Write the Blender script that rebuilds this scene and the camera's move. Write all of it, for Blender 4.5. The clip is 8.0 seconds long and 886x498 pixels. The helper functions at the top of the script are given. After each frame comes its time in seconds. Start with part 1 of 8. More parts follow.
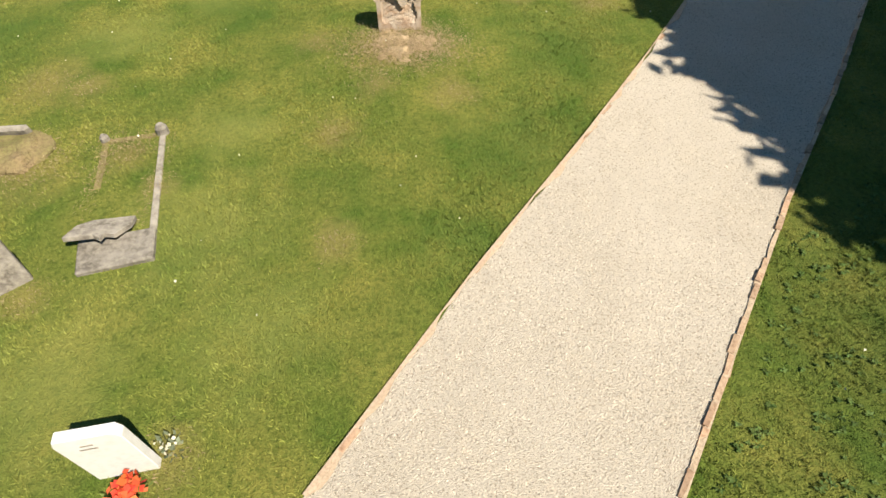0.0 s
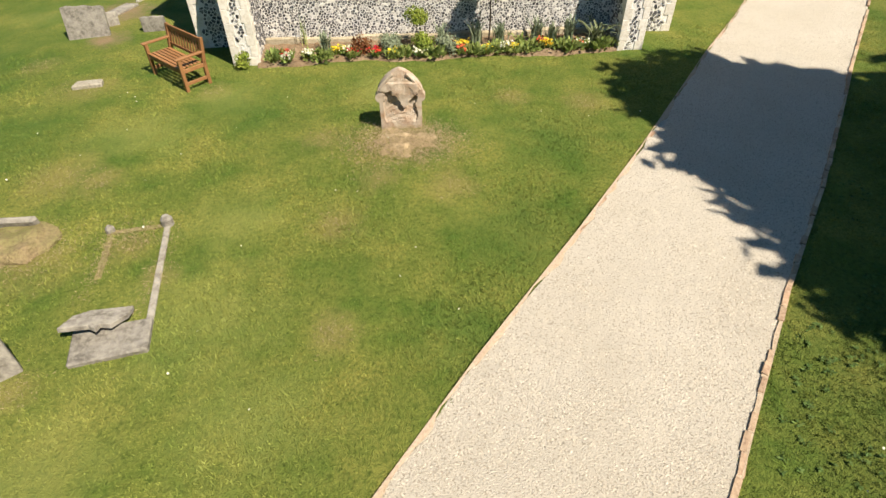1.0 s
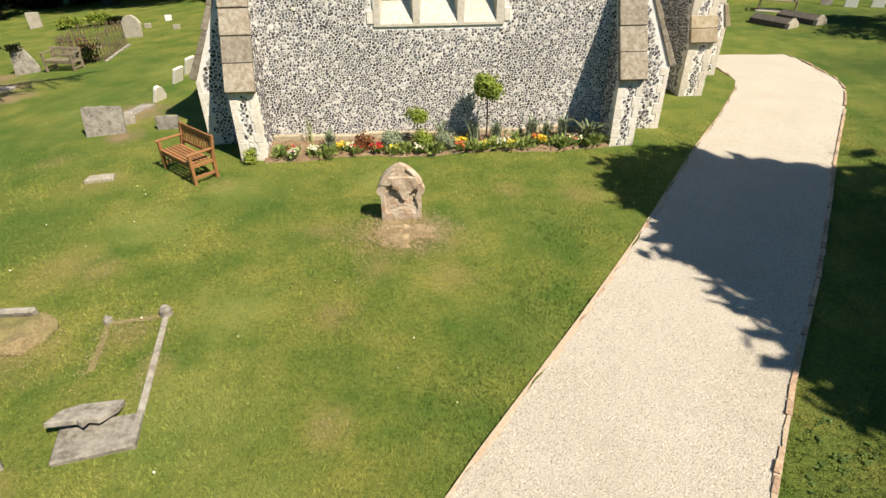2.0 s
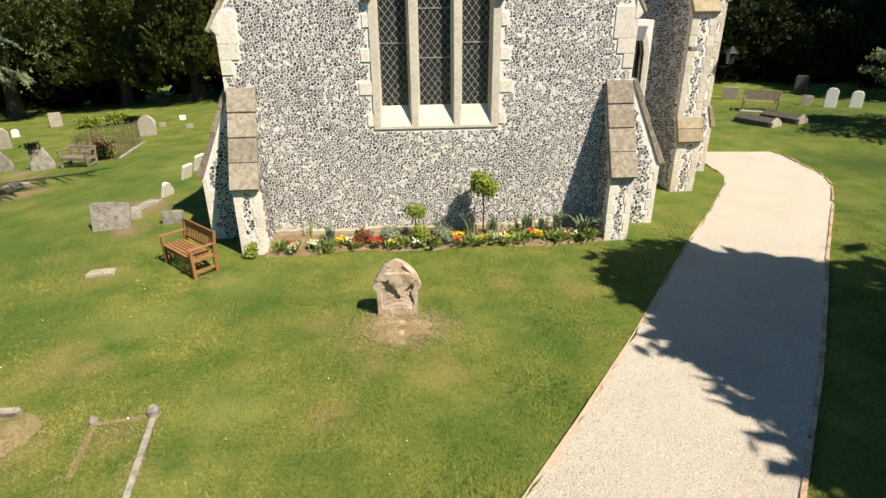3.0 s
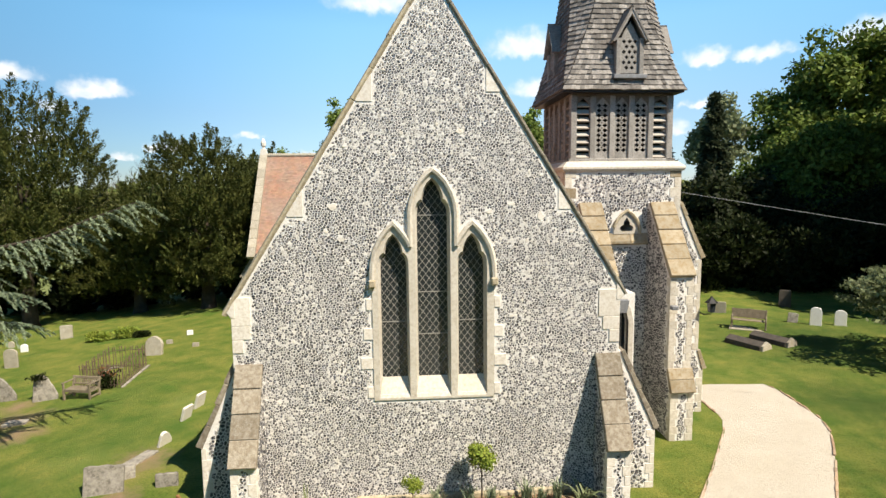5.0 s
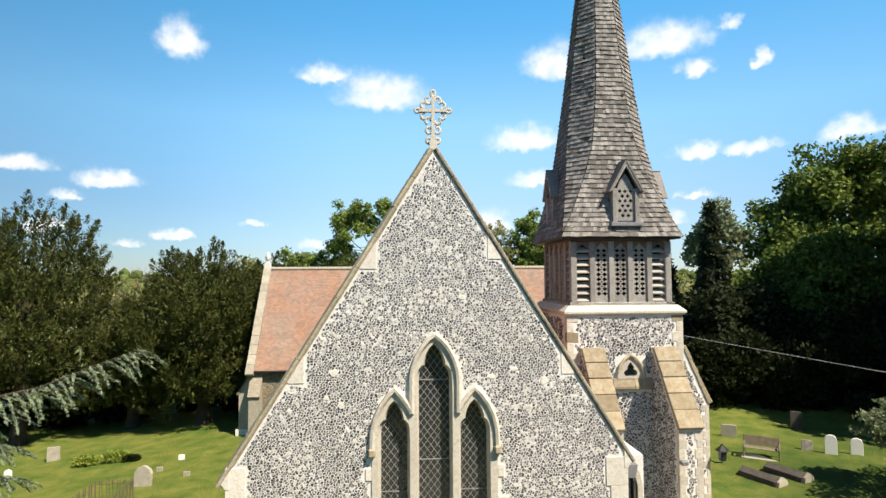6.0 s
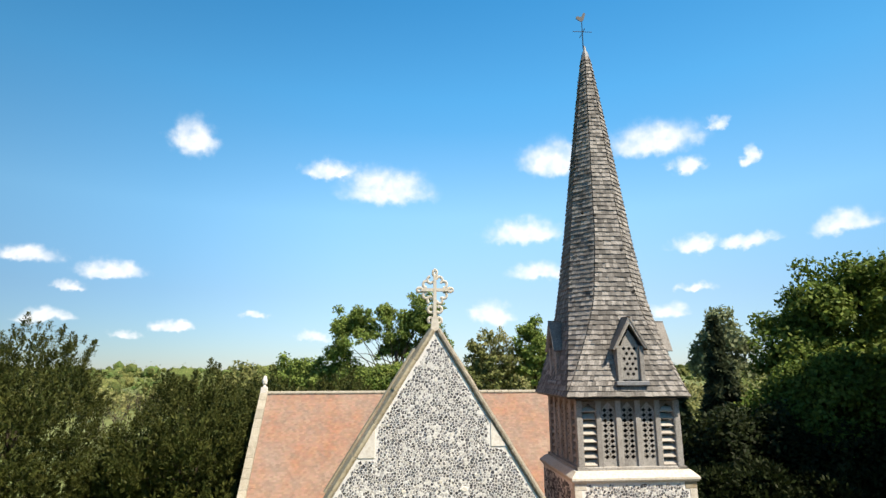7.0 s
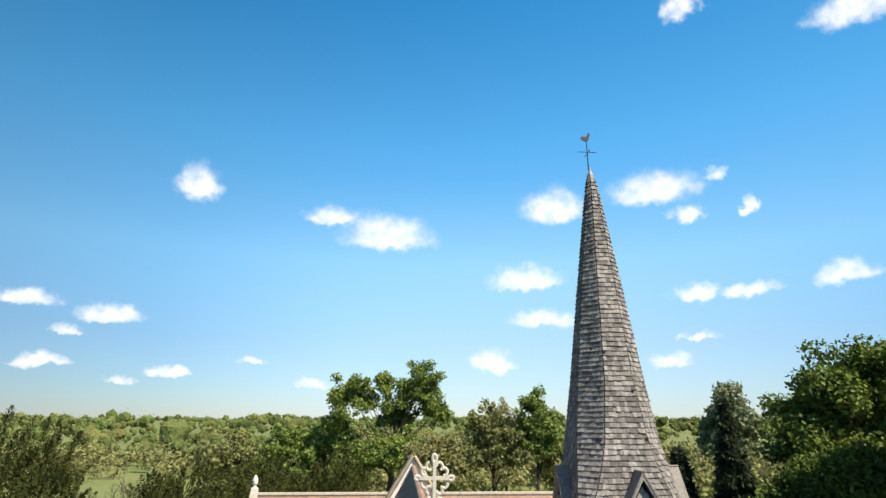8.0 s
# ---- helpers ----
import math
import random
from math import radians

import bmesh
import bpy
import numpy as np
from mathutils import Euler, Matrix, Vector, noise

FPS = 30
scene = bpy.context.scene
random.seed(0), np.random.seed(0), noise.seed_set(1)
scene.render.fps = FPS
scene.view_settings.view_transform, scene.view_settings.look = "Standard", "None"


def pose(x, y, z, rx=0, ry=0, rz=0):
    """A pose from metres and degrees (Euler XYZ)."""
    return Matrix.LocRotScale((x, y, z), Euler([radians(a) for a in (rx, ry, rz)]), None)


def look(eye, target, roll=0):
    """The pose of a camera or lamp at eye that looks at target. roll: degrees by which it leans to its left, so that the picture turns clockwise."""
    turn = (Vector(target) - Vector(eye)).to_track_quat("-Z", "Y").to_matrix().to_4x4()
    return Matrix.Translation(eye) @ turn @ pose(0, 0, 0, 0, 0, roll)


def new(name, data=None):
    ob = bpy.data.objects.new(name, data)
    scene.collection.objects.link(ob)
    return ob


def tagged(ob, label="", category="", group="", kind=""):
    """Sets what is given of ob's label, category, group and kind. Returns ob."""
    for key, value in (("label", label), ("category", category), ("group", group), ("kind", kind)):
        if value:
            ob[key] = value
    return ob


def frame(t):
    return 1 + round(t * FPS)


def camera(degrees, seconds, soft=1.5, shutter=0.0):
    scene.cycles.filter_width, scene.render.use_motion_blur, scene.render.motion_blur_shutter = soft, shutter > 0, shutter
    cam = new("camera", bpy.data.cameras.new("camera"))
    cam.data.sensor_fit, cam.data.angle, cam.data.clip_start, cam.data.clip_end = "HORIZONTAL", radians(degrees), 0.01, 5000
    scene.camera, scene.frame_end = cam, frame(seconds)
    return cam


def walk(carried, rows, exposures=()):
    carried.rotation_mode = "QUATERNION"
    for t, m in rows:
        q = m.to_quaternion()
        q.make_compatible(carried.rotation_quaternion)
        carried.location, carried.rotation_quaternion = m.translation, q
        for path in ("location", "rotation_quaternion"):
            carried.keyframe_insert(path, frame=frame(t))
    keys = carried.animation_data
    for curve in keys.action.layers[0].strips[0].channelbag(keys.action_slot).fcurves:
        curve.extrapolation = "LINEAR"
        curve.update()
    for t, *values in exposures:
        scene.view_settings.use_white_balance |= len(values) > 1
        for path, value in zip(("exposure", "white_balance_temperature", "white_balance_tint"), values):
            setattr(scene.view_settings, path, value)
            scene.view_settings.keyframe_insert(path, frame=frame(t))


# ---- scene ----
from mathutils.geometry import tessellate_polygon

# camera: tilts up from the lawn, then climbs straight up
cam = camera(76.9, 8.0)
PATH = [
    (0, (-0.959, 0.164, 4.801), (-0.861, 1.427, 3.253), -0.5),
    (0.5, (-0.947, 0.160, 4.798), (-0.843, 1.547, 3.360), -0.5),
    (1, (-0.934, 0.187, 4.806), (-0.820, 1.678, 3.477), -0.5),
    (1.5, (-0.922, 0.188, 4.812), (-0.799, 1.778, 3.605), -0.5),
    (2.8, (-0.829, 0.169, 4.965), (-0.696, 1.969, 4.103), -0.6),
    (3, (-0.801, 0.204, 4.993), (-0.666, 2.030, 4.189), -0.6),
    (3.5, (-0.767, 0.226, 5.250), (-0.627, 2.109, 4.590), -0.6),
    (4, (-0.748, 0.254, 5.848), (-0.604, 2.183, 5.339), -0.6),
    (4.5, (-0.704, 0.288, 6.562), (-0.558, 2.250, 6.205), -0.6),
    (4.7, (-0.704, 0.277, 6.816), (-0.556, 2.249, 6.514), -0.6),
    (6, (-0.721, 0.264, 8.949), (-0.572, 2.256, 9.043), -0.35),
    (6.5, (-0.740, 0.230, 9.806), (-0.592, 2.208, 10.067), -0.35),
    (7, (-0.739, 0.133, 10.922), (-0.595, 2.084, 11.341), -0.2),
    (7.5, (-0.733, 0.232, 12.264), (-0.592, 2.149, 12.815), 0.1),
    (8, (-0.743, 0.232, 13.870), (-0.606, 2.141, 14.450), 0.3),
]
walk(cam, [(t, look(eye, target, roll)) for t, eye, target, roll in PATH], [(0, 0.975, 6850, 10), (8, 0.975, 6850, 10)])

# ---- light ----
SUN_AZ, SUN_EL = 135.5, 52.8          # clockwise from +y, degrees
SUN_DIR = Vector((math.sin(radians(SUN_AZ)) * math.cos(radians(SUN_EL)), math.cos(radians(SUN_AZ)) * math.cos(radians(SUN_EL)), math.sin(radians(SUN_EL))))
sun_data = bpy.data.lights.new("sun", "SUN")
sun_data.energy, sun_data.angle, sun_data.color = 5.0, radians(0.53), (1.0, 0.91, 0.77)
sun = new("sun", sun_data)
sun.matrix_world = look(SUN_DIR * 60, (0, 0, 0))

world = bpy.data.worlds.new("sky")
scene.world = world
world.use_nodes = True


def sky_nodes():
    nt = world.node_tree
    nt.nodes.clear()
    N = lambda kind, **kw: node(nt, kind, **kw)
    out = nt.nodes.new("ShaderNodeOutputWorld")
    bg = nt.nodes.new("ShaderNodeBackground")
    sky = nt.nodes.new("ShaderNodeTexSky")
    sky.sky_type, sky.sun_disc = "NISHITA", False
    sky.sun_elevation, sky.sun_rotation = radians(SUN_EL), radians(SUN_AZ)
    sky.altitude, sky.air_density, sky.dust_density, sky.ozone_density = 60, 1.0, 0.0, 3.0
    tc = nt.nodes.new("ShaderNodeTexCoord")
    sep = nt.nodes.new("ShaderNodeSeparateXYZ")
    nt.links.new(tc.outputs["Generated"], sep.inputs[0])

    def m(op, a, b=None, clamp=False):
        n = nt.nodes.new("ShaderNodeMath")
        n.operation, n.use_clamp = op, clamp
        for i, v in enumerate((a, b)):
            if v is None:
                continue
            if isinstance(v, (int, float)):
                n.inputs[i].default_value = v
            else:
                nt.links.new(v, n.inputs[i])
        return n.outputs[0]
    az = m("MULTIPLY", m("ARCTAN2", sep.outputs[0], sep.outputs[1]), 57.2958)
    el = m("MULTIPLY", m("ARCSINE", sep.outputs[2]), 57.2958)
    comb = nt.nodes.new("ShaderNodeCombineXYZ")
    nt.links.new(az, comb.inputs[0]), nt.links.new(el, comb.inputs[1])
    # ragged edges: the direction is shaken before the cloud shapes are read
    def shake(scale, amount, vec):
        nz = nt.nodes.new("ShaderNodeTexNoise")
        nz.inputs["Scale"].default_value, nz.inputs["Detail"].default_value, nz.inputs["Roughness"].default_value = scale, 3, 0.5
        nt.links.new(comb.outputs[0], nz.inputs["Vector"])
        sub = nt.nodes.new("ShaderNodeVectorMath"); sub.operation = "SUBTRACT"
        nt.links.new(nz.outputs["Color"], sub.inputs[0]); sub.inputs[1].default_value = (0.5, 0.5, 0.5)
        ma = nt.nodes.new("ShaderNodeVectorMath"); ma.operation = "MULTIPLY_ADD"
        nt.links.new(sub.outputs[0], ma.inputs[0]); ma.inputs[1].default_value = (amount, amount * 0.55, 0); nt.links.new(vec, ma.inputs[2])
        return ma.outputs[0]
    vec = shake(0.45, 3.4, comb.outputs[0])
    vec = shake(1.3, 1.5, vec)
    best = None
    for a, e, w, h in CLOUDS:
        ma = nt.nodes.new("ShaderNodeVectorMath"); ma.operation = "MULTIPLY_ADD"
        nt.links.new(vec, ma.inputs[0])
        ma.inputs[1].default_value, ma.inputs[2].default_value = (1 / w, 0.8 / h, 0), (-a / w, -0.8 * (e - 0.25) / h, 0)
        # flat bases: the lower half of a cloud falls off faster
        low = nt.nodes.new("ShaderNodeVectorMath"); low.operation = "MINIMUM"
        nt.links.new(ma.outputs[0], low.inputs[0]); low.inputs[1].default_value = (0, 0, 0)
        flat = nt.nodes.new("ShaderNodeVectorMath"); flat.operation = "MULTIPLY_ADD"
        nt.links.new(low.outputs[0], flat.inputs[0]); flat.inputs[1].default_value = (0, 1.1, 0); nt.links.new(ma.outputs[0], flat.inputs[2])
        ln = nt.nodes.new("ShaderNodeVectorMath"); ln.operation = "LENGTH"
        nt.links.new(flat.outputs[0], ln.inputs[0])
        best = ln.outputs["Value"] if best is None else m("MINIMUM", best, ln.outputs["Value"])
    # cumulus over the rest of the sky, unseen, added to whiten the fill light
    nz = nt.nodes.new("ShaderNodeTexNoise")
    nz.inputs["Scale"].default_value, nz.inputs["Detail"].default_value = 3.2, 6
    nt.links.new(tc.outputs["Generated"], nz.inputs["Vector"])
    away = m("SUBTRACT", m("ABSOLUTE", az), 52, )
    far = m("MULTIPLY", m("MULTIPLY", away, 0.05, True), m("MULTIPLY", m("SUBTRACT", nz.outputs["Fac"], 0.595), 9.0, True))
    near = nt.nodes.new("ShaderNodeMapRange")
    near.interpolation_type = "SMOOTHERSTEP"
    for i, v in enumerate((1.45, 0.25, 0.0, 1.0)):
        near.inputs[i + 1].default_value = v
    nt.links.new(best, near.inputs[0])
    wisp = nt.nodes.new("ShaderNodeTexNoise")
    wisp.inputs["Scale"].default_value, wisp.inputs["Detail"].default_value = 0.8, 5
    nt.links.new(comb.outputs[0], wisp.inputs["Vector"])
    body = m("MULTIPLY", near.outputs[0], m("ADD", m("MULTIPLY", wisp.outputs["Fac"], 1.3), 0.22), True)
    fac = m("MAXIMUM", m("MULTIPLY", body, 0.93), far)
    mix = nt.nodes.new("ShaderNodeMix"); mix.data_type = "RGBA"
    nt.links.new(fac, mix.inputs["Factor"])
    tint = nt.nodes.new("ShaderNodeMix"); tint.data_type, tint.blend_type = "RGBA", "MULTIPLY"
    tint.inputs["Factor"].default_value = 1.0
    ramp = nt.nodes.new("ShaderNodeValToRGB")
    els = ramp.color_ramp.elements
    els[0].position, els[0].color = 0.0, SKY_TINT[0][1]
    els[1].position, els[1].color = 1.0, SKY_TINT[-1][1]
    for pos, col in SKY_TINT[1:-1]:
        els.new(pos).color = col
    nt.links.new(m("MULTIPLY", el, 1 / 90, True), ramp.inputs[0])
    nt.links.new(ramp.outputs[0], tint.inputs["B"])
    nt.links.new(sky.outputs[0], tint.inputs["A"])
    # the sky pales a little to one side
    pale = m("ADD", m("MULTIPLY", m("COSINE", m("MULTIPLY", m("SUBTRACT", az, 15), 0.0349066)), 0.27), 0.88)
    side = nt.nodes.new("ShaderNodeVectorMath"); side.operation = "SCALE"
    deeper = m("MULTIPLY", m("MULTIPLY", m("ADD", az, 6), -1 / 30, True), m("SUBTRACT", 1.3, m("MULTIPLY", el, 1 / 26), True))
    pale = m("MULTIPLY", pale, m("SUBTRACT", 1.0, m("MULTIPLY", deeper, 0.2)))
    nt.links.new(tint.outputs["Result"], side.inputs[0]); nt.links.new(pale, side.inputs["Scale"])
    haze = m("MULTIPLY", m("MULTIPLY", m("COSINE", m("MULTIPLY", m("SUBTRACT", az, 12), 0.045)), 0.27, True), m("SUBTRACT", 1.0, m("MULTIPLY", el, 1 / 24), True))
    veil = nt.nodes.new("ShaderNodeMix"); veil.data_type = "RGBA"
    nt.links.new(haze, veil.inputs["Factor"]); nt.links.new(side.outputs[0], veil.inputs["A"])
    veil.inputs["B"].default_value = (6.3, 7.1, 7.7, 1)
    nt.links.new(veil.outputs["Result"], mix.inputs["A"])
    mix.inputs["B"].default_value = CLOUD_WHITE
    nt.links.new(mix.outputs["Result"], bg.inputs[0])
    bg.inputs[1].default_value = SKY_STRENGTH
    nt.links.new(bg.outputs[0], out.inputs[0])


def node(nt, kind, **kw):
    n = nt.nodes.new(kind)
    for k, v in kw.items():
        n.inputs[k].default_value = v
    return n


# above the view the tint darkens and greys the sky to cut fill
SKY_STRENGTH, SKY_TINT, CLOUD_WHITE = 0.077, [(0.0, (0.45, 0.56, 0.77, 1)), (0.08, (0.66, 0.86, 1.0, 1)), (0.17, (0.90, 1.38, 1.42, 1)), (0.30, (0.55, 1.46, 1.62, 1)), (0.45, (0.24, 1.18, 1.46, 1)), (0.60, (0.17, 0.50, 0.62, 1)), (0.78, (0.20, 0.31, 0.36, 1)), (1.0, (0.19, 0.26, 0.29, 1))], (7.6, 7.8, 8.1, 1)
# fair-weather clouds: azimuth, elevation, half width, half height in degrees
CLOUDS = [(-21.3, 21.1, 2.1, 1.8), (-7.6, 19.7, 2.8, 1.0), (-1.8, 18.0, 4.4, 1.8), (16.1, 20.5, 3.2, 1.7), (26.2, 21.5, 4.2, 1.6), (28.8, 19.0, 1.5, 0.8),
          (32.2, 22.1, 1.0, 0.7), (34.4, 18.9, 0.8, 0.8), (12.8, 13.5, 3.7, 1.3), (14.5, 9.5, 3.1, 1.0), (40.9, 11.9, 2.2, 0.9),
          (28.9, 11.5, 1.9, 0.8), (33.4, 11.4, 2.2, 0.6), (28.7, 7.4, 1.3, 0.5), (25.8, 5.4, 1.9, 0.8), (-33.2, 9.3, 2.1, 0.8), (-26.7, 8.6, 2.7, 0.8)]
CLOUDS += [(-30.0, 7.2, 1.4, 0.5), (-31.3, 4.5, 1.8, 0.6), (-21.5, 4.0, 1.4, 0.5), (-25.4, 3.4, 1.1, 0.4), (-14.5, 5.2, 1.2, 0.4),
           (9.1, 5.4, 2.1, 1.2), (-8.5, 3.3, 1.6, 0.5), (31.2, 37.2, 1.9, 1.4), (45.7, 32.5, 3.4, 1.5)]
sky_nodes()

# ---- materials ----
def surface(name, c1, c2, c3=None, s1=1.5, s2=18.0, rough=0.85, bump=0.4, bscale=60.0, bdist=0.01, vary="", amount=0.35, metal=0.0, spec=0.3, spread=0.5, hue=0.0):
    """A surface with colour at two scales in world metres, fine relief, and a shade of its own for each piece."""
    ma = bpy.data.materials.new(name)
    ma.use_nodes = True
    nt = ma.node_tree
    p = nt.nodes["Principled BSDF"]
    geo = nt.nodes.new("ShaderNodeNewGeometry")
    L = nt.links.new

    def noise_tex(scale, detail=5, rough_=0.6):
        n = nt.nodes.new("ShaderNodeTexNoise")
        n.inputs["Scale"].default_value, n.inputs["Detail"].default_value, n.inputs["Roughness"].default_value = scale, detail, rough_
        L(geo.outputs["Position"], n.inputs["Vector"])
        return n
    big, small = noise_tex(s1), noise_tex(s2)
    r1 = nt.nodes.new("ShaderNodeMapRange")
    r1.inputs[1].default_value, r1.inputs[2].default_value = 0.5 - spread * 0.36, 0.5 + spread * 0.36
    L(big.outputs["Fac"], r1.inputs[0])
    m1 = nt.nodes.new("ShaderNodeMix"); m1.data_type = "RGBA"
    m1.inputs["A"].default_value, m1.inputs["B"].default_value = (*c1, 1), (*c2, 1)
    L(r1.outputs[0], m1.inputs["Factor"])
    last = m1.outputs["Result"]
    r2 = nt.nodes.new("ShaderNodeMapRange")
    r2.inputs[1].default_value, r2.inputs[2].default_value = 0.44, 0.68
    L(small.outputs["Fac"], r2.inputs[0])
    m2 = nt.nodes.new("ShaderNodeMix"); m2.data_type = "RGBA"
    m2.inputs["B"].default_value = (*(c3 or tuple(0.72 * v for v in c1)), 1)
    f2 = nt.nodes.new("ShaderNodeMath"); f2.operation = "MULTIPLY"; f2.inputs[1].default_value = 0.7
    L(r2.outputs[0], f2.inputs[0]); L(f2.outputs[0], m2.inputs["Factor"]); L(last, m2.inputs["A"])
    last = m2.outputs["Result"]
    if vary:
        rnd = geo.outputs["Random Per Island"] if vary == "island" else nt.nodes.new("ShaderNodeObjectInfo").outputs["Random"]
        v = nt.nodes.new("ShaderNodeMapRange")
        v.inputs[3].default_value, v.inputs[4].default_value = 1 - amount, 1 + amount
        L(rnd, v.inputs[0])
        hsv = nt.nodes.new("ShaderNodeHueSaturation")
        L(v.outputs[0], hsv.inputs["Value"]); L(last, hsv.inputs["Color"])
        if hue:
            h = nt.nodes.new("ShaderNodeMapRange")
            h.inputs[3].default_value, h.inputs[4].default_value = 0.5 - hue, 0.5 + hue
            wn = nt.nodes.new("ShaderNodeTexWhiteNoise"); wn.noise_dimensions = "1D"
            L(rnd, wn.inputs["W"]); L(wn.outputs["Value"], h.inputs[0]); L(h.outputs[0], hsv.inputs["Hue"])
        last = hsv.outputs["Color"]
    L(last, p.inputs["Base Color"])
    if bump:
        bn = noise_tex(bscale, 4)
        bp = nt.nodes.new("ShaderNodeBump")
        bp.inputs["Strength"].default_value, bp.inputs["Distance"].default_value = bump, bdist
        L(bn.outputs["Fac"], bp.inputs["Height"]); L(bp.outputs[0], p.inputs["Normal"])
    p.inputs["Roughness"].default_value, p.inputs["Metallic"].default_value = rough, metal
    p.inputs["Specular IOR Level"].default_value = spec
    return ma


def flint_mat(name, vary):
    """Split flint: black, grey and chalk-white nodules."""
    ma = surface(name, (0.5, 0.5, 0.5), (0.5, 0.5, 0.5), bump=0.5, bscale=45, bdist=0.006, rough=0.45, spec=0.45)
    nt = ma.node_tree
    p = nt.nodes["Principled BSDF"]
    geo = next(n for n in nt.nodes if n.bl_idname == "ShaderNodeNewGeometry")
    rnd = geo.outputs["Random Per Island"] if vary == "island" else nt.nodes.new("ShaderNodeObjectInfo").outputs["Random"]
    ramp = nt.nodes.new("ShaderNodeValToRGB")
    ramp.color_ramp.interpolation = "LINEAR"
    els = ramp.color_ramp.elements
    els[0].position, els[0].color = 0.0, (0.024, 0.024, 0.028, 1)
    els[1].position, els[1].color = 1.0, (0.62, 0.60, 0.565, 1)
    for pos, col in ((0.32, (0.055, 0.053, 0.060, 1)), (0.55, (0.11, 0.107, 0.115, 1)), (0.72, (0.20, 0.192, 0.19, 1)), (0.88, (0.40, 0.385, 0.365, 1))):
        e = els.new(pos); e.color = col
    drift = nt.nodes.new("ShaderNodeTexNoise")
    drift.inputs["Scale"].default_value, drift.inputs["Detail"].default_value = 1.1, 3
    nt.links.new(geo.outputs["Position"], drift.inputs["Vector"])
    shift = nt.nodes.new("ShaderNodeMath"); shift.operation = "MULTIPLY_ADD"
    shift.inputs[1].default_value, shift.inputs[2].default_value = 0.7, -0.30
    nt.links.new(drift.outputs["Fac"], shift.inputs[0])
    tone = nt.nodes.new("ShaderNodeMath"); tone.operation, tone.use_clamp = "ADD", True
    nt.links.new(rnd, tone.inputs[0]); nt.links.new(shift.outputs[0], tone.inputs[1])
    nt.links.new(tone.outputs[0], ramp.inputs[0])
    n = nt.nodes.new("ShaderNodeTexNoise")
    n.inputs["Scale"].default_value, n.inputs["Detail"].default_value = 22, 4
    nt.links.new(geo.outputs["Position"], n.inputs["Vector"])
    r = nt.nodes.new("ShaderNodeMapRange")
    r.inputs[1].default_value, r.inputs[2].default_value = 0.56, 0.66
    nt.links.new(n.outputs["Fac"], r.inputs[0])
    f = nt.nodes.new("ShaderNodeMath"); f.operation = "MULTIPLY"; f.inputs[1].default_value = 0.6
    nt.links.new(r.outputs[0], f.inputs[0])
    mx = nt.nodes.new("ShaderNodeMix"); mx.data_type = "RGBA"
    mx.inputs["B"].default_value = (0.36, 0.345, 0.325, 1)
    nt.links.new(f.outputs[0], mx.inputs["Factor"]); nt.links.new(ramp.outputs[0], mx.inputs["A"])
    nt.links.new(mx.outputs["Result"], p.inputs["Base Color"])
    return ma


def glass_mat():
    ma = bpy.data.materials.new("old_glass")
    ma.use_nodes = True
    nt = ma.node_tree
    p = nt.nodes["Principled BSDF"]
    p.inputs["Base Color"].default_value = (0.025, 0.030, 0.034, 1)
    p.inputs["Roughness"].default_value, p.inputs["Specular IOR Level"].default_value = 0.16, 0.9
    n = nt.nodes.new("ShaderNodeTexNoise"); n.inputs["Scale"].default_value = 9
    b = nt.nodes.new("ShaderNodeBump"); b.inputs["Strength"].default_value, b.inputs["Distance"].default_value = 0.25, 0.01
    nt.links.new(n.outputs["Fac"], b.inputs["Height"]); nt.links.new(b.outputs[0], p.inputs["Normal"])
    return ma


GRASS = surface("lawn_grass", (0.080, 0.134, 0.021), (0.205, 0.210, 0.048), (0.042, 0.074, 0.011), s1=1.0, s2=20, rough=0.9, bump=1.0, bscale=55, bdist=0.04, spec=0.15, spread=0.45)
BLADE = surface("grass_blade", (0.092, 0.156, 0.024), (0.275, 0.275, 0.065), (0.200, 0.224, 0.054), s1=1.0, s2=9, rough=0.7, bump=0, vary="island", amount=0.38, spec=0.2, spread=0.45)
STRAW = surface("dry_straw", (0.322, 0.241, 0.147), (0.392, 0.308, 0.203), (0.224, 0.182, 0.084), s1=3, s2=30, rough=0.9, bump=0.4, vary="island", amount=0.35, spec=0.1)
FIELD = surface("far_meadow", (0.105, 0.14, 0.038), (0.161, 0.175, 0.063), s1=0.02, s2=0.3, rough=0.95, bump=0)
GRAVEL = surface("pea_gravel", (0.469, 0.427, 0.36), (0.518, 0.479, 0.416), (0.224, 0.189, 0.154), s1=0.8, s2=42, rough=0.9, bump=1.0, bscale=75, bdist=0.03, spec=0.15)
GRAVEL.node_tree.nodes["Map Range.001"].inputs[1].default_value = 0.55
GRAVEL.node_tree.nodes["Map Range.001"].inputs[2].default_value = 0.63
PEBBLE = surface("pebble", (0.455, 0.416, 0.353), (0.511, 0.476, 0.413), (0.28, 0.224, 0.168), s1=5, s2=60, rough=0.8, bump=0.2, vary="island", amount=0.4, spec=0.2)
KERB = surface("kerb_stone", (0.322, 0.203, 0.133), (0.385, 0.294, 0.21), (0.182, 0.112, 0.07), s1=2.0, s2=25, bump=0.7, bscale=40, bdist=0.015, vary="object", amount=0.25)


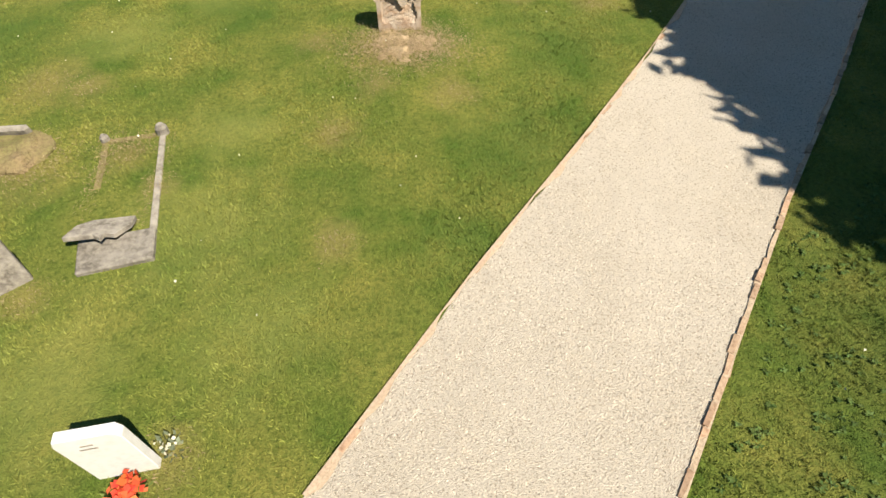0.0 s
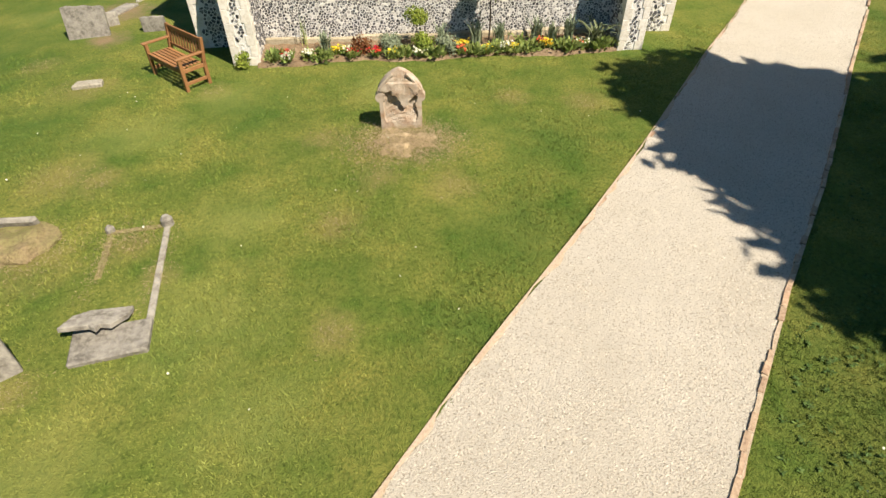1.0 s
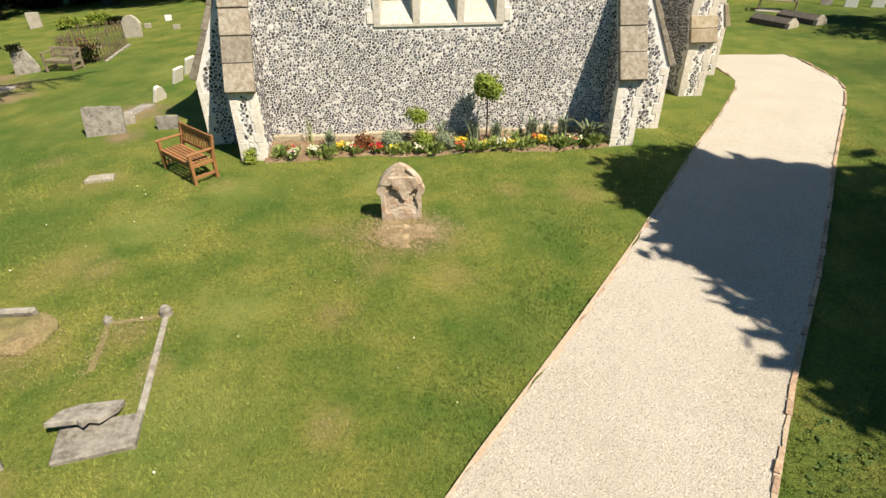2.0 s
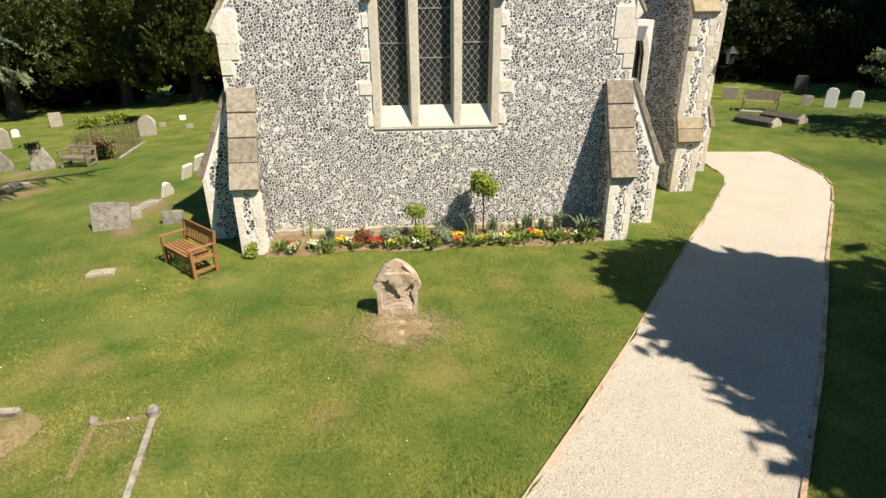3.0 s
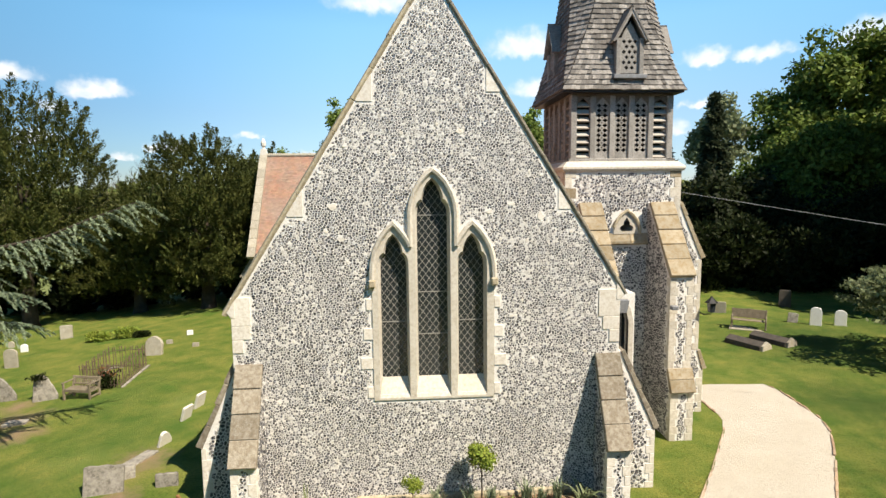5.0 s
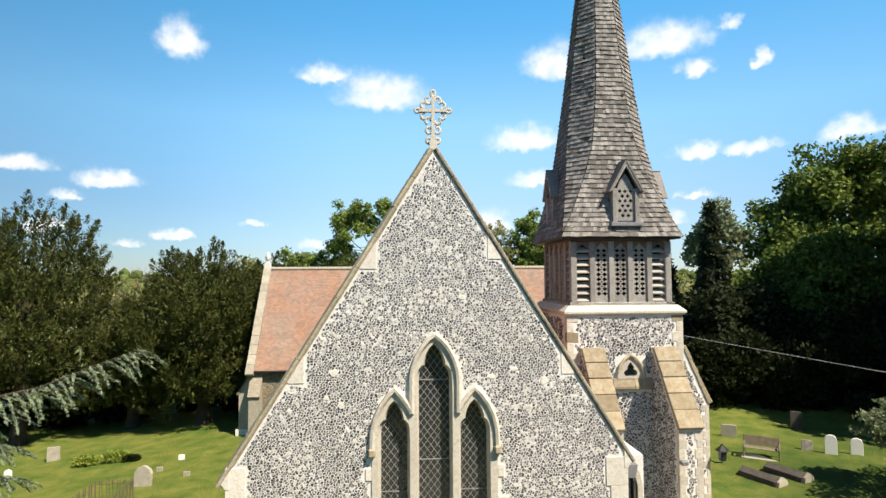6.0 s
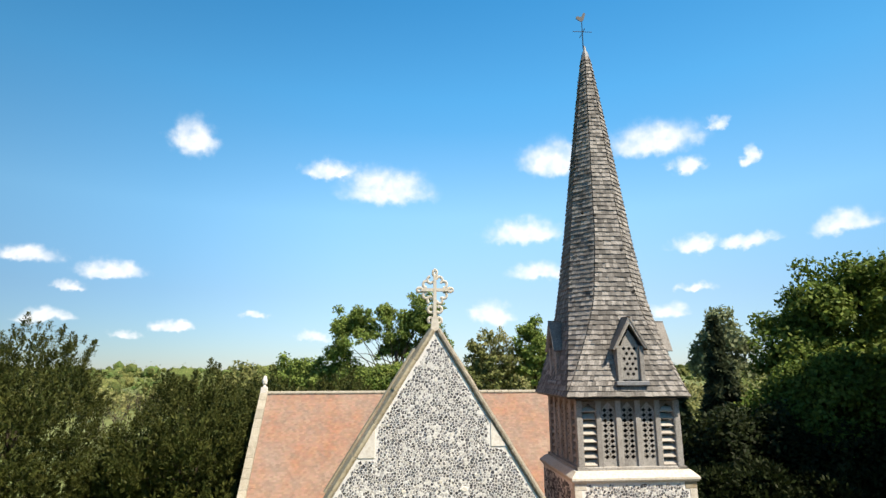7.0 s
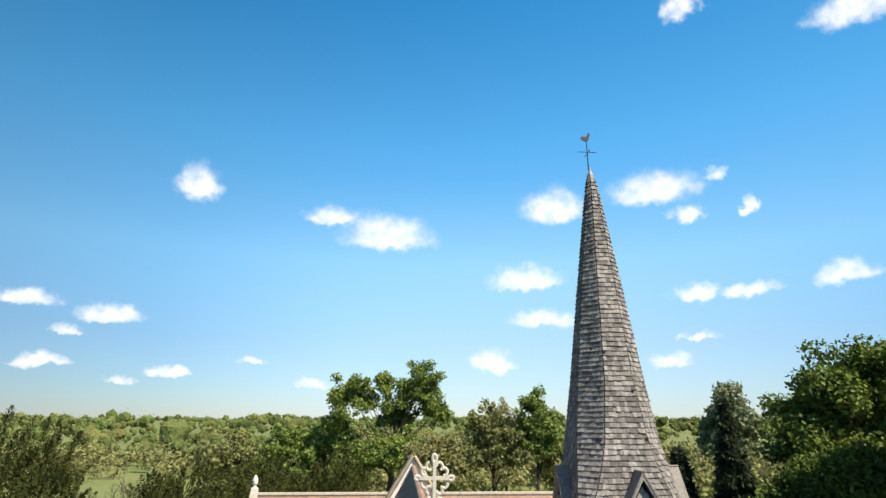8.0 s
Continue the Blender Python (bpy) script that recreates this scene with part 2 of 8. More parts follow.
def patched(ma, spots, bare, wander=0.5, most=0.8):
    """Spots in the grass that take the colour bare: (x, y, radius), with ragged edges."""
    nt = ma.node_tree
    p = nt.nodes["Principled BSDF"]
    L = nt.links.new
    geo = next(n for n in nt.nodes if n.bl_idname == "ShaderNodeNewGeometry")
    flat = nt.nodes.new("ShaderNodeVectorMath"); flat.operation = "MULTIPLY"; flat.inputs[1].default_value = (1, 1, 0)
    L(geo.outputs["Position"], flat.inputs[0])
    nz = nt.nodes.new("ShaderNodeTexNoise"); nz.inputs["Scale"].default_value, nz.inputs["Detail"].default_value, nz.inputs["Roughness"].default_value = 2.4, 6, 0.7
    L(geo.outputs["Position"], nz.inputs["Vector"])
    best = None
    for x, y, r in spots:
        d = nt.nodes.new("ShaderNodeVectorMath"); d.operation = "DISTANCE"; d.inputs[1].default_value = (x, y, 0)
        L(flat.outputs[0], d.inputs[0])
        q = nt.nodes.new("ShaderNodeMath"); q.operation = "DIVIDE"; q.inputs[1].default_value = r
        L(d.outputs["Value"], q.inputs[0])
        if best is None:
            best = q.outputs[0]
        else:
            mn = nt.nodes.new("ShaderNodeMath"); mn.operation = "MINIMUM"
            L(best, mn.inputs[0]); L(q.outputs[0], mn.inputs[1])
            best = mn.outputs[0]
    ad = nt.nodes.new("ShaderNodeMath"); ad.operation = "MULTIPLY_ADD"; ad.inputs[1].default_value = 2.2 * wander
    L(nz.outputs["Fac"], ad.inputs[0]); L(best, ad.inputs[2])
    mr = nt.nodes.new("ShaderNodeMapRange")
    for i, v in enumerate((1.0 + 1.1 * wander, 0.1 + 1.1 * wander, 0.0, most)):
        mr.inputs[i + 1].default_value = v
    L(ad.outputs[0], mr.inputs[0])
    mx = nt.nodes.new("ShaderNodeMix"); mx.data_type = "RGBA"
    mx.inputs["B"].default_value = (*bare, 1)
    L(mr.outputs[0], mx.inputs["Factor"]); L(p.inputs["Base Color"].links[0].from_socket, mx.inputs["A"]); L(mx.outputs["Result"], p.inputs["Base Color"])


DRY = [(-8.4, 12.05, 0.6), (-7.05, 10.85, 0.75), (-6.2, 7.75, 0.8), (-5.6, 7.6, 0.5), (2.4, 9.4, 0.6), (1.1, 9.7, 0.45), (-1.95, 6.25, 0.5), (-0.25, 6.9, 0.5), (-1.35, 7.2, 0.45), (-2.25, 8.4, 0.5), (-4.5, 10.5, 0.45),
       (-0.95, 8.1, 0.95), (-5.75, 5.75, 0.7), (-4.6, 6.0, 0.4), (-4.05, 5.4, 0.3), (-3.2, 2.0, 0.4), (-1.85, 4.3, 0.4), (-5.05, 3.75, 0.4), (-7.8, 14.4, 0.8), (-7.7, 15.4, 0.5)]
EARTHY = [(-13.9, 19.4, 1.3), (-12.9, 18.1, 1.0), (-14.8, 21.0, 0.8), (-15.5, 18.6, 1.2), (-7.5, 13.4, 0.6), (-7.75, 15.3, 0.9)]
for ma in (GRASS, BLADE):
    patched(ma, DRY, (0.259, 0.21, 0.077), 0.9, 0.5)
for ma in (GRASS, BLADE):
    patched(ma, [(-3.4, 4.6, 1.3), (-2.6, 3.2, 1.0), (-4.6, 2.8, 1.2), (-3.3, 6.4, 0.8), (-5.4, 9.0, 1.1), (-1.4, 10.4, 0.9), (-4.2, 10.2, 0.8), (-9.6, 15.6, 1.2), (-8.2, 19.5, 1.4)], (0.260, 0.280, 0.080), 0.9, 0.38)
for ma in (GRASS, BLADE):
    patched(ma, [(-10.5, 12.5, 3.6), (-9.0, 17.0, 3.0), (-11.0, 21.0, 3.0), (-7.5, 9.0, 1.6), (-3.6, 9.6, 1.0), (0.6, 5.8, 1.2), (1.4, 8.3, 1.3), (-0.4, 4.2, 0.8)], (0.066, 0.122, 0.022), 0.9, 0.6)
# rougher, greener grass beyond the path, its colour darkened further for tree shade
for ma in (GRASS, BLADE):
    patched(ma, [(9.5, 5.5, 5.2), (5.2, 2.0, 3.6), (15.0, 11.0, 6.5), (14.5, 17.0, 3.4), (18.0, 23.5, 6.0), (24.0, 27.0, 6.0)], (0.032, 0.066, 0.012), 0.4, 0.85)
patched(GRASS, EARTHY, (0.252, 0.175, 0.112), 0.9, 0.9)
SOIL = surface("bare_soil", (0.21, 0.143, 0.087), (0.28, 0.21, 0.14), (0.105, 0.07, 0.042), s1=2.5, s2=22, rough=0.95, bump=1.0, bscale=35, bdist=0.04, spec=0.1)
MORTAR = surface("lime_mortar", (0.66, 0.64, 0.615), (0.73, 0.71, 0.685), (0.55, 0.53, 0.505), s1=0.8, s2=24, rough=0.95, bump=0.7, bscale=70, bdist=0.012, spec=0.1)
FLINT, FLINT_P = flint_mat("flint", "island"), flint_mat("flint_piece", "object")
LIME = surface("cream_limestone", (0.47, 0.435, 0.375), (0.545, 0.515, 0.455), (0.36, 0.31, 0.245), s1=1.3, s2=14, rough=0.85, bump=0.45, bscale=45, bdist=0.01, vary="object", amount=0.1)
WHITESTONE = surface("pale_clunch", (0.60, 0.565, 0.505), (0.67, 0.64, 0.59), (0.48, 0.42, 0.345), s1=1.8, s2=18, rough=0.85, bump=0.4, bscale=45, bdist=0.008, vary="object", amount=0.08)
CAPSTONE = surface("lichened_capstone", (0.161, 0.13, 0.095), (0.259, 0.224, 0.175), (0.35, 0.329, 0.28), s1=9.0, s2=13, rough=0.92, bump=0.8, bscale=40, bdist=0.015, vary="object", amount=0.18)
OCHRE = surface("orange_lichen_stone", (0.245, 0.205, 0.140), (0.33, 0.29, 0.22), (0.215, 0.145, 0.066), s1=2.5, s2=9, rough=0.92, bump=0.7, bscale=40, bdist=0.012, vary="object", amount=0.22)
COPING = surface("gable_coping", (0.35, 0.30, 0.21), (0.43, 0.38, 0.285), (0.21, 0.17, 0.105), s1=1.4, s2=15, rough=0.9, bump=0.6, bscale=40, bdist=0.012, vary="object", amount=0.14)
RUBBLE = surface("rubble_stone", (0.21, 0.175, 0.119), (0.294, 0.252, 0.182), (0.112, 0.091, 0.063), s1=1.8, s2=14, rough=0.92, bump=0.9, bscale=25, bdist=0.03, vary="island", amount=0.3)
TILE = surface("clay_tile", (0.285, 0.150, 0.098), (0.27, 0.195, 0.155), (0.19, 0.145, 0.12), s1=0.55, s2=1.6, rough=0.85, bump=0.4, bscale=30, bdist=0.01, vary="island", amount=0.14, hue=0.01)
SHINGLE = surface("oak_shingle", (0.158, 0.145, 0.134), (0.248, 0.232, 0.216), (0.066, 0.058, 0.052), s1=1.1, s2=20, rough=0.85, bump=0.5, bscale=50, bdist=0.008, vary="island", amount=0.5)
SHINGLE_P = surface("oak_shingle_piece", (0.158, 0.145, 0.134), (0.248, 0.232, 0.216), (0.066, 0.058, 0.052), s1=1.1, s2=20, rough=0.85, bump=0.5, bscale=50, bdist=0.008, vary="object", amount=0.5)
PALEOAK = surface("bleached_oak", (0.322, 0.294, 0.259), (0.378, 0.35, 0.315), (0.21, 0.182, 0.154), s1=2.2, s2=26, rough=0.85, bump=0.4, bscale=60, bdist=0.006, vary="object", amount=0.15)
BELFRY_OAK = surface("silver_oak", (0.235, 0.222, 0.205), (0.33, 0.315, 0.295), (0.11, 0.10, 0.09), s1=2.2, s2=26, rough=0.85, bump=0.5, bscale=60, bdist=0.006, vary="object", amount=0.18)
OAK = surface("weathered_oak", (0.115, 0.098, 0.081), (0.175, 0.154, 0.13), (0.063, 0.052, 0.042), s1=2.2, s2=26, rough=0.85, bump=0.5, bscale=60, bdist=0.006, vary="object", amount=0.15)
TEAK = surface("teak", (0.231, 0.108, 0.042), (0.294, 0.147, 0.063), (0.154, 0.07, 0.028), s1=6, s2=45, rough=0.55, bump=0.2, bscale=120, bdist=0.003, vary="object", amount=0.15)
OLDWOOD = surface("silvered_wood", (0.154, 0.126, 0.087), (0.224, 0.193, 0.14), (0.084, 0.063, 0.042), s1=5, s2=40, rough=0.85, bump=0.4, vary="object", amount=0.15)
LEAD = surface("lead_sheet", (0.154, 0.161, 0.175), (0.21, 0.217, 0.231), s1=3, s2=20, rough=0.55, bump=0.2, spec=0.4)
CAME = surface("pale_lead_came", (0.21, 0.203, 0.193), (0.28, 0.273, 0.259), s1=5, s2=40, rough=0.6, bump=0.1)
IRON = surface("rusty_iron", (0.105, 0.075, 0.052), (0.16, 0.115, 0.08), (0.05, 0.038, 0.03), s1=5, s2=40, rough=0.8, bump=0.4)
BLACK = surface("black_paint", (0.014, 0.014, 0.015), (0.025, 0.025, 0.026), s1=8, s2=60, rough=0.45, bump=0.1)
MARBLE = surface("white_marble", (0.72, 0.72, 0.72), (0.76, 0.76, 0.76), (0.62, 0.62, 0.62), s1=3, s2=14, rough=0.4, bump=0.1)
SAND = surface("red_sandstone", (0.335, 0.260, 0.195), (0.47, 0.405, 0.33), (0.29, 0.175, 0.10), s1=3.2, s2=7, rough=0.92, bump=0.8, bscale=45, bdist=0.015)
GREYSTONE = surface("grey_gravestone", (0.125, 0.112, 0.096), (0.285, 0.265, 0.235), (0.34, 0.32, 0.27), s1=5.5, s2=17, rough=0.92, bump=0.8, bscale=40, bdist=0.014, vary="object", amount=0.2, spread=0.38)
SLATE = surface("dark_slate_grave", (0.052, 0.045, 0.038), (0.084, 0.073, 0.063), (0.035, 0.029, 0.025), s1=4.5, s2=22, rough=0.85, bump=0.6, bscale=40, bdist=0.012, vary="object", amount=0.2)
PALESTONE = surface("pale_gravestone", (0.294, 0.266, 0.21), (0.378, 0.35, 0.294), (0.182, 0.158, 0.115), s1=4.5, s2=22, rough=0.9, bump=0.6, vary="object", amount=0.15)
GLASS = glass_mat()
MOUNDM = surface("matted_dead_turf", (0.294, 0.224, 0.126), (0.21, 0.203, 0.077), (0.154, 0.115, 0.07), s1=3, s2=26, rough=0.95, bump=1.0, bscale=45, bdist=0.04, spec=0.1)
EARTH = surface("sandy_earth", (0.40, 0.31, 0.225), (0.47, 0.385, 0.29), (0.29, 0.215, 0.15), s1=3, s2=30, rough=0.95, bump=0.8, bscale=50, bdist=0.02, spec=0.1)
# near-black, so that the darkness inside openings is put in the colour
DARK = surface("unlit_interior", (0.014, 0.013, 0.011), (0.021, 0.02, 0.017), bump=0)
BARK = surface("bark", (0.045, 0.035, 0.025), (0.073, 0.057, 0.042), (0.025, 0.019, 0.014), s1=4, s2=25, rough=0.95, bump=1.0, bscale=25, bdist=0.03)


def leafy(name, c1, c2, c3, amount=0.35, s1=0.35, rough=0.6, spread=0.8, thin=0.3):
    ma = surface(name, c1, c2, c3, s1=s1, s2=2.5, rough=rough, bump=0, vary="island", amount=amount, spec=0.25, hue=0.015, spread=spread)
    p = ma.node_tree.nodes["Principled BSDF"]
    # thin leaves let part of the light through
    nt = ma.node_tree
    tr = nt.nodes.new("ShaderNodeBsdfTranslucent")
    add = nt.nodes.new("ShaderNodeMixShader")
    add.inputs[0].default_value = thin
    nt.links.new(p.inputs["Base Color"].links[0].from_socket, tr.inputs["Color"])
    nt.links.new(p.outputs[0], add.inputs[1]), nt.links.new(tr.outputs[0], add.inputs[2])
    nt.links.new(add.outputs[0], nt.nodes["Material Output"].inputs["Surface"])
    p.inputs["Specular IOR Level"].default_value = 0.12
    return ma


YEW = leafy("yew_needles", (0.036, 0.050, 0.012), (0.082, 0.086, 0.021), (0.018, 0.026, 0.007), 0.22, s1=0.9, spread=0.55, thin=0.14)
CEDAR = leafy("cedar_needles", (0.20, 0.26, 0.16), (0.29, 0.34, 0.23), (0.12, 0.165, 0.10), 0.35)
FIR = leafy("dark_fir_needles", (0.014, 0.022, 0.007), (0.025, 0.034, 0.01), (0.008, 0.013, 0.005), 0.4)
LIMELEAF = leafy("spring_leaves", (0.075, 0.120, 0.020), (0.150, 0.195, 0.040), (0.038, 0.068, 0.013), 0.4)
SPRUCE = leafy("spruce_needles", (0.032, 0.046, 0.024), (0.059, 0.073, 0.038), (0.017, 0.027, 0.014), 0.4)
OAKLEAF = leafy("oak_leaves", (0.125, 0.190, 0.040), (0.21, 0.255, 0.068), (0.075, 0.120, 0.026), 0.35)
PALELEAF = leafy("pale_willow_leaves", (0.154, 0.189, 0.091), (0.21, 0.231, 0.133), (0.091, 0.119, 0.056), 0.3)
WOODLEAF = leafy("far_wood_leaves", (0.135, 0.158, 0.050), (0.28, 0.262, 0.110), (0.120, 0.130, 0.05), 0.3, s1=0.09, spread=0.5)
BOX = leafy("box_leaves", (0.201, 0.271, 0.040), (0.297, 0.333, 0.070), (0.114, 0.175, 0.025), 0.4, s1=3)
GREYLEAF = leafy("grey_green_leaves", (0.201, 0.249, 0.158), (0.280, 0.315, 0.219), (0.122, 0.158, 0.088), 0.35, s1=3)
HERB = leafy("herb_leaves", (0.201, 0.271, 0.074), (0.289, 0.333, 0.114), (0.122, 0.175, 0.044), 0.4, s1=3)
WEED = leafy("weed_leaves", (0.075, 0.130, 0.034), (0.125, 0.180, 0.055), (0.045, 0.085, 0.020), 0.45, s1=3)
YELLOW = leafy("yellow_petals", (0.683, 0.481, 0.026), (0.717, 0.595, 0.070), (0.613, 0.350, 0.018), 0.2, s1=6)
RED = leafy("red_petals", (0.481, 0.018, 0.026), (0.542, 0.044, 0.044), (0.306, 0.009, 0.018), 0.25, s1=6)
ORANGE = leafy("coral_petals", (0.656, 0.105, 0.044), (0.700, 0.175, 0.088), (0.525, 0.070, 0.026), 0.2, s1=6)
WHITEP = leafy("white_petals", (0.700, 0.700, 0.630), (0.717, 0.700, 0.525), (0.613, 0.578, 0.350), 0.12, s1=6)
RUSSET = leafy("russet_leaves", (0.175, 0.065, 0.026), (0.227, 0.105, 0.044), (0.096, 0.035, 0.018), 0.35, s1=5)

WOODCROWN = surface("far_tree_crown", (0.060, 0.092, 0.026), (0.135, 0.142, 0.05), (0.04, 0.06, 0.018), s1=0.05, s2=0.9, rough=0.9, bump=1.0, bscale=0.9, bdist=0.9, vary="island", amount=0.4, spec=0.05, hue=0.03)

# ---- mesh helpers ----
RNG = np.random.default_rng(7)


class Build:
    """Gathers vertices and faces of one mesh."""

    def __init__(self):
        self.v, self.f = [], []

    def add(self, verts, faces):
        n = len(self.v)
        self.v += [tuple(p) for p in verts]
        self.f += [tuple(i + n for i in fc) for fc in faces]
        return self

    def box(self, x0, x1, y0, y1, z0, z1, m=None):
        vs = [Vector((x, y, z)) for z in (z0, z1) for y in (y0, y1) for x in (x0, x1)]
        if m is not None:
            vs = [m @ p for p in vs]
        return self.add(vs, [(0, 2, 3, 1), (4, 5, 7, 6), (0, 1, 5, 4), (2, 6, 7, 3), (0, 4, 6, 2), (1, 3, 7, 5)])

    def prism(self, poly, P, d0, d1, holes=(), back=None, holes_back=None):
        """A slab: outline poly with holes, in the plane that P(u, v, d) gives, from depth d0 to d1."""
        loops = [list(poly)] + [list(h) for h in holes]
        backs = [list(back or poly)] + [list(h) for h in (holes_back or holes)]
        tris = tessellate_polygon([[Vector((u, v, 0)) for u, v in lp] for lp in loops])
        flat, flatb = [q for lp in loops for q in lp], [q for lp in backs for q in lp]
        n = len(flat)
        faces = [tuple(t) for t in tris] + [tuple(n + i for i in reversed(t)) for t in tris]
        s = 0
        for lp in loops:
            k = len(lp)
            faces += [(s + i, s + (i + 1) % k, n + s + (i + 1) % k, n + s + i) for i in range(k)]
            s += k
        return self.add([P(u, v, d0) for u, v in flat] + [P(u, v, d1) for u, v in flatb], faces)

    def tube(self, pts, radii, sides=8, cap=True):
        pts = [Vector(p) for p in pts]
        rings, up = [], Vector((0.31, 0.95, 0.05))
        for i, p in enumerate(pts):
            d = (pts[min(i + 1, len(pts) - 1)] - pts[max(i - 1, 0)]).normalized()
            a = d.cross(up)
            if a.length < 0.05:
                a = d.cross(Vector((1, 0, 0)))
            a.normalize()
            b = d.cross(a)
            rings.append([p + float(radii[i]) * (math.cos(t) * a + math.sin(t) * b) for t in (2 * math.pi * j / sides for j in range(sides))])
        fs = [(i * sides + j, i * sides + (j + 1) % sides, (i + 1) * sides + (j + 1) % sides, (i + 1) * sides + j) for i in range(len(pts) - 1) for j in range(sides)]
        if cap:
            fs += [tuple(range(sides))[::-1], tuple((len(pts) - 1) * sides + j for j in range(sides))]
        return self.add([q for r in rings for q in r], fs)

    def mesh(self, name, material, bevel=0.0, smooth=False):
        me = bpy.data.meshes.new(name)
        me.from_pydata(self.v, [], self.f)
        bm = bmesh.new()
        bm.from_mesh(me)
        bmesh.ops.recalc_face_normals(bm, faces=bm.faces)
        if bevel:
            bmesh.ops.bevel(bm, geom=[e for e in bm.edges if e.is_manifold and e.calc_face_angle(0) > 0.35], offset=bevel, segments=1, affect="EDGES", clamp_overlap=True)
        if smooth:
            for f in bm.faces:
                f.smooth = True
        bm.to_mesh(me)
        bm.free()
        me.materials.append(material)
        return me


def quads(name, v, material, per=4):
    """A mesh of separate faces, per corners each, from an array of corners."""
    me = bpy.data.meshes.new(name)
    n = len(v)
    me.vertices.add(n), me.loops.add(n), me.polygons.add(n // per)
    me.vertices.foreach_set("co", np.ascontiguousarray(v, dtype=np.float32).ravel())
    me.loops.foreach_set("vertex_index", np.arange(n, dtype=np.int32))
    me.polygons.foreach_set("loop_start", np.arange(0, n, per, dtype=np.int32))
    me.update(calc_edges=True)
    me.materials.append(material)
    return me


def thing(name, label, category, at=(0, 0, 0), turn=0.0, group="", kind=""):
    ob = new(name)
    ob.matrix_basis = pose(*at, 0, 0, turn)
    ob.empty_display_size = 0.2
    return tagged(ob, label, category, group, kind)


def part(name, data, parent, label="", kind="", at=None):
    """Links a mesh under a thing or under a part, in the parent's own axes."""
    ob = new(name, data)
    ob.parent = parent
    if at is not None:
        ob.matrix_basis = at
    return tagged(ob, label=label, kind=kind)


def structure(name, data, label=""):
    return tagged(new(name, data), label=label, kind="structure")


def smooth01(a, b, x):
    t = np.clip((x - a) / (b - a), 0, 1)
    return t * t * (3 - 2 * t)


def ground_z(x, y):
    """Height of the lawn and the land beyond: it falls away to one side, and swells a little round the old headstone."""
    x, y = np.asarray(x, float), np.asarray(y, float)
    r = np.hypot(x, y)
    z = -0.083 * np.clip(-x - 8.2, 0, 14) - 0.004 * np.clip(-x - 22, 0, 400)
    z = z + 0.16 * np.exp(-((x + 0.9) ** 2 + (y - 8.6) ** 2) / 2.2)
    z = z + 0.25 * smooth01(13, 19, x) * smooth01(15, 24, y) * (1 - smooth01(60, 120, r))
    z = z - 2.5 * smooth01(60, 240, r) + 6.0 * smooth01(500, 2200, r)
    return z


# outline of the gravel path, both sides from behind the camera to its end
PATH_L = [(-13.0, -12.5), (-4.9, -2.05), (-1.99, 1.57), (-0.27, 3.81), (1.38, 5.82), (2.88, 7.72), (5.57, 11.32), (7.17, 13.31), (8.72, 15.4), (9.2, 16.3), (9.35, 17.6), (9.35, 19.25)]
PATH_R = [(-9.9, -13.5), (-1.9, -2.6), (1.05, 1.30), (2.31, 2.94), (3.53, 4.51), (5.12, 6.42), (6.85, 8.64), (8.23, 10.45), (10.6, 13.44), (11.75, 15.0), (12.2, 16.0), (12.42, 17.4), (12.55, 18.5), (12.4, 19.05)]


def inside(poly, x, y):
    x, y = np.asarray(x, float), np.asarray(y, float)
    res = np.zeros(x.shape, bool)
    for (ax, ay), (bx, by) in zip(poly, poly[1:] + poly[:1]):
        hit = ((ay > y) != (by > y)) & (x < (bx - ax) * (y - ay) / (by - ay + 1e-12) + ax)
        res ^= hit
    return res


PATH_POLY = PATH_L + PATH_R[::-1]


def cells(u0, u1, v0, v1, pitch, seed, squash=1.0):
    """Irregular stones that fill a rectangle: the cells round jittered points."""
    rng = np.random.default_rng(seed)
    pts = []
    rows = int((v1 - v0) / (pitch * 0.86 * squash)) + 3
    cols = int((u1 - u0) / pitch) + 3
    grid = {}
    for j in range(rows):
        for i in range(cols):
            u = u0 + (i - 1 + 0.5 * (j % 2)) * pitch + rng.uniform(-0.46, 0.46) * pitch
            v = v0 + (j - 1) * pitch * 0.86 * squash + rng.uniform(-0.40, 0.40) * pitch * squash
            if rng.random() > 0.13:
                grid[(i, j)] = (u, v)
    out = []
    for (i, j), (u, v) in grid.items():
        r = pitch * 1.3
        poly = [(u - r, v - r), (u + r, v - r), (u + r, v + r), (u - r, v + r)]
        for di in (-2, -1, 0, 1, 2):
            for dj in (-2, -1, 0, 1, 2):
                q = grid.get((i + di, j + dj))
                if q is None or (di == 0 and dj == 0):
                    continue
                nx, ny = q[0] - u, q[1] - v
                c = (nx * (q[0] + u) + ny * (q[1] + v)) / 2
                new_poly = []
                for a, b in zip(poly, poly[1:] + poly[:1]):
                    da, db = a[0] * nx + a[1] * ny - c, b[0] * nx + b[1] * ny - c
                    if da <= 0:
                        new_poly.append(a)
                    if (da < 0) != (db < 0):
                        t = da / (da - db)
                        new_poly.append((a[0] + t * (b[0] - a[0]), a[1] + t * (b[1] - a[1])))
                poly = new_poly
                if len(poly) < 3:
                    break
            if len(poly) < 3:
                break
        if len(poly) >= 3:
            out.append(((u, v), poly))
    return out


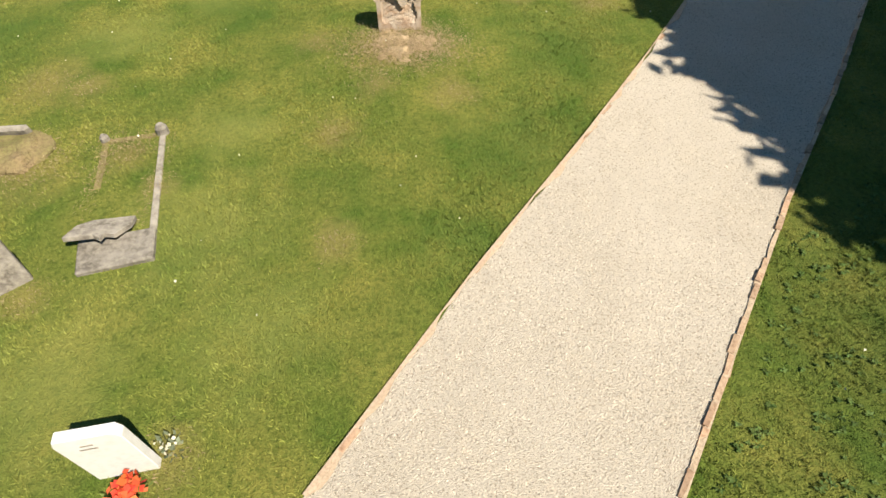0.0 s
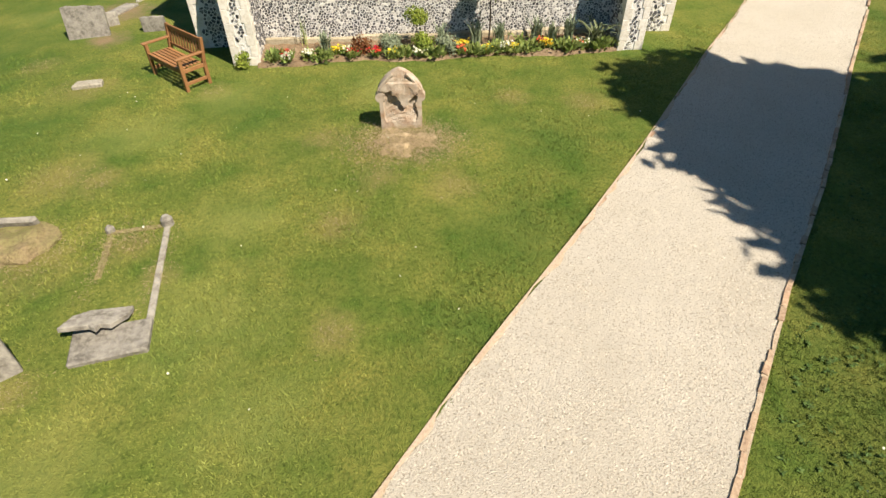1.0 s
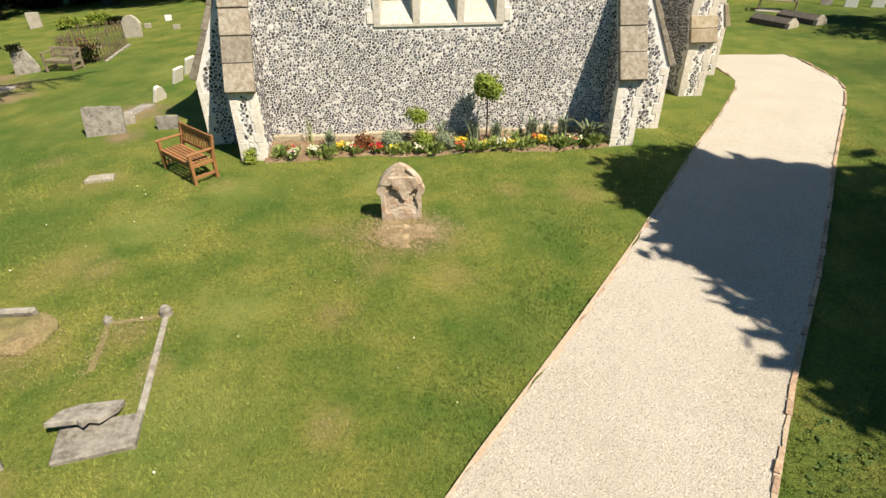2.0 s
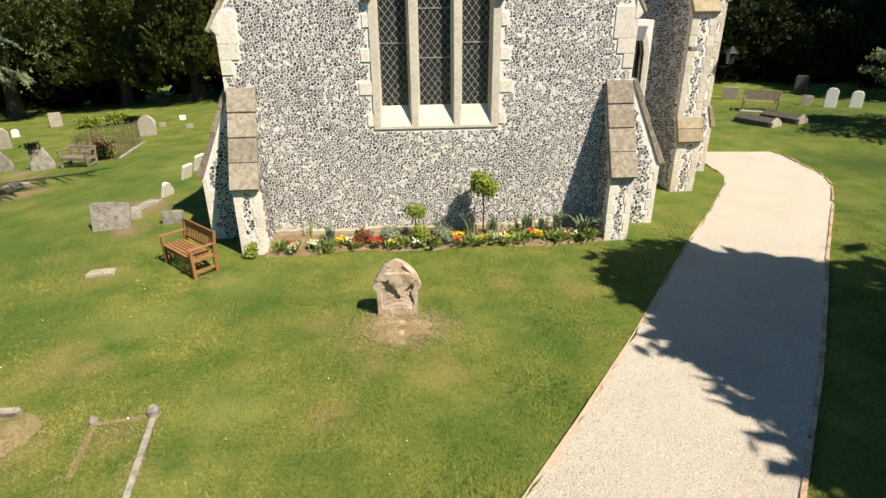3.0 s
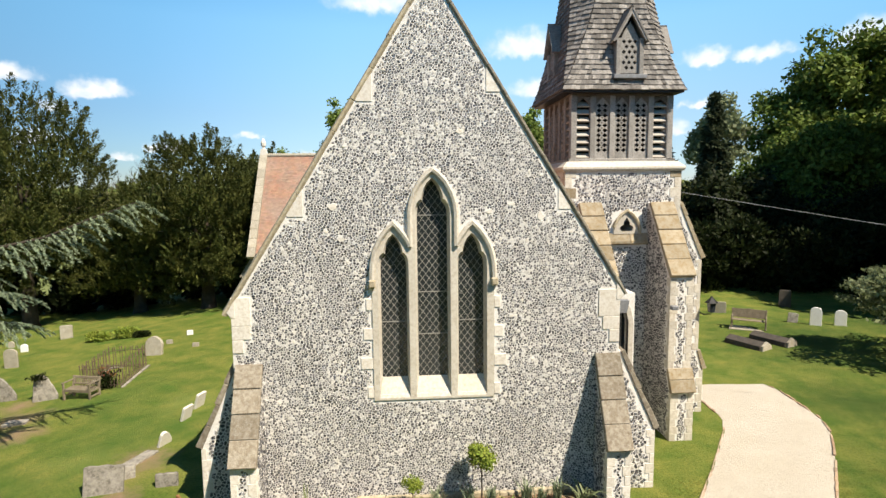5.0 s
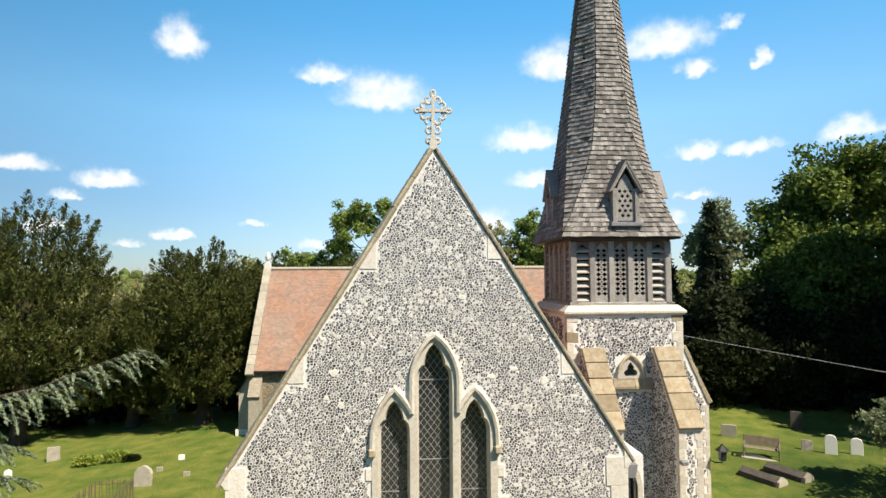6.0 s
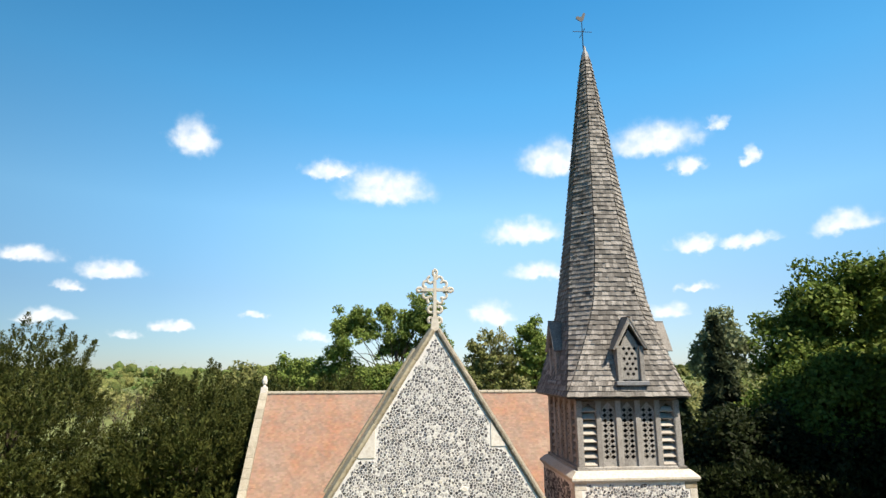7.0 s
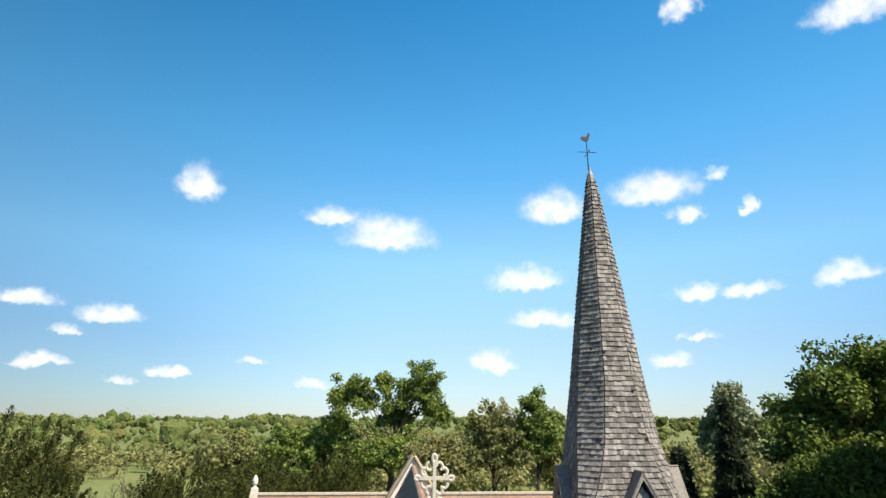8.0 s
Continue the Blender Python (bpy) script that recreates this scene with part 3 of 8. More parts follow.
def stone_verts(c, poly, P, gap, proud, rng):
    """One stone of a wall: its foot in the mortar, a worn shoulder, and a low crown."""
    cu = sum(p[0] for p in poly) / len(poly)
    cv = sum(p[1] for p in poly) / len(poly)
    size = math.sqrt(sum((p[0] - cu) ** 2 + (p[1] - cv) ** 2 for p in poly) / len(poly))
    k0 = max(0.35, 1 - gap / size)
    n = len(poly)
    # worn corners: each corner is pulled towards its neighbours' middle
    foot = []
    for i in range(n):
        a, b, d = poly[i - 1], poly[i], poly[(i + 1) % n]
        foot.append((0.93 * b[0] + 0.035 * (a[0] + d[0]), 0.93 * b[1] + 0.035 * (a[1] + d[1])))
    h = proud * rng.uniform(0.6, 1.4)
    tu, tv = rng.uniform(-0.12, 0.12, 2)
    ring0 = [P(cu + (u - cu) * k0, cv + (v - cv) * k0, 0.004) for u, v in foot]
    ring1 = [P(cu + (u - cu) * k0 * 0.86, cv + (v - cv) * k0 * 0.86, -h * 0.85 + (u - cu) * tu + (v - cv) * tv) for u, v in foot]
    top = P(cu + rng.uniform(-0.01, 0.01), cv + rng.uniform(-0.01, 0.01), -h)
    faces = [(i, (i + 1) % n, n + (i + 1) % n, n + i) for i in range(n)] + [(n + i, n + (i + 1) % n, 2 * n) for i in range(n)]
    return ring0 + ring1 + [top], faces


def flint_face(parent, box, pitch, P, ok, seed, gap=0.011, proud=0.017, pieces=None, mats=None, name="flint", squash=1.0):
    """Flints over a wall face. Those whose middle lies in pieces are objects of their own, the rest one mesh."""
    rng = np.random.default_rng(seed)
    m_all, m_one = mats or (FLINT, FLINT_P)
    rest = Build()
    for (u, v), poly in cells(*box, pitch, seed, squash):
        if not ok(u, v) or not all(ok(*q) for q in poly):
            continue
        vs, fs = stone_verts((u, v), poly, P, gap, proud, rng)
        if pieces and pieces[0] < u < pieces[1] and pieces[2] < v < pieces[3]:
            me = bpy.data.meshes.new(name)
            me.from_pydata([tuple(q) for q in vs], [], fs)
            me.materials.append(m_one)
            part(name, me, parent)
        else:
            rest.add(vs, fs)
    if rest.v:
        me = bpy.data.meshes.new(name + "_facing")
        me.from_pydata(rest.v, [], rest.f)
        me.materials.append(m_all)
        part(name + "_facing", me, parent, kind="stuff")


def leaves(centres, normals, size, rng, aspect=0.55, along=None, droop=0.0, skin=False):
    """Corners of leaf quads at the points given; along: the way that their length takes."""
    n = len(centres)
    size = np.asarray(size).reshape(-1, 1) * rng.uniform(0.6, 1.35, (n, 1))
    if along is None:
        along = rng.normal(size=(n, 3))
        if skin:
            along = np.cross(along, normals)
    along = along + rng.normal(size=(n, 3)) * 0.25
    side = np.cross(along, normals + rng.normal(size=(n, 3)) * 0.45)
    side /= np.linalg.norm(side, axis=1, keepdims=True) + 1e-9
    along = along / (np.linalg.norm(along, axis=1, keepdims=True) + 1e-9)
    a, b = along * size * 0.5, side * size * 0.5 * aspect
    v = np.stack([centres - a, centres + b * 1.0 - a * 0.1, centres + a, centres - b * 1.0 - a * 0.1], axis=1)
    if droop:
        v[:, 2, 2] -= (size * droop)[:, 0]
    return v.reshape(-1, 3)


def cloud_of(clumps, per, size, rng, aspect=0.55, up=0.0, squash=0.8, fill=0.35, skin=False):
    """Leaves round clump centres (x, y, z, r): most near each clump's skin. up: how far they stand upright."""
    c = np.asarray(clumps, float)
    idx = np.repeat(np.arange(len(c)), np.maximum(4, (per * (c[:, 3] / c[:, 3].mean()) ** 2).astype(int)))
    n = len(idx)
    d = rng.normal(size=(n, 3))
    d /= np.linalg.norm(d, axis=1, keepdims=True)
    r = np.where(rng.random(n) < fill, rng.random(n) ** 0.5, rng.uniform(0.62, 1.25, n))
    p = c[idx, :3] + d * (c[idx, 3] * r)[:, None] * np.array([1, 1, squash])
    along = None
    if up:
        along = d * (1 - up) + np.array([0, 0, 1.0]) * up
    return leaves(p, d + np.array([0, 0, 0.35]), np.full(n, size), rng, aspect, along, skin=skin)


def crown_clumps(centre, radii, n, r, rng, hollow=0.55, flat=0.0, lump=0.22):
    """Clump centres spread through an uneven crown."""
    out = []
    k = 0
    while len(out) < n and k < n * 40:
        k += 1
        d = rng.normal(size=3)
        d /= np.linalg.norm(d)
        if d[2] < -0.75:
            continue
        q = 1 + lump * noise.noise(Vector(d * 1.7 + np.array(centre) * 0.37))* 2
        rad = q * (hollow + (1 - hollow) * rng.random() ** 0.6)
        p = np.array(centre) + d * np.array(radii) * rad
        out.append((p[0], p[1], p[2], r * rng.uniform(0.65, 1.35)))
    return out


def trunk_mesh(base, top, r0, r1, limbs, rng, wob=0.15, thin=0.4):
    b = Build()
    base, top = Vector(base), Vector(top)
    pts = [base.lerp(top, float(t)) + Vector((rng.normal(), rng.normal(), 0)) * float(wob) * (t * (1.2 - t)) for t in np.linspace(0, 1, 7)]
    pts.insert(1, base.lerp(top, 0.04))
    rad = [r0 * 1.45, r0 * 1.08] + [r0 + (r1 - r0) * t for t in np.linspace(0, 1, 7)[1:]]
    b.tube(pts, rad, 10)
    for end in limbs:
        t = rng.uniform(0.35, 0.85)
        s, e = base.lerp(top, t), Vector(end)
        mid = s.lerp(e, 0.5) + Vector((rng.normal() * 0.3, rng.normal() * 0.3, 0.25 * (e - s).length * 0.4))
        rr = (r0 + (r1 - r0) * t) * thin
        b.tube([s, s.lerp(mid, 0.5) + Vector((0, 0, 0.05)), mid, mid.lerp(e, 0.55), e], [rr, rr * 0.8, rr * 0.6, rr * 0.4, rr * 0.15], 6)
    return b.mesh("trunk", BARK, smooth=True)


def tree(name, label, base, height, centre, radii, n, r, per, size, leaf, seed, r0=0.35, up=0.0, aspect=0.6, nlimb=9, hollow=0.55, squash=0.85, lump=0.22, category="tree", fill=0.35):
    """A tree: tapered trunk with limbs, and a crown of leaves in uneven clumps. Places are in the world, the thing stands at its base."""
    rng = np.random.default_rng(seed)
    z0 = float(ground_z(base[0], base[1]))
    ob = thing(name, label, category, (base[0], base[1], z0))
    off = np.array((base[0], base[1], z0))
    cl = crown_clumps(np.array(centre) - off, radii, n, r, rng, hollow, lump=lump)
    ends = [cl[i][:3] for i in rng.choice(len(cl), min(nlimb, len(cl)), replace=False)]
    part("trunk", trunk_mesh((0, 0, -0.2), (rng.normal() * 0.3, rng.normal() * 0.3, height * 0.86), r0, r0 * 0.2, ends, rng), ob)
    part("crown", quads("crown", cloud_of(cl, per, size, rng, aspect, up, squash, fill), leaf), ob)
    return ob

# ---- ground and path ----
def make_ground():
    def axis(lo, hi, step, far):
        a = list(np.arange(lo, hi + 1e-6, step))
        s, x = step, hi
        while x < far:
            s *= 1.22
            x += s
            a.append(x)
        s, x = step, lo
        while x > -far:
            s *= 1.22
            x -= s
            a.insert(0, x)
        return np.array(a)
    xs, ys = axis(-16, 18, 0.4, 4500), axis(-4, 34, 0.4, 4500)
    X, Y = np.meshgrid(xs, ys)
    Z = ground_z(X, Y)
    near = (np.hypot(X, Y - 10) < 40)
    Z = Z + near * 0.018 * np.sin(X * 2.1 + 1.3 * np.sin(Y * 0.9)) * np.sin(Y * 1.7)
    under = inside(PATH_POLY, X, Y)
    Z = np.where(under, Z - 0.03, Z)
    nx, ny = len(xs), len(ys)
    v = np.stack([X, Y, Z], -1).reshape(-1, 3)
    i = np.arange(nx * ny).reshape(ny, nx)
    f = np.stack([i[:-1, :-1], i[:-1, 1:], i[1:, 1:], i[1:, :-1]], -1).reshape(-1, 4)
    me = bpy.data.meshes.new("ground")
    me.from_pydata(v.tolist(), [], f.tolist())
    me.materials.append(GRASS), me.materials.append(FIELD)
    fc = v[f[:, 0]]
    me.polygons.foreach_set("material_index", (np.hypot(fc[:, 0], fc[:, 1]) > 55).astype(np.int32))
    me.polygons.foreach_set("use_smooth", np.ones(len(f), bool))
    structure("ground", me, "green mown churchyard lawn with dry patches, meadow beyond")


make_ground()


def resample(line, step):
    out = []
    for a, b in zip(line, line[1:]):
        n = max(1, int(math.hypot(b[0] - a[0], b[1] - a[1]) / step))
        out += [(a[0] + (b[0] - a[0]) * t / n, a[1] + (b[1] - a[1]) * t / n) for t in range(n)]
    return out + [line[-1]]


def make_path():
    n = 90
    def even(line, m):
        d = [0]
        for a, b in zip(line, line[1:]):
            d.append(d[-1] + math.hypot(b[0] - a[0], b[1] - a[1]))
        q = np.linspace(0, d[-1], m)
        return np.interp(q, d, [p[0] for p in line]), np.interp(q, d, [p[1] for p in line])
    lx, ly = even(PATH_L, n)
    rx, ry = even(PATH_R, n)
    lx = lx + 0.03 * np.sin(np.arange(n) * 2.3)
    w = np.linspace(0, 1, 14)
    X = lx[:, None] * (1 - w) + rx[:, None] * w
    Y = ly[:, None] * (1 - w) + ry[:, None] * w
    Z = ground_z(X, Y) + 0.012 + 0.014 * np.sin(w * math.pi) + 0.006 * np.sin(X * 3.1) * np.sin(Y * 2.7)
    i = np.arange(n * 14).reshape(n, 14)
    f = np.stack([i[:-1, :-1], i[:-1, 1:], i[1:, 1:], i[1:, :-1]], -1).reshape(-1, 4)
    me = bpy.data.meshes.new("path")
    me.from_pydata(np.stack([X, Y, Z], -1).reshape(-1, 3).tolist(), [], f.tolist())
    me.materials.append(GRAVEL)
    me.polygons.foreach_set("use_smooth", np.ones(len(f), bool))
    return structure("path", me, "pale cream gravel path with low stone edging")


gravel_path = make_path()

# ---- church ----
CH_OFF = Matrix.Translation((0, -20, 0))
church = thing("church", "flint church with cream stone dressings and shingled spire", "church", (0, 20, 0))


def cpart(name, data, label="", kind=""):
    return part(name, data, church, label, kind, CH_OFF)


def pt_in(poly, x, y):
    res = False
    for (ax, ay), (bx, by) in zip(poly, poly[1:] + poly[:1]):
        if (ay > y) != (by > y) and x < (bx - ax) * (y - ay) / (by - ay) + ax:
            res = not res
    return res


YE = 12.5                                    # face of the chancel's end wall
EAST = lambda u, v, d: (u, YE + d, v)
HALF, EAVE, APEX = 4.42, 4.70, 11.74
SLOPE = (APEX - EAVE) / HALF
HR = 4.27                                    # the wall stops short on the tower's side
GABLE = [(-HALF, -0.3), (HR, -0.3), (HR, APEX - SLOPE * HR), (0, APEX), (-HALF, EAVE)]


def mirror(pts):
    return pts + [(-x, z) for x, z in reversed(pts) if x > 1e-6]


ARCH = [(1.36, 5.35), (1.345, 5.62), (1.28, 5.90), (1.16, 6.16), (1.0, 6.37), (0.87, 6.49), (0.74, 6.36), (0.6, 6.17), (0.5, 6.0)]
HEAD = [(0.5, 6.72), (0.475, 6.92), (0.4, 7.16), (0.27, 7.39), (0.13, 7.55), (0.0, 7.65)]
SURROUND = mirror([(1.36, 2.5)] + ARCH + HEAD)
WALL_HOLE = mirror([(1.3, 2.62), (1.3, 5.3), (1.1, 6.05), (0.87, 6.3), (0.46, 5.95), (0.44, 6.7), (0.22, 7.3), (0.0, 7.5)])
FLINT_KEEP_OUT = mirror([(1.40, 2.46), (1.40, 5.37), (1.38, 5.66), (1.31, 5.95), (1.18, 6.22), (1.0, 6.44), (0.87, 6.56), (0.6, 6.36), (0.57, 6.74), (0.52, 6.98), (0.4, 7.26), (0.13, 7.62), (0.0, 7.72)])

east_wall = cpart("chancel_wall", Build().prism(GABLE, EAST, 0, 0.65, [WALL_HOLE]).mesh("chancel_wall", MORTAR), "knapped flint gable wall set in pale lime mortar")
BLOCKS = []                                  # dressed stones set in the wall: (x0, x1, z0, z1)
for s, edge in ((-1, HALF), (1, HR)):
    z, last = 0.35, 0
    for k, (w, h) in enumerate([(0.40, 0.30), (0.24, 0.29)] * 8):
        if 3.42 < z < 4.2:
            BLOCKS.append((s * (edge - w), s * edge, z, z + h))
            last = z + h
        z += h + 0.008
    BLOCKS.append((s * (edge - (0.42 if s < 0 else 0.5)), s * edge, last + 0.006, 4.92))
    z = 2.56
    for k in range(8):
        if k % 2 == 0:
            BLOCKS.append((s * 1.36, s * (1.50 + 0.07 * ((k * 7) % 3)), z, z + 0.26))
        z += 0.335
BLOCKS = [(min(a, b), max(a, b), c, d) for a, b, c, d in BLOCKS]
for x0, x1, z0, z1 in BLOCKS:
    part("quoin", Build().box(x0, x1, YE - 0.022, YE + 0.1, z0, z1).mesh("quoin", WHITESTONE, 0.008), east_wall)
KNEES = [(-3.16, -2.80), (2.80, 3.10), (-1.63, -1.27), (1.18, 1.5)]
for x0, x1 in KNEES:
    out, inn = (x0, x1) if x0 < 0 else (x1, x0)
    zo, zi = APEX - SLOPE * abs(out) - 0.02, APEX - SLOPE * abs(inn) - 0.02
    part("kneeler_stone", Build().prism([(out, zo), (inn, zi), (inn, zo - 0.03), (out + (inn - out) * 0.08, zo - 0.03)], EAST, -0.016, 0.2).mesh("kneeler_stone", WHITESTONE, 0.006), east_wall)
SCATTER = [(-2.16, 6.86, 0.10, 0.09), (-2.0, 6.15, 0.08, 0.06), (1.75, 6.88, 0.09, 0.05), (2.4, 6.62, 0.085, 0.1), (0.6, 6.86 + 1.6, 0.09, 0.05), (1.25, 6.72, 0.09, 0.05)]
wall_rng = np.random.default_rng(27)
while len(SCATTER) < 40:
    x, z = wall_rng.uniform(-4.1, 4.0), wall_rng.uniform(2.4, 11.0)
    if z < APEX - SLOPE * abs(x) - 0.3 and not (abs(x) < 1.75 and 2.3 < z < 7.9) and all(math.hypot(x - q[0], z - q[1]) > 0.22 for q in SCATTER):
        SCATTER.append((x, z, wall_rng.uniform(0.028, 0.05), wall_rng.uniform(0.026, 0.045)))
for x, z, w, h in SCATTER:
    part("chalk_block", Build().prism([(x + w * math.cos(q * 0.785) * (0.95 + 0.25 * math.sin(q * 2.3 + x * 9)), z + h * math.sin(q * 0.785) * (0.95 + 0.25 * math.cos(q * 1.7 + z * 7))) for q in range(8)], EAST, -0.014, 0.1).mesh("chalk_block", WHITESTONE, 0.01), east_wall)


def east_ok(u, v):
    if u < 0.02 - HALF or u > HR - 0.02 or v < 0.02 or v > APEX - SLOPE * abs(u) - 0.06:
        return False
    for x0, x1, z0, z1 in BLOCKS:
        if x0 - 0.01 < u < x1 + 0.01 and z0 - 0.01 < v < z1 + 0.01:
            return False
    for x0, x1 in KNEES:
        if min(x0, x1) - 0.02 < u < max(x0, x1) + 0.02 and v > APEX - SLOPE * max(abs(x0), abs(x1)) - 0.07:
            return False
    if any(abs(u - x) < w * 0.55 and abs(v - z) < h * 0.55 for x, z, w, h in SCATTER):
        return False
    return not pt_in(FLINT_KEEP_OUT, u, v)


flint_face(east_wall, (-HALF, HALF, 0.0, APEX), 0.057, EAST, east_ok, 11, gap=0.0062, proud=0.0055, pieces=(-0.5, 0.5, 1.1, 1.95))
# stone plinth behind the flower bed
for i in range(11):
    x0 = -3.8 + i * 0.66
    part("plinth_stone", Build().box(x0, x0 + 0.65, YE - 0.09, YE + 0.05, -0.2, 0.24 - 0.02 * (i % 3)).mesh("plinth_stone", COPING, 0.02), east_wall)

# ---- the three-light window ----
def light(xc, w, z0, zs, za):
    h = za - zs
    half = [(1, 0.0), (0.98, 0.16), (0.9, 0.30), (0.74, 0.40), (0.62, 0.43), (0.60, 0.52), (0.5, 0.68), (0.3, 0.86), (0.0, 1.0)]
    pts = [(w, z0)] + [(w * a, zs + h * b) for a, b in half]
    return [(xc + x, z) for x, z in pts] + [(xc - x, z) for x, z in reversed(pts) if x > 1e-6]


LIGHTS = [(-0.885, 0.285, 2.97, 5.48, 6.2), (-0.01, 0.335, 2.97, 6.60, 7.42), (0.86, 0.285, 2.97, 5.48, 6.2)]
openings = [light(*a) for a in LIGHTS]
fronts = []
for (xc, w, z0, zs, za), lp in zip(LIGHTS, openings):
    fronts.append([(xc + (x - xc) * (w + 0.055) / w, 2.55 if z < z0 + 0.01 else z + (0.06 if z > zs else 0)) for x, z in lp])
window = cpart("window", Build().prism(SURROUND, EAST, -0.03, 0.2, fronts, None, openings).mesh("window", LIME), "three-light lancet window with cream stone surround")
for s in (-1, 1):
    pts = [(s * x, YE - 0.05, z) for x, z in [(1.36, 5.2)] + ARCH]
    part("hood_mould", Build().tube(pts, [0.06] * len(pts), 6).mesh("hood_mould", LIME), window)
    pts = [(s * x * 1.02, YE - 0.05, z) for x, z in [(0.5, 5.98)] + HEAD]
    part("hood_mould", Build().tube(pts, [0.06] * len(pts), 6).mesh("hood_mould", LIME), window)
    bs = Build()
    bs.box(s * 1.36 - 0.08, s * 1.36 + 0.08, YE - 0.14, YE, 5.08, 5.26)
    part("label_stop", bs.mesh("label_stop", COPING, 0.03), window, "carved stone head-stop")
PW, PH = 0.074, 0.096                           # half width and height of a diamond pane
diamond = Build().add([(-PW, 0, 0), (0, 0, -PH), (PW, 0, 0), (0, 0, PH)], [(0, 1, 2, 3)]).mesh("pane", GLASS)
rng = np.random.default_rng(3)
for xc, w, z0, zs, za in LIGHTS:
    z, row = z0 - 0.05, 0
    while z < za + 0.02:
        for k in range(-4, 5):
            x = xc + k * 2 * PW + (PW if row % 2 else 0)
            top = za - 0.02 - max(0, abs(x - xc) - 0.02) / w * (za - zs) * 0.8
            if abs(x - xc) < w + PW * 0.9 and z < max(zs, top) + 0.1:
                part("pane", diamond, window, at=pose(x, YE + 0.235, z, rng.normal() * 1.6, 0, rng.normal() * 1.6))
        z += PH
        row += 1
    slope_ = PH / PW
    width = w + 0.03
    for sgn in (-1, 1):
        c = z0 - 2 * width * slope_ - 0.05
        while c < za + 0.1:
            # a bar z = c' + sgn * slope * (x - xc), cut to the light
            t0, t1 = -width, width
            za_ = c + slope_ * width
            lo, hi = (z0 - 0.06 - za_) / slope_, (za + 0.02 - za_) / slope_
            a, b = max(t0, lo), min(t1, hi)
            if b > a + 0.02:
                p, q = Vector((xc + sgn * a, YE + 0.222, za_ + slope_ * a)), Vector((xc + sgn * b, YE + 0.222, za_ + slope_ * b))
                part("lead_came", Build().tube([p, q], [0.006, 0.006], 4).mesh("lead_came", CAME), window)
            c += 2 * PH
    bars = [z0 + 1.28] if w < 0.3 else [z0 + 0.98, z0 + 1.95, zs + 0.05]
    for zb in bars:
        part("saddle_bar", Build().box(xc - width, xc + width, YE + 0.205, YE + 0.222, zb - 0.011, zb + 0.011).mesh("saddle_bar", CAME), window)

# closed, unlit inside of the chancel, with roof
YB = 31.0
for x0 in (-HALF, HALF - 0.6):
    cpart("side_wall", Build().box(x0, x0 + 0.6, YE + 0.65, YB, -0.3, EAVE - 0.1).mesh("side_wall", MORTAR), "flint side wall of the chancel")
NORTH_END = lambda u, v, d: (u, YB + d, v)
cpart("far_gable", Build().prism([(-HALF, -0.3), (HALF, -0.3), (HALF, EAVE), (0, APEX + 0.1), (-HALF, EAVE)], NORTH_END, 0, 0.5).mesh("far_gable", MORTAR))


def tiled_slope(name, P, length, rise, mat_, tile_w, course, seed, thick=0.028):
    """Plain tiles over a slope: P(s, t, h) with s along the eaves, t up the slope, h off it."""
    rng = np.random.default_rng(seed)
    vs = []
    rows = int(rise / course)
    for j in range(rows):
        t0, t1 = j * course, (j + 1) * course + 0.02
        s = -tile_w * (0.5 if j % 2 else 0)
        while s < length:
            w = tile_w * rng.uniform(0.96, 1.04)
            a, b = max(s + 0.003, 0), min(s + w - 0.003, length)
            if b > a:
                h = thick * rng.uniform(0.8, 1.3)
                k = rng.uniform(-0.004, 0.004)
                p = [P(a, t0, h + k), P(b, t0, h - k), P(b, t1, 0.006), P(a, t1, 0.006)]
                q = [P(a, t0, -0.004), P(b, t0, -0.004), P(b, t0, h - k), P(a, t0, h + k)]
                vs += p + q
            s += w
    return quads(name, np.array(vs), mat_)


def slope_len(run, rise):
    return math.hypot(run, rise)


SL = slope_len(HALF, APEX - EAVE)
for s in (-1, 1):
    ex, ez = HALF / SL, (APEX - EAVE) / SL       # up the slope
    cut = 0.0 if s < 0 else 0.45
    P = lambda a, t, h, s=s, cut=cut: (s * (HALF - ex * max(t, cut) + ez * h), YE + 0.5 + a, EAVE - 0.28 + ez * max(t, cut) + ex * h)
    roof = cpart("chancel_roof", Build().add([P(0, 0, 0), P(YB - YE - 0.5, 0, 0), P(YB - YE - 0.5, SL, 0), P(0, SL, 0), P(0, 0, -0.15), P(YB - YE - 0.5, 0, -0.15), P(YB - YE - 0.5, SL, -0.15), P(0, SL, -0.15)],
                 [(0, 1, 2, 3), (7, 6, 5, 4), (0, 4, 5, 1), (1, 5, 6, 2), (2, 6, 7, 3), (3, 7, 4, 0)]).mesh("chancel_roof", TILE), "steep brown-red clay tile roof")
    part("roof_tiles", tiled_slope("roof_tiles", P, YB - YE - 0.5, SL, TILE, 0.24, 0.16, 21 + s), roof, kind="stuff")
ridge = Build()
for k in range(38):
    y0 = YE + 0.5 + k * 0.475
    ridge.tube([(0, y0, APEX - 0.3), (0, y0 + 0.46, APEX - 0.3)], [0.13, 0.13], 8)
cpart("ridge_tiles", ridge.mesh("ridge_tiles", TILE), kind="stuff")

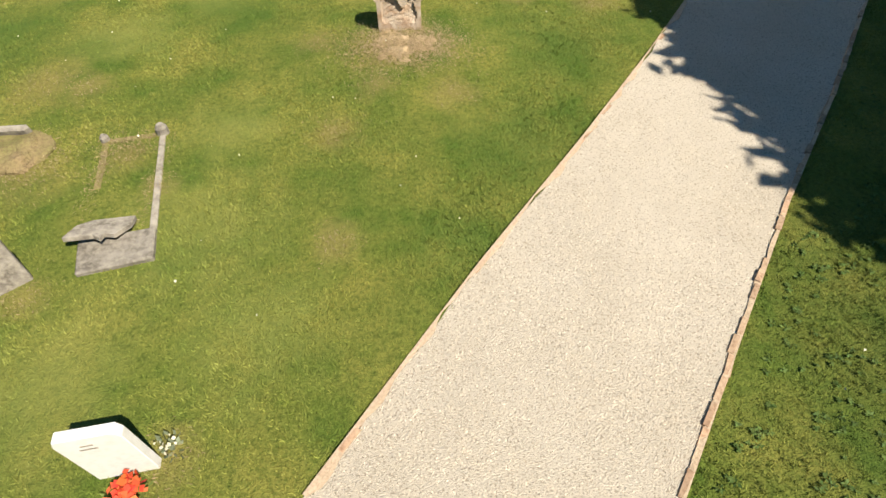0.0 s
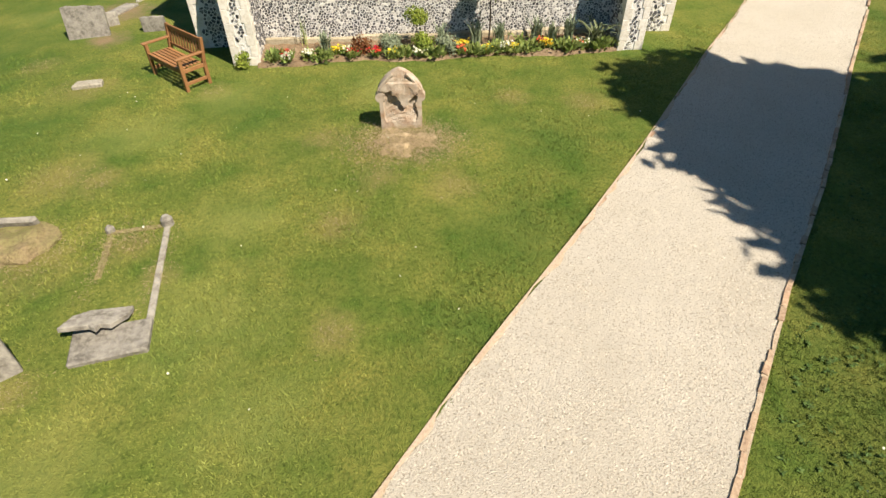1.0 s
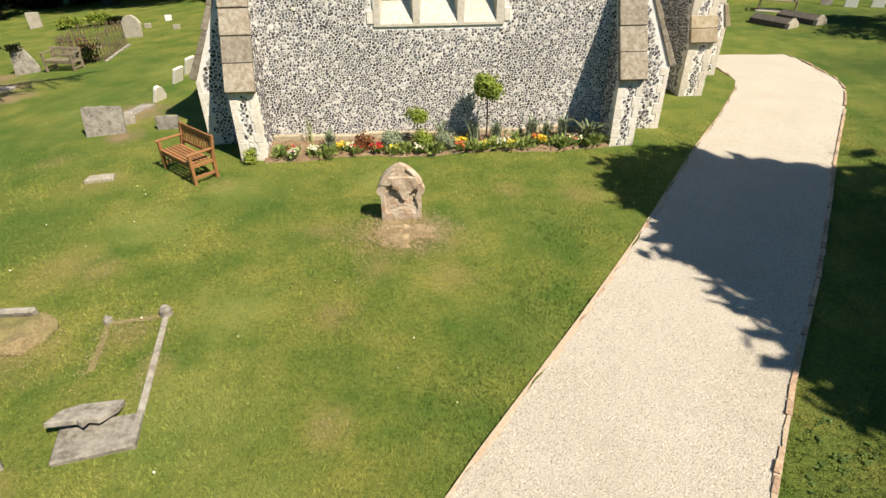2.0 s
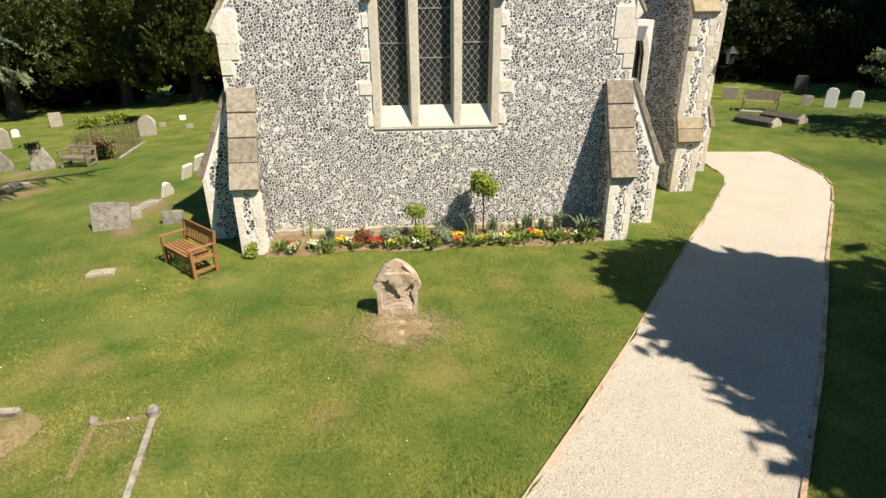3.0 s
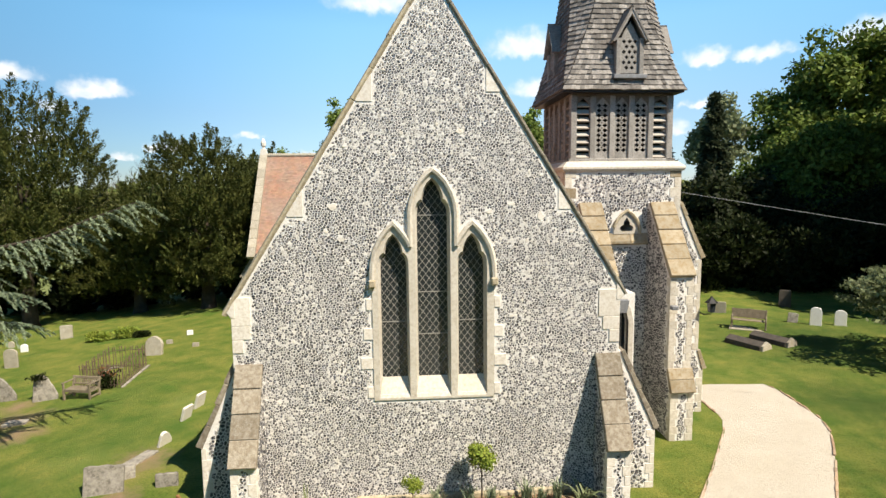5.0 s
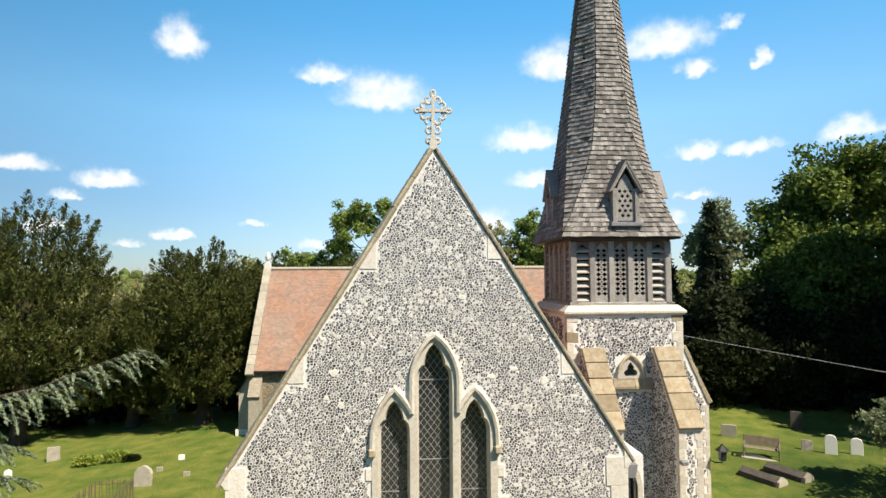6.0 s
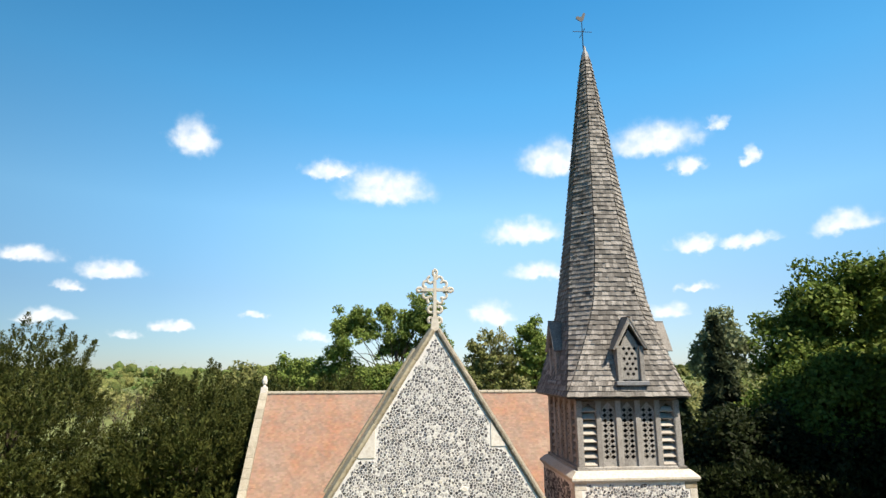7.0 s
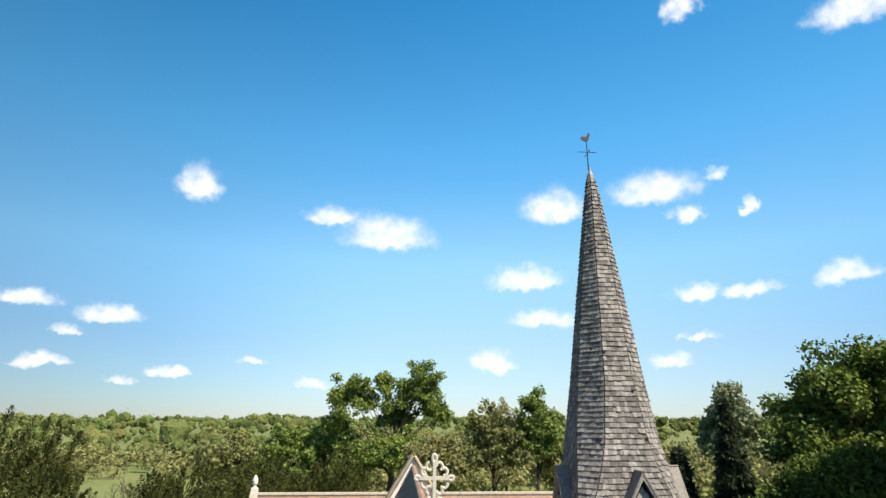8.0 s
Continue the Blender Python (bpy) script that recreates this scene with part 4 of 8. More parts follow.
# coping stones on both gables
def coping(y0, y1, apex, eave, half, dark_right, over=0.22, seed=5, over_r=0.22):
    rng = np.random.default_rng(seed)
    n = 11
    L = slope_len(half, apex - eave)
    ex, ez = half / L, (apex - eave) / L
    for s in (-1, 1):
        for k in range(n):
            o = over if s < 0 else over_r
            a, b = -o + (L + o) * k / n, -o + (L + o) * (k + 1) / n - 0.008
            j = rng.uniform(-0.006, 0.006)
            prof = [(-0.02, y0), (-0.02, y1), (0.07, y1 + 0.04), (0.15, (y0 + y1) / 2 + 0.02), (0.08, y0 - 0.05), (0.03, y0 - 0.05)]
            vs = []
            for t in (a, b):
                vs += [(s * (half - ex * t + ez * (h + j)), y, eave + ez * t + ex * (h + j)) for h, y in prof]
            m = len(prof)
            fs = [tuple(range(m)), tuple(range(m, 2 * m))[::-1]] + [(i, (i + 1) % m, m + (i + 1) % m, m + i) for i in range(m)]
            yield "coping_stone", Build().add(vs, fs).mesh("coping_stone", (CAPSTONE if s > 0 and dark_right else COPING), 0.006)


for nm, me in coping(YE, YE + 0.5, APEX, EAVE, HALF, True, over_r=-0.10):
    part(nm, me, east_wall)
fg = next(o for o in church.children if o.name.startswith("far_gable"))
for nm, me in coping(YB - 0.1, YB + 0.45, APEX + 0.22, EAVE + 0.2, HALF, False, seed=6):
    part(nm, me, fg)
for s in (-1, 1):
    x0, x1 = sorted((s * (HALF - 0.05), s * (HALF + 0.24)))
    e, up = (HALF, 0.0) if s < 0 else (HR, 0.2)
    part("kneeler_stone", Build().prism([(s * (e - 0.1), 4.46 + up), (s * e, 4.46 + up), (s * (e + 0.11), 4.60 + up), (s * (e + 0.12), 4.70 + up), (s * (e - 0.1), 4.90 + up)], EAST, -0.03, 0.5).mesh("kneeler_stone", WHITESTONE, 0.02), east_wall)

# gable cross
def gable_cross(at, s, name="cross"):
    x, y, z = at
    b = Build()
    Pc = lambda u, v, d: (x + u * s * 0.87, y + d * s, z + v * s)
    b.prism([(-0.11, -0.12), (0.11, -0.12), (0.09, 0.12), (0.05, 0.22), (-0.05, 0.22), (-0.09, 0.12)], Pc, -0.11, 0.11)
    b.prism([(-0.045, 0.2), (0.045, 0.2), (0.04, 1.14), (-0.04, 1.14)], Pc, -0.05, 0.05)
    b.prism([(-0.36, 0.775), (0.36, 0.775), (0.36, 0.845), (-0.36, 0.845)], Pc, -0.048, 0.048)

    def loop(u, v, r, squeeze=1.0, a0=0, a1=360, n=12):
        pts = [Pc(u + r * math.cos(radians(a)), v + r * squeeze * math.sin(radians(a)), 0) for a in np.linspace(a0, a1, n)]
        b.tube(pts, [0.034 * s] * len(pts), 6)
    loop(0, 1.2, 0.05, 1.5)
    loop(-0.40, 0.81, 0.07, 0.62)
    loop(0.40, 0.81, 0.07, 0.62)
    for sx in (-1, 1):
        loop(sx * 0.12, 1.04, 0.075, 1, -70 if sx > 0 else 90, 180 if sx > 0 else 340)
        loop(sx * 0.235, 0.935, 0.075, 1, -110 if sx > 0 else 40, 140 if sx > 0 else 290)
        loop(sx * 0.235, 0.69, 0.075, 1, -140 if sx > 0 else 60, 110 if sx > 0 else 320)
        loop(sx * 0.12, 0.575, 0.075, 1, -180 if sx > 0 else 0, 70 if sx > 0 else 250)
        loop(sx * 0.11, 0.36, 0.07, 1, -150 if sx > 0 else 20, 120 if sx > 0 else 330)
        loop(sx * 0.11, 0.12, 0.06, 1, -150 if sx > 0 else 20, 120 if sx > 0 else 330)
    return cpart(name, b.mesh(name, LIME), "ornate cream stone cross on the gable's peak")


gable_cross((0.0, YE + 0.22, APEX + 0.12), 1.0)

# ---- buttresses ----
def buttress(frame_, w, prof, slopes, faces, cap, dress, seed, name="buttress", label="stepped flint buttress with stone weatherings"):
    """prof: outline (out, up); slopes: weathered steps (p0, z0, p1, z1, stones); faces: upright fronts (p, z0, z1)."""
    body = cpart(name, Build().prism(prof, lambda p, z, d: frame_(d, p, z), -w / 2, w / 2).mesh(name, MORTAR), label)
    rng = np.random.default_rng(seed)
    for p0, z0, p1, z1, n in slopes:
        L = math.hypot(p1 - p0, z1 - z0)
        ep, ez = (p1 - p0) / L, (z1 - z0) / L
        for k in range(n):
            a, b = L * k / n, L * (k + 1) / n + (0.035 if k == n - 1 else -0.006)
            t = 0.075 if k < n - 1 else 0.1
            vs = []
            for s_ in (a, b):
                for h in (-0.03, t + rng.uniform(-0.006, 0.006) + (0.028 if s_ == b else 0)):
                    for u in (-w / 2 - 0.035, w / 2 + 0.035):
                        vs.append(frame_(u, p0 + ep * s_ - ez * h, z0 + ez * s_ + ep * h))
            part("capstone", Build().add(vs, [(0, 1, 3, 2), (4, 6, 7, 5), (0, 4, 5, 1), (2, 3, 7, 6), (0, 2, 6, 4), (1, 5, 7, 3)]).mesh("capstone", cap, 0.014), body)
    blocks = []
    for p, z0, z1 in faces:
        z, k = z0, 0
        while z < z1 - 0.1:
            h = min(rng.uniform(0.19, 0.27), z1 - z)
            if z1 - z - h < 0.08:
                h = z1 - z
            for s in (-1, 1):
                a, b = (0.185, 0.10) if (k + (s > 0)) % 2 else (0.135, 0.20)
                a, b = a * w / 0.55, b
                u0, u1 = sorted((s * (w / 2 - a), s * (w / 2 + 0.012)))
                vs = [frame_(u, q, zz) for zz in (z, z + h - 0.003) for q in (p - b, p + 0.014) for u in (u0, u1)]
                part("quoin", Build().add(vs, [(0, 2, 3, 1), (4, 5, 7, 6), (0, 1, 5, 4), (2, 6, 7, 3), (0, 4, 6, 2), (1, 3, 7, 5)]).mesh("quoin", dress, 0.006), body)
                blocks.append((s, a, b, p, z, z + h))
            z += h
            k += 1
        flint_face(body, (-w / 2, w / 2, z0, z1), 0.07, lambda u, v, d, p=p: frame_(u, p - d, v),
                   lambda u, v, z0=z0, z1=z1: abs(u) < w / 2 - 0.085 and z0 < v < z1 and not any(b[4] - 0.005 < v < b[5] and b[0] * u > w / 2 - b[1] - 0.005 for b in blocks), seed + int(z0 * 10), gap=0.009, proud=0.010)
    for s in (-1, 1):
        pmax = max(q[0] for q in prof)
        zmax = max(q[1] for q in prof)
        flint_face(body, (0, pmax, 0, zmax), 0.08, lambda u, v, d, s=s: frame_(s * (w / 2 - d), u, v),
                   lambda u, v, s=s: pt_in(prof, u, v) and pt_in(prof, u + 0.05, v + 0.09) and not any(b[0] == s and b[4] - 0.005 < v < b[5] and b[3] - b[2] - 0.005 < u for b in blocks), seed + 50 + s, gap=0.01, proud=0.012)
    return body


CH_PROF = [(-0.1, -0.3), (0.86, -0.3), (0.86, 1.50), (0.0, 3.42), (-0.1, 3.42)]
CH_SLOPES = [(0.0, 3.42, 0.86, 1.50, 4)]
CH_FACES = [(0.86, -0.05, 1.46)]
for s in (-1, 1):
    cx = -4.08 if s < 0 else 3.99
    buttress(lambda u, p, z, cx=cx: (cx + u, YE - p, z), 0.52, CH_PROF, CH_SLOPES, CH_FACES, CAPSTONE, WHITESTONE, 31 + s)
    buttress(lambda u, p, z, s=s: (s * (HALF - 0.02 + p), YE + 0.42 + u, z), 0.52, CH_PROF, CH_SLOPES, CH_FACES, CAPSTONE, WHITESTONE, 36 + s)

# ---- tower ----
TX, TY, TH = 6.05, 18.63, 1.80
ZT = 7.70
YT = TY - TH
TFRONT = lambda u, v, d: (u, YT + d, v)
trefoil = [(6.0, 5.88), (6.34, 5.88), (6.38, 5.98), (6.33, 6.06), (6.27, 6.07), (6.27, 6.16), (6.17, 6.30), (6.07, 6.16), (6.07, 6.07), (6.01, 6.06), (5.96, 5.98)]
tower = cpart("tower_wall", Build().prism([(TX - TH, -0.3), (TX + TH, -0.3), (TX + TH, ZT), (TX - TH, ZT)], TFRONT, 0, 0.7, [trefoil]).mesh("tower_wall", MORTAR), "square flint tower with stone quoins")
for bx in ((TX - TH, TX - TH + 0.7, YT + 0.7, TY + TH), (TX + TH - 0.7, TX + TH, YT + 0.7, TY + TH), (TX - TH + 0.7, TX + TH - 0.7, TY + TH - 0.7, TY + TH)):
    part("tower_side", Build().box(*bx, -0.3, ZT).mesh("tower_side", MORTAR), tower)
part("tower_floor", Build().box(TX - TH + 0.6, TX + TH - 0.6, YT + 0.6, TY + TH - 0.6, 7.3, 7.4).mesh("tower_floor", DARK), tower)
tb = []
rng = np.random.default_rng(4)
for sx in (-1, 1):
    z, k = 0.0, 0
    while z < ZT - 0.1:
        h = min(0.30, ZT - z)
        a, b = (0.34, 0.2) if k % 2 else (0.2, 0.34)
        x0, x1 = sorted((TX + sx * (TH - a), TX + sx * (TH + 0.014)))
        part("quoin", Build().box(x0, x1, YT - 0.014, YT + b, z, z + h - 0.006).mesh("quoin", OCHRE if rng.random() < 0.2 else LIME, 0.008), tower)
        tb.append((sx, a, b, z, z + h))
        z += h
        k += 1


def tower_ok(u, v):
    if not (TX - TH + 0.02 < u < TX + TH - 0.02 and 0.05 < v < ZT - 0.03):
        return False
    if 5.5 < u < 6.86 and 5.42 < v < 6.46 and abs(u - 6.17) < 0.42:
        return False
    if 5.42 < v < 5.86:
        return False
    return not any(z0 < v < z1 and sx * (u - TX) > TH - a - 0.01 for sx, a, b, z0, z1 in tb)


flint_face(tower, (TX - TH, TX + TH, 0.0, ZT), 0.078, TFRONT, tower_ok, 61, gap=0.0085, proud=0.011)
flint_face(tower, (YT, TY + TH, 3.5, ZT), 0.13, lambda u, v, d: (TX - TH + d, u, v), lambda u, v: YT + 0.36 < u < TY + TH - 0.05 and 3.5 < v < ZT - 0.05, 62, gap=0.014, proud=0.018)
flint_face(tower, (YT, TY + TH, 0.0, ZT), 0.14, lambda u, v, d: (TX + TH - d, u, v), lambda u, v: YT + 0.36 < u < TY + TH - 0.05 and 0.1 < v < ZT - 0.05, 63, gap=0.014, proud=0.018)
# string course with the little trefoil light
for k in range(5):
    x0 = 4.3 + k * 0.66
    part("string_stone", Build().prism([(0.0, 5.46), (-0.14, 5.50), (-0.14, 5.58), (-0.02, 5.82), (0.05, 5.82), (0.05, 5.46)], lambda u, v, d, x0=x0: (x0 + d, YT + u, v), 0, 0.652).mesh("string_stone", OCHRE, 0.01), tower)
arch_out = [(5.76, 5.80), (6.58, 5.80), (6.57, 6.0), (6.50, 6.2), (6.36, 6.38), (6.17, 6.52), (5.98, 6.38), (5.84, 6.2), (5.77, 6.0)]
tw = cpart("trefoil_window", Build().prism(arch_out, TFRONT, -0.05, 0.25, [trefoil]).mesh("trefoil_window", LIME, 0.0), "small trefoil opening in cream stone")
pts = [(x, YT - 0.07, z) for x, z in arch_out[1:]]
part("hood_mould", Build().tube(pts, [0.05] * len(pts), 6).mesh("hood_mould", COPING), tw)

T_PROF = [(-0.1, -0.3), (1.84, -0.3), (1.84, 1.44), (1.62, 2.05), (1.62, 4.72), (0.2, 6.74), (-0.1, 6.74)]
T_SL = [(0.2, 6.74, 1.62, 4.72, 5), (1.62, 2.05, 1.84, 1.44, 2)]
T_FC = [(1.84, -0.05, 1.40), (1.62, 2.05, 4.66)]
buttress(lambda u, p, z: (7.16 + u, YT - p, z), 0.66, T_PROF, T_SL, T_FC, OCHRE, LIME, 71)
buttress(lambda u, p, z: (4.95 + u, YT - p, z), 0.62, T_PROF, T_SL, T_FC, OCHRE, LIME, 73)
R_PROF = [(-0.1, -0.3), (0.98, -0.3), (0.98, 1.44), (0.80, 2.05), (0.80, 5.0), (0.05, 6.74), (-0.1, 6.74)]
buttress(lambda u, p, z: (TX + TH + p, YT + 0.42 + u, z), 0.66, R_PROF, [(0.05, 6.74, 0.80, 5.0, 4), (0.80, 2.05, 0.98, 1.44, 2)], [(0.98, -0.05, 1.40), (0.80, 2.05, 4.95)], OCHRE, LIME, 75)

# ---- timber belfry ----
ZB0, ZB1, BH = 8.02, 10.12, 1.56
sq = lambda h: [(TX - h, TY - h), (TX + h, TY - h), (TX + h, TY + h), (TX - h, TY + h)]
corn = Build()
for h0, h1, z0, z1 in ((TH + 0.05, TH + 0.10, ZT, ZT + 0.07), (TH + 0.10, TH + 0.10, ZT + 0.07, ZT + 0.13), (TH + 0.10, BH + 0.16, ZT + 0.13, ZT + 0.30)):
    corn.prism(sq(h0), lambda u, v, d: (u, v, d), z0, z1, back=sq(h1))
cpart("cornice", corn.mesh("cornice", LIME), "pale weathered stone cornice below the belfry")
# solid core: the dark behind the louvres is its near-black colour
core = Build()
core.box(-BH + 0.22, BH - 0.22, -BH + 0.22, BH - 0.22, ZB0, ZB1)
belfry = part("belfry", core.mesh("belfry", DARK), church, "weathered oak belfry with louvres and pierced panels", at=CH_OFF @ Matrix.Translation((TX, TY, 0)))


def belfry_side():
    """Meshes of one side, facing -y, round the tower's axis."""
    F = lambda u, v, d: (u, -BH + d, v)
    items = []
    items.append(("sill_beam", Build().box(-BH - 0.10, BH + 0.10, -BH - 0.10, -BH + 0.2, ZB0 - 0.06, ZB0 + 0.07).mesh("sill_beam", BELFRY_OAK, 0.015)))
    items.append(("head_beam", Build().box(-BH, BH, -BH - 0.02, -BH + 0.2, ZB1 - 0.16, ZB1 + 0.1).mesh("head_beam", OAK, 0.01)))
    xs = [-1.50, -0.905, -0.30, 0.30, 0.905, 1.50]
    for x in xs:
        w = 0.085 if abs(x) < 1.4 else 0.1
        items.append(("post", Build().box(x - w, x + w, -BH - 0.03, -BH + 0.14, ZB0 + 0.06, ZB1 - 0.15).mesh("post", BELFRY_OAK, 0.012)))
    z0, z1 = ZB0 + 0.07, ZB1 - 0.16
    for i in range(5):
        a, b = xs[i] + 0.09, xs[i + 1] - 0.09
        c = (a + b) / 2
        if i in (0, 4):
            n = 8
            for k in range(n):
                zc = z0 + 0.1 + (z1 - z0 - 0.34) * k / (n - 1)
                m = Matrix.Translation((c, -BH + 0.1, zc)) @ pose(0, 0, 0, 42, 0, 0)
                items.append(("louvre", Build().box(-(b - a) / 2, (b - a) / 2, -0.12, 0.1, -0.022, 0.022, m).mesh("louvre", PALEOAK)))
            head = [(a, z1 - 0.02), (a, z1 - 0.3), (a + 0.05, z1 - 0.2), (c, z1 - 0.08), (b - 0.05, z1 - 0.2), (b, z1 - 0.3), (b, z1 - 0.02)]
            items.append(("spandrel", Build().prism(head, F, -0.005, 0.04).mesh("spandrel", OAK)))
        else:
            holes = []
            for r in range(10):
                for col in (-1, 1):
                    u, v = c + col * 0.095, z0 + 0.26 + r * 0.148
                    holes.append([(u + 0.086 * math.cos(t) * (1 if q % 2 == 0 else 0.66), v + 0.073 * math.sin(t) * (1 if q % 2 == 0 else 0.66)) for q, t in ((q, q * math.pi / 4) for q in range(8))])
            for r in range(9):
                u, v = c, z0 + 0.334 + r * 0.148
                holes.append([(u + 0.026, v), (u, v + 0.04), (u - 0.026, v), (u, v - 0.04)])
            items.append(("lattice_panel", Build().prism([(a, z0), (b, z0), (b, z1), (a, z1)], F, 0.03, 0.07, holes).mesh("lattice_panel", BELFRY_OAK)))
            head = [(a, z1), (a, z1 - 0.34), (a + 0.03, z1 - 0.22), (c, z1 - 0.03), (b - 0.03, z1 - 0.22), (b, z1 - 0.34), (b, z1)]
            items.append(("spandrel", Build().prism(head, F, -0.01, 0.04).mesh("spandrel", OAK)))
    return items


for nm, me in belfry_side():
    for k in range(4):
        part(nm, me, belfry, at=pose(0, 0, 0, 0, 0, 90 * k))

# ---- shingled spire ----
S_Z = [10.10, 10.28, 10.55, 11.0, 11.5, 12.3, 13.1, 15.1, 18.0, 21.10, 22.40]
S_A = [1.90, 1.83, 1.75, 1.65, 1.55, 1.41, 1.31, 1.06, 0.70, 0.30, 0.12]
S_C = [0.0, 0.03, 0.10, 0.22, 0.36, 0.60, 0.82, 1.0, 1.0, 1.0, 1.0]


def ring(z, off=0.0):
    a = float(np.interp(z, S_Z, S_A)) + off
    k = float(np.interp(z, S_Z, S_C)) * a * 0.5858 + 1e-4
    c = a - k
    return [Vector(q) for q in ((-c, -a, z), (c, -a, z), (a, -c, z), (a, c, z), (c, a, z), (-c, a, z), (-a, c, z), (-a, -c, z))]


sp = Build()
zs_ = S_Z
vs = [p for z in zs_ for p in ring(z, -0.03)]
fs = [(i * 8 + j, i * 8 + (j + 1) % 8, (i + 1) * 8 + (j + 1) % 8, (i + 1) * 8 + j) for i in range(len(zs_) - 1) for j in range(8)] + [tuple(range(8))]
sp.add(vs, fs)
spire = part("spire", sp.mesh("spire", SHINGLE), church, "tall grey oak-shingled broach spire", at=CH_OFF @ Matrix.Translation((TX - 0.06, TY, 0)))
part("eaves_board", Build().prism([(-1.85, -1.85), (1.85, -1.85), (1.85, 1.85), (-1.85, 1.85)], lambda u, v, d: (u, v, d), 10.03, 10.08).mesh("eaves_board", BLACK), spire)


def shingles():
    rng = np.random.default_rng(9)
    rest, singles = [], 0
    n_rows = 79
    zz = np.linspace(10.09, 22.25, n_rows + 1)
    for i in range(n_rows):
        lo, hi = ring(zz[i]), ring(min(zz[i + 1] + 0.03, 22.4))
        for j in range(8):
            a, b, c, d = lo[j], lo[(j + 1) % 8], hi[(j + 1) % 8], hi[j]
            L = (b - a).length
            if L < 0.02:
                continue
            nrm = (b - a).cross(d - a)
            nrm = nrm.normalized() if nrm.length > 1e-9 else Vector((0, 0, 1))
            if nrm.dot(Vector((a.x + b.x, a.y + b.y, 0))) < 0:
                nrm = -nrm
            m = max(1, round(L / 0.125))
            cuts = np.linspace(0, 1, m + 1)
            if m > 1:
                cuts[1:-1] += rng.uniform(-0.22, 0.22, m - 1) / m
            for k in range(m):
                s0, s1 = cuts[k] + 0.004 / L, cuts[k + 1] - 0.004 / L
                h = 0.040 + rng.uniform(-0.012, 0.014)
                dz = Vector((0, 0, rng.uniform(-0.014, 0.008)))
                p0, p1 = a.lerp(b, s0) + dz, a.lerp(b, s1) + dz
                q0, q1 = d.lerp(c, s0), d.lerp(c, s1)
                o = nrm * h
                v8 = [p0 + o, p1 + o, q1 + nrm * 0.006, q0 + nrm * 0.006, p0 - nrm * 0.01, p1 - nrm * 0.01]
                if j in (0, 7) and 2 <= i < 18 and singles < 300 and j == 0:
                    me = bpy.data.meshes.new("shingle")
                    me.from_pydata([tuple(v) for v in v8], [], [(0, 1, 2, 3), (4, 5, 1, 0)])
                    me.materials.append(SHINGLE_P)
                    part("shingle", me, spire)
                    singles += 1
                else:
                    rest.extend([v8[0], v8[1], v8[2], v8[3], v8[4], v8[5], v8[1], v8[0]])
    part("shingles", quads("shingles", np.array([tuple(v) for v in rest]), SHINGLE), spire, kind="stuff")


shingles()
part("lead_cap", Build().tube([(0, 0, 22.25), (0, 0, 22.42), (0, 0, 22.58), (0, 0, 22.75)], [0.15, 0.13, 0.06, 0.03], 8).mesh("lead_cap", LEAD), spire, "grey lead cap")

vane = part("weathervane", Build().tube([(0, 0, 22.65), (0, 0, 23.87)], [0.022, 0.014], 6).tube([(-0.36, 0, 23.37), (0.36, 0, 23.37)], [0.014, 0.014], 6).tube([(0, -0.3, 23.32), (0, 0.3, 23.32)], [0.014, 0.014], 6).mesh("weathervane", BLACK), church, "iron weathervane", at=CH_OFF @ Matrix.Translation((TX - 0.11, TY, 0)))
vane_shape = [(-0.22, 0.10), (-0.14, 0.03), (-0.03, -0.02), (0.06, 0.02), (0.10, 0.12), (0.16, 0.32), (0.10, 0.36), (0.05, 0.30), (0.02, 0.2), (-0.06, 0.17), (-0.14, 0.2), (-0.2, 0.18)]
part("vane_plate", Build().prism(vane_shape, lambda u, v, d: (u, d, 23.82 + v), -0.012, 0.012).mesh("vane_plate", BLACK), vane)


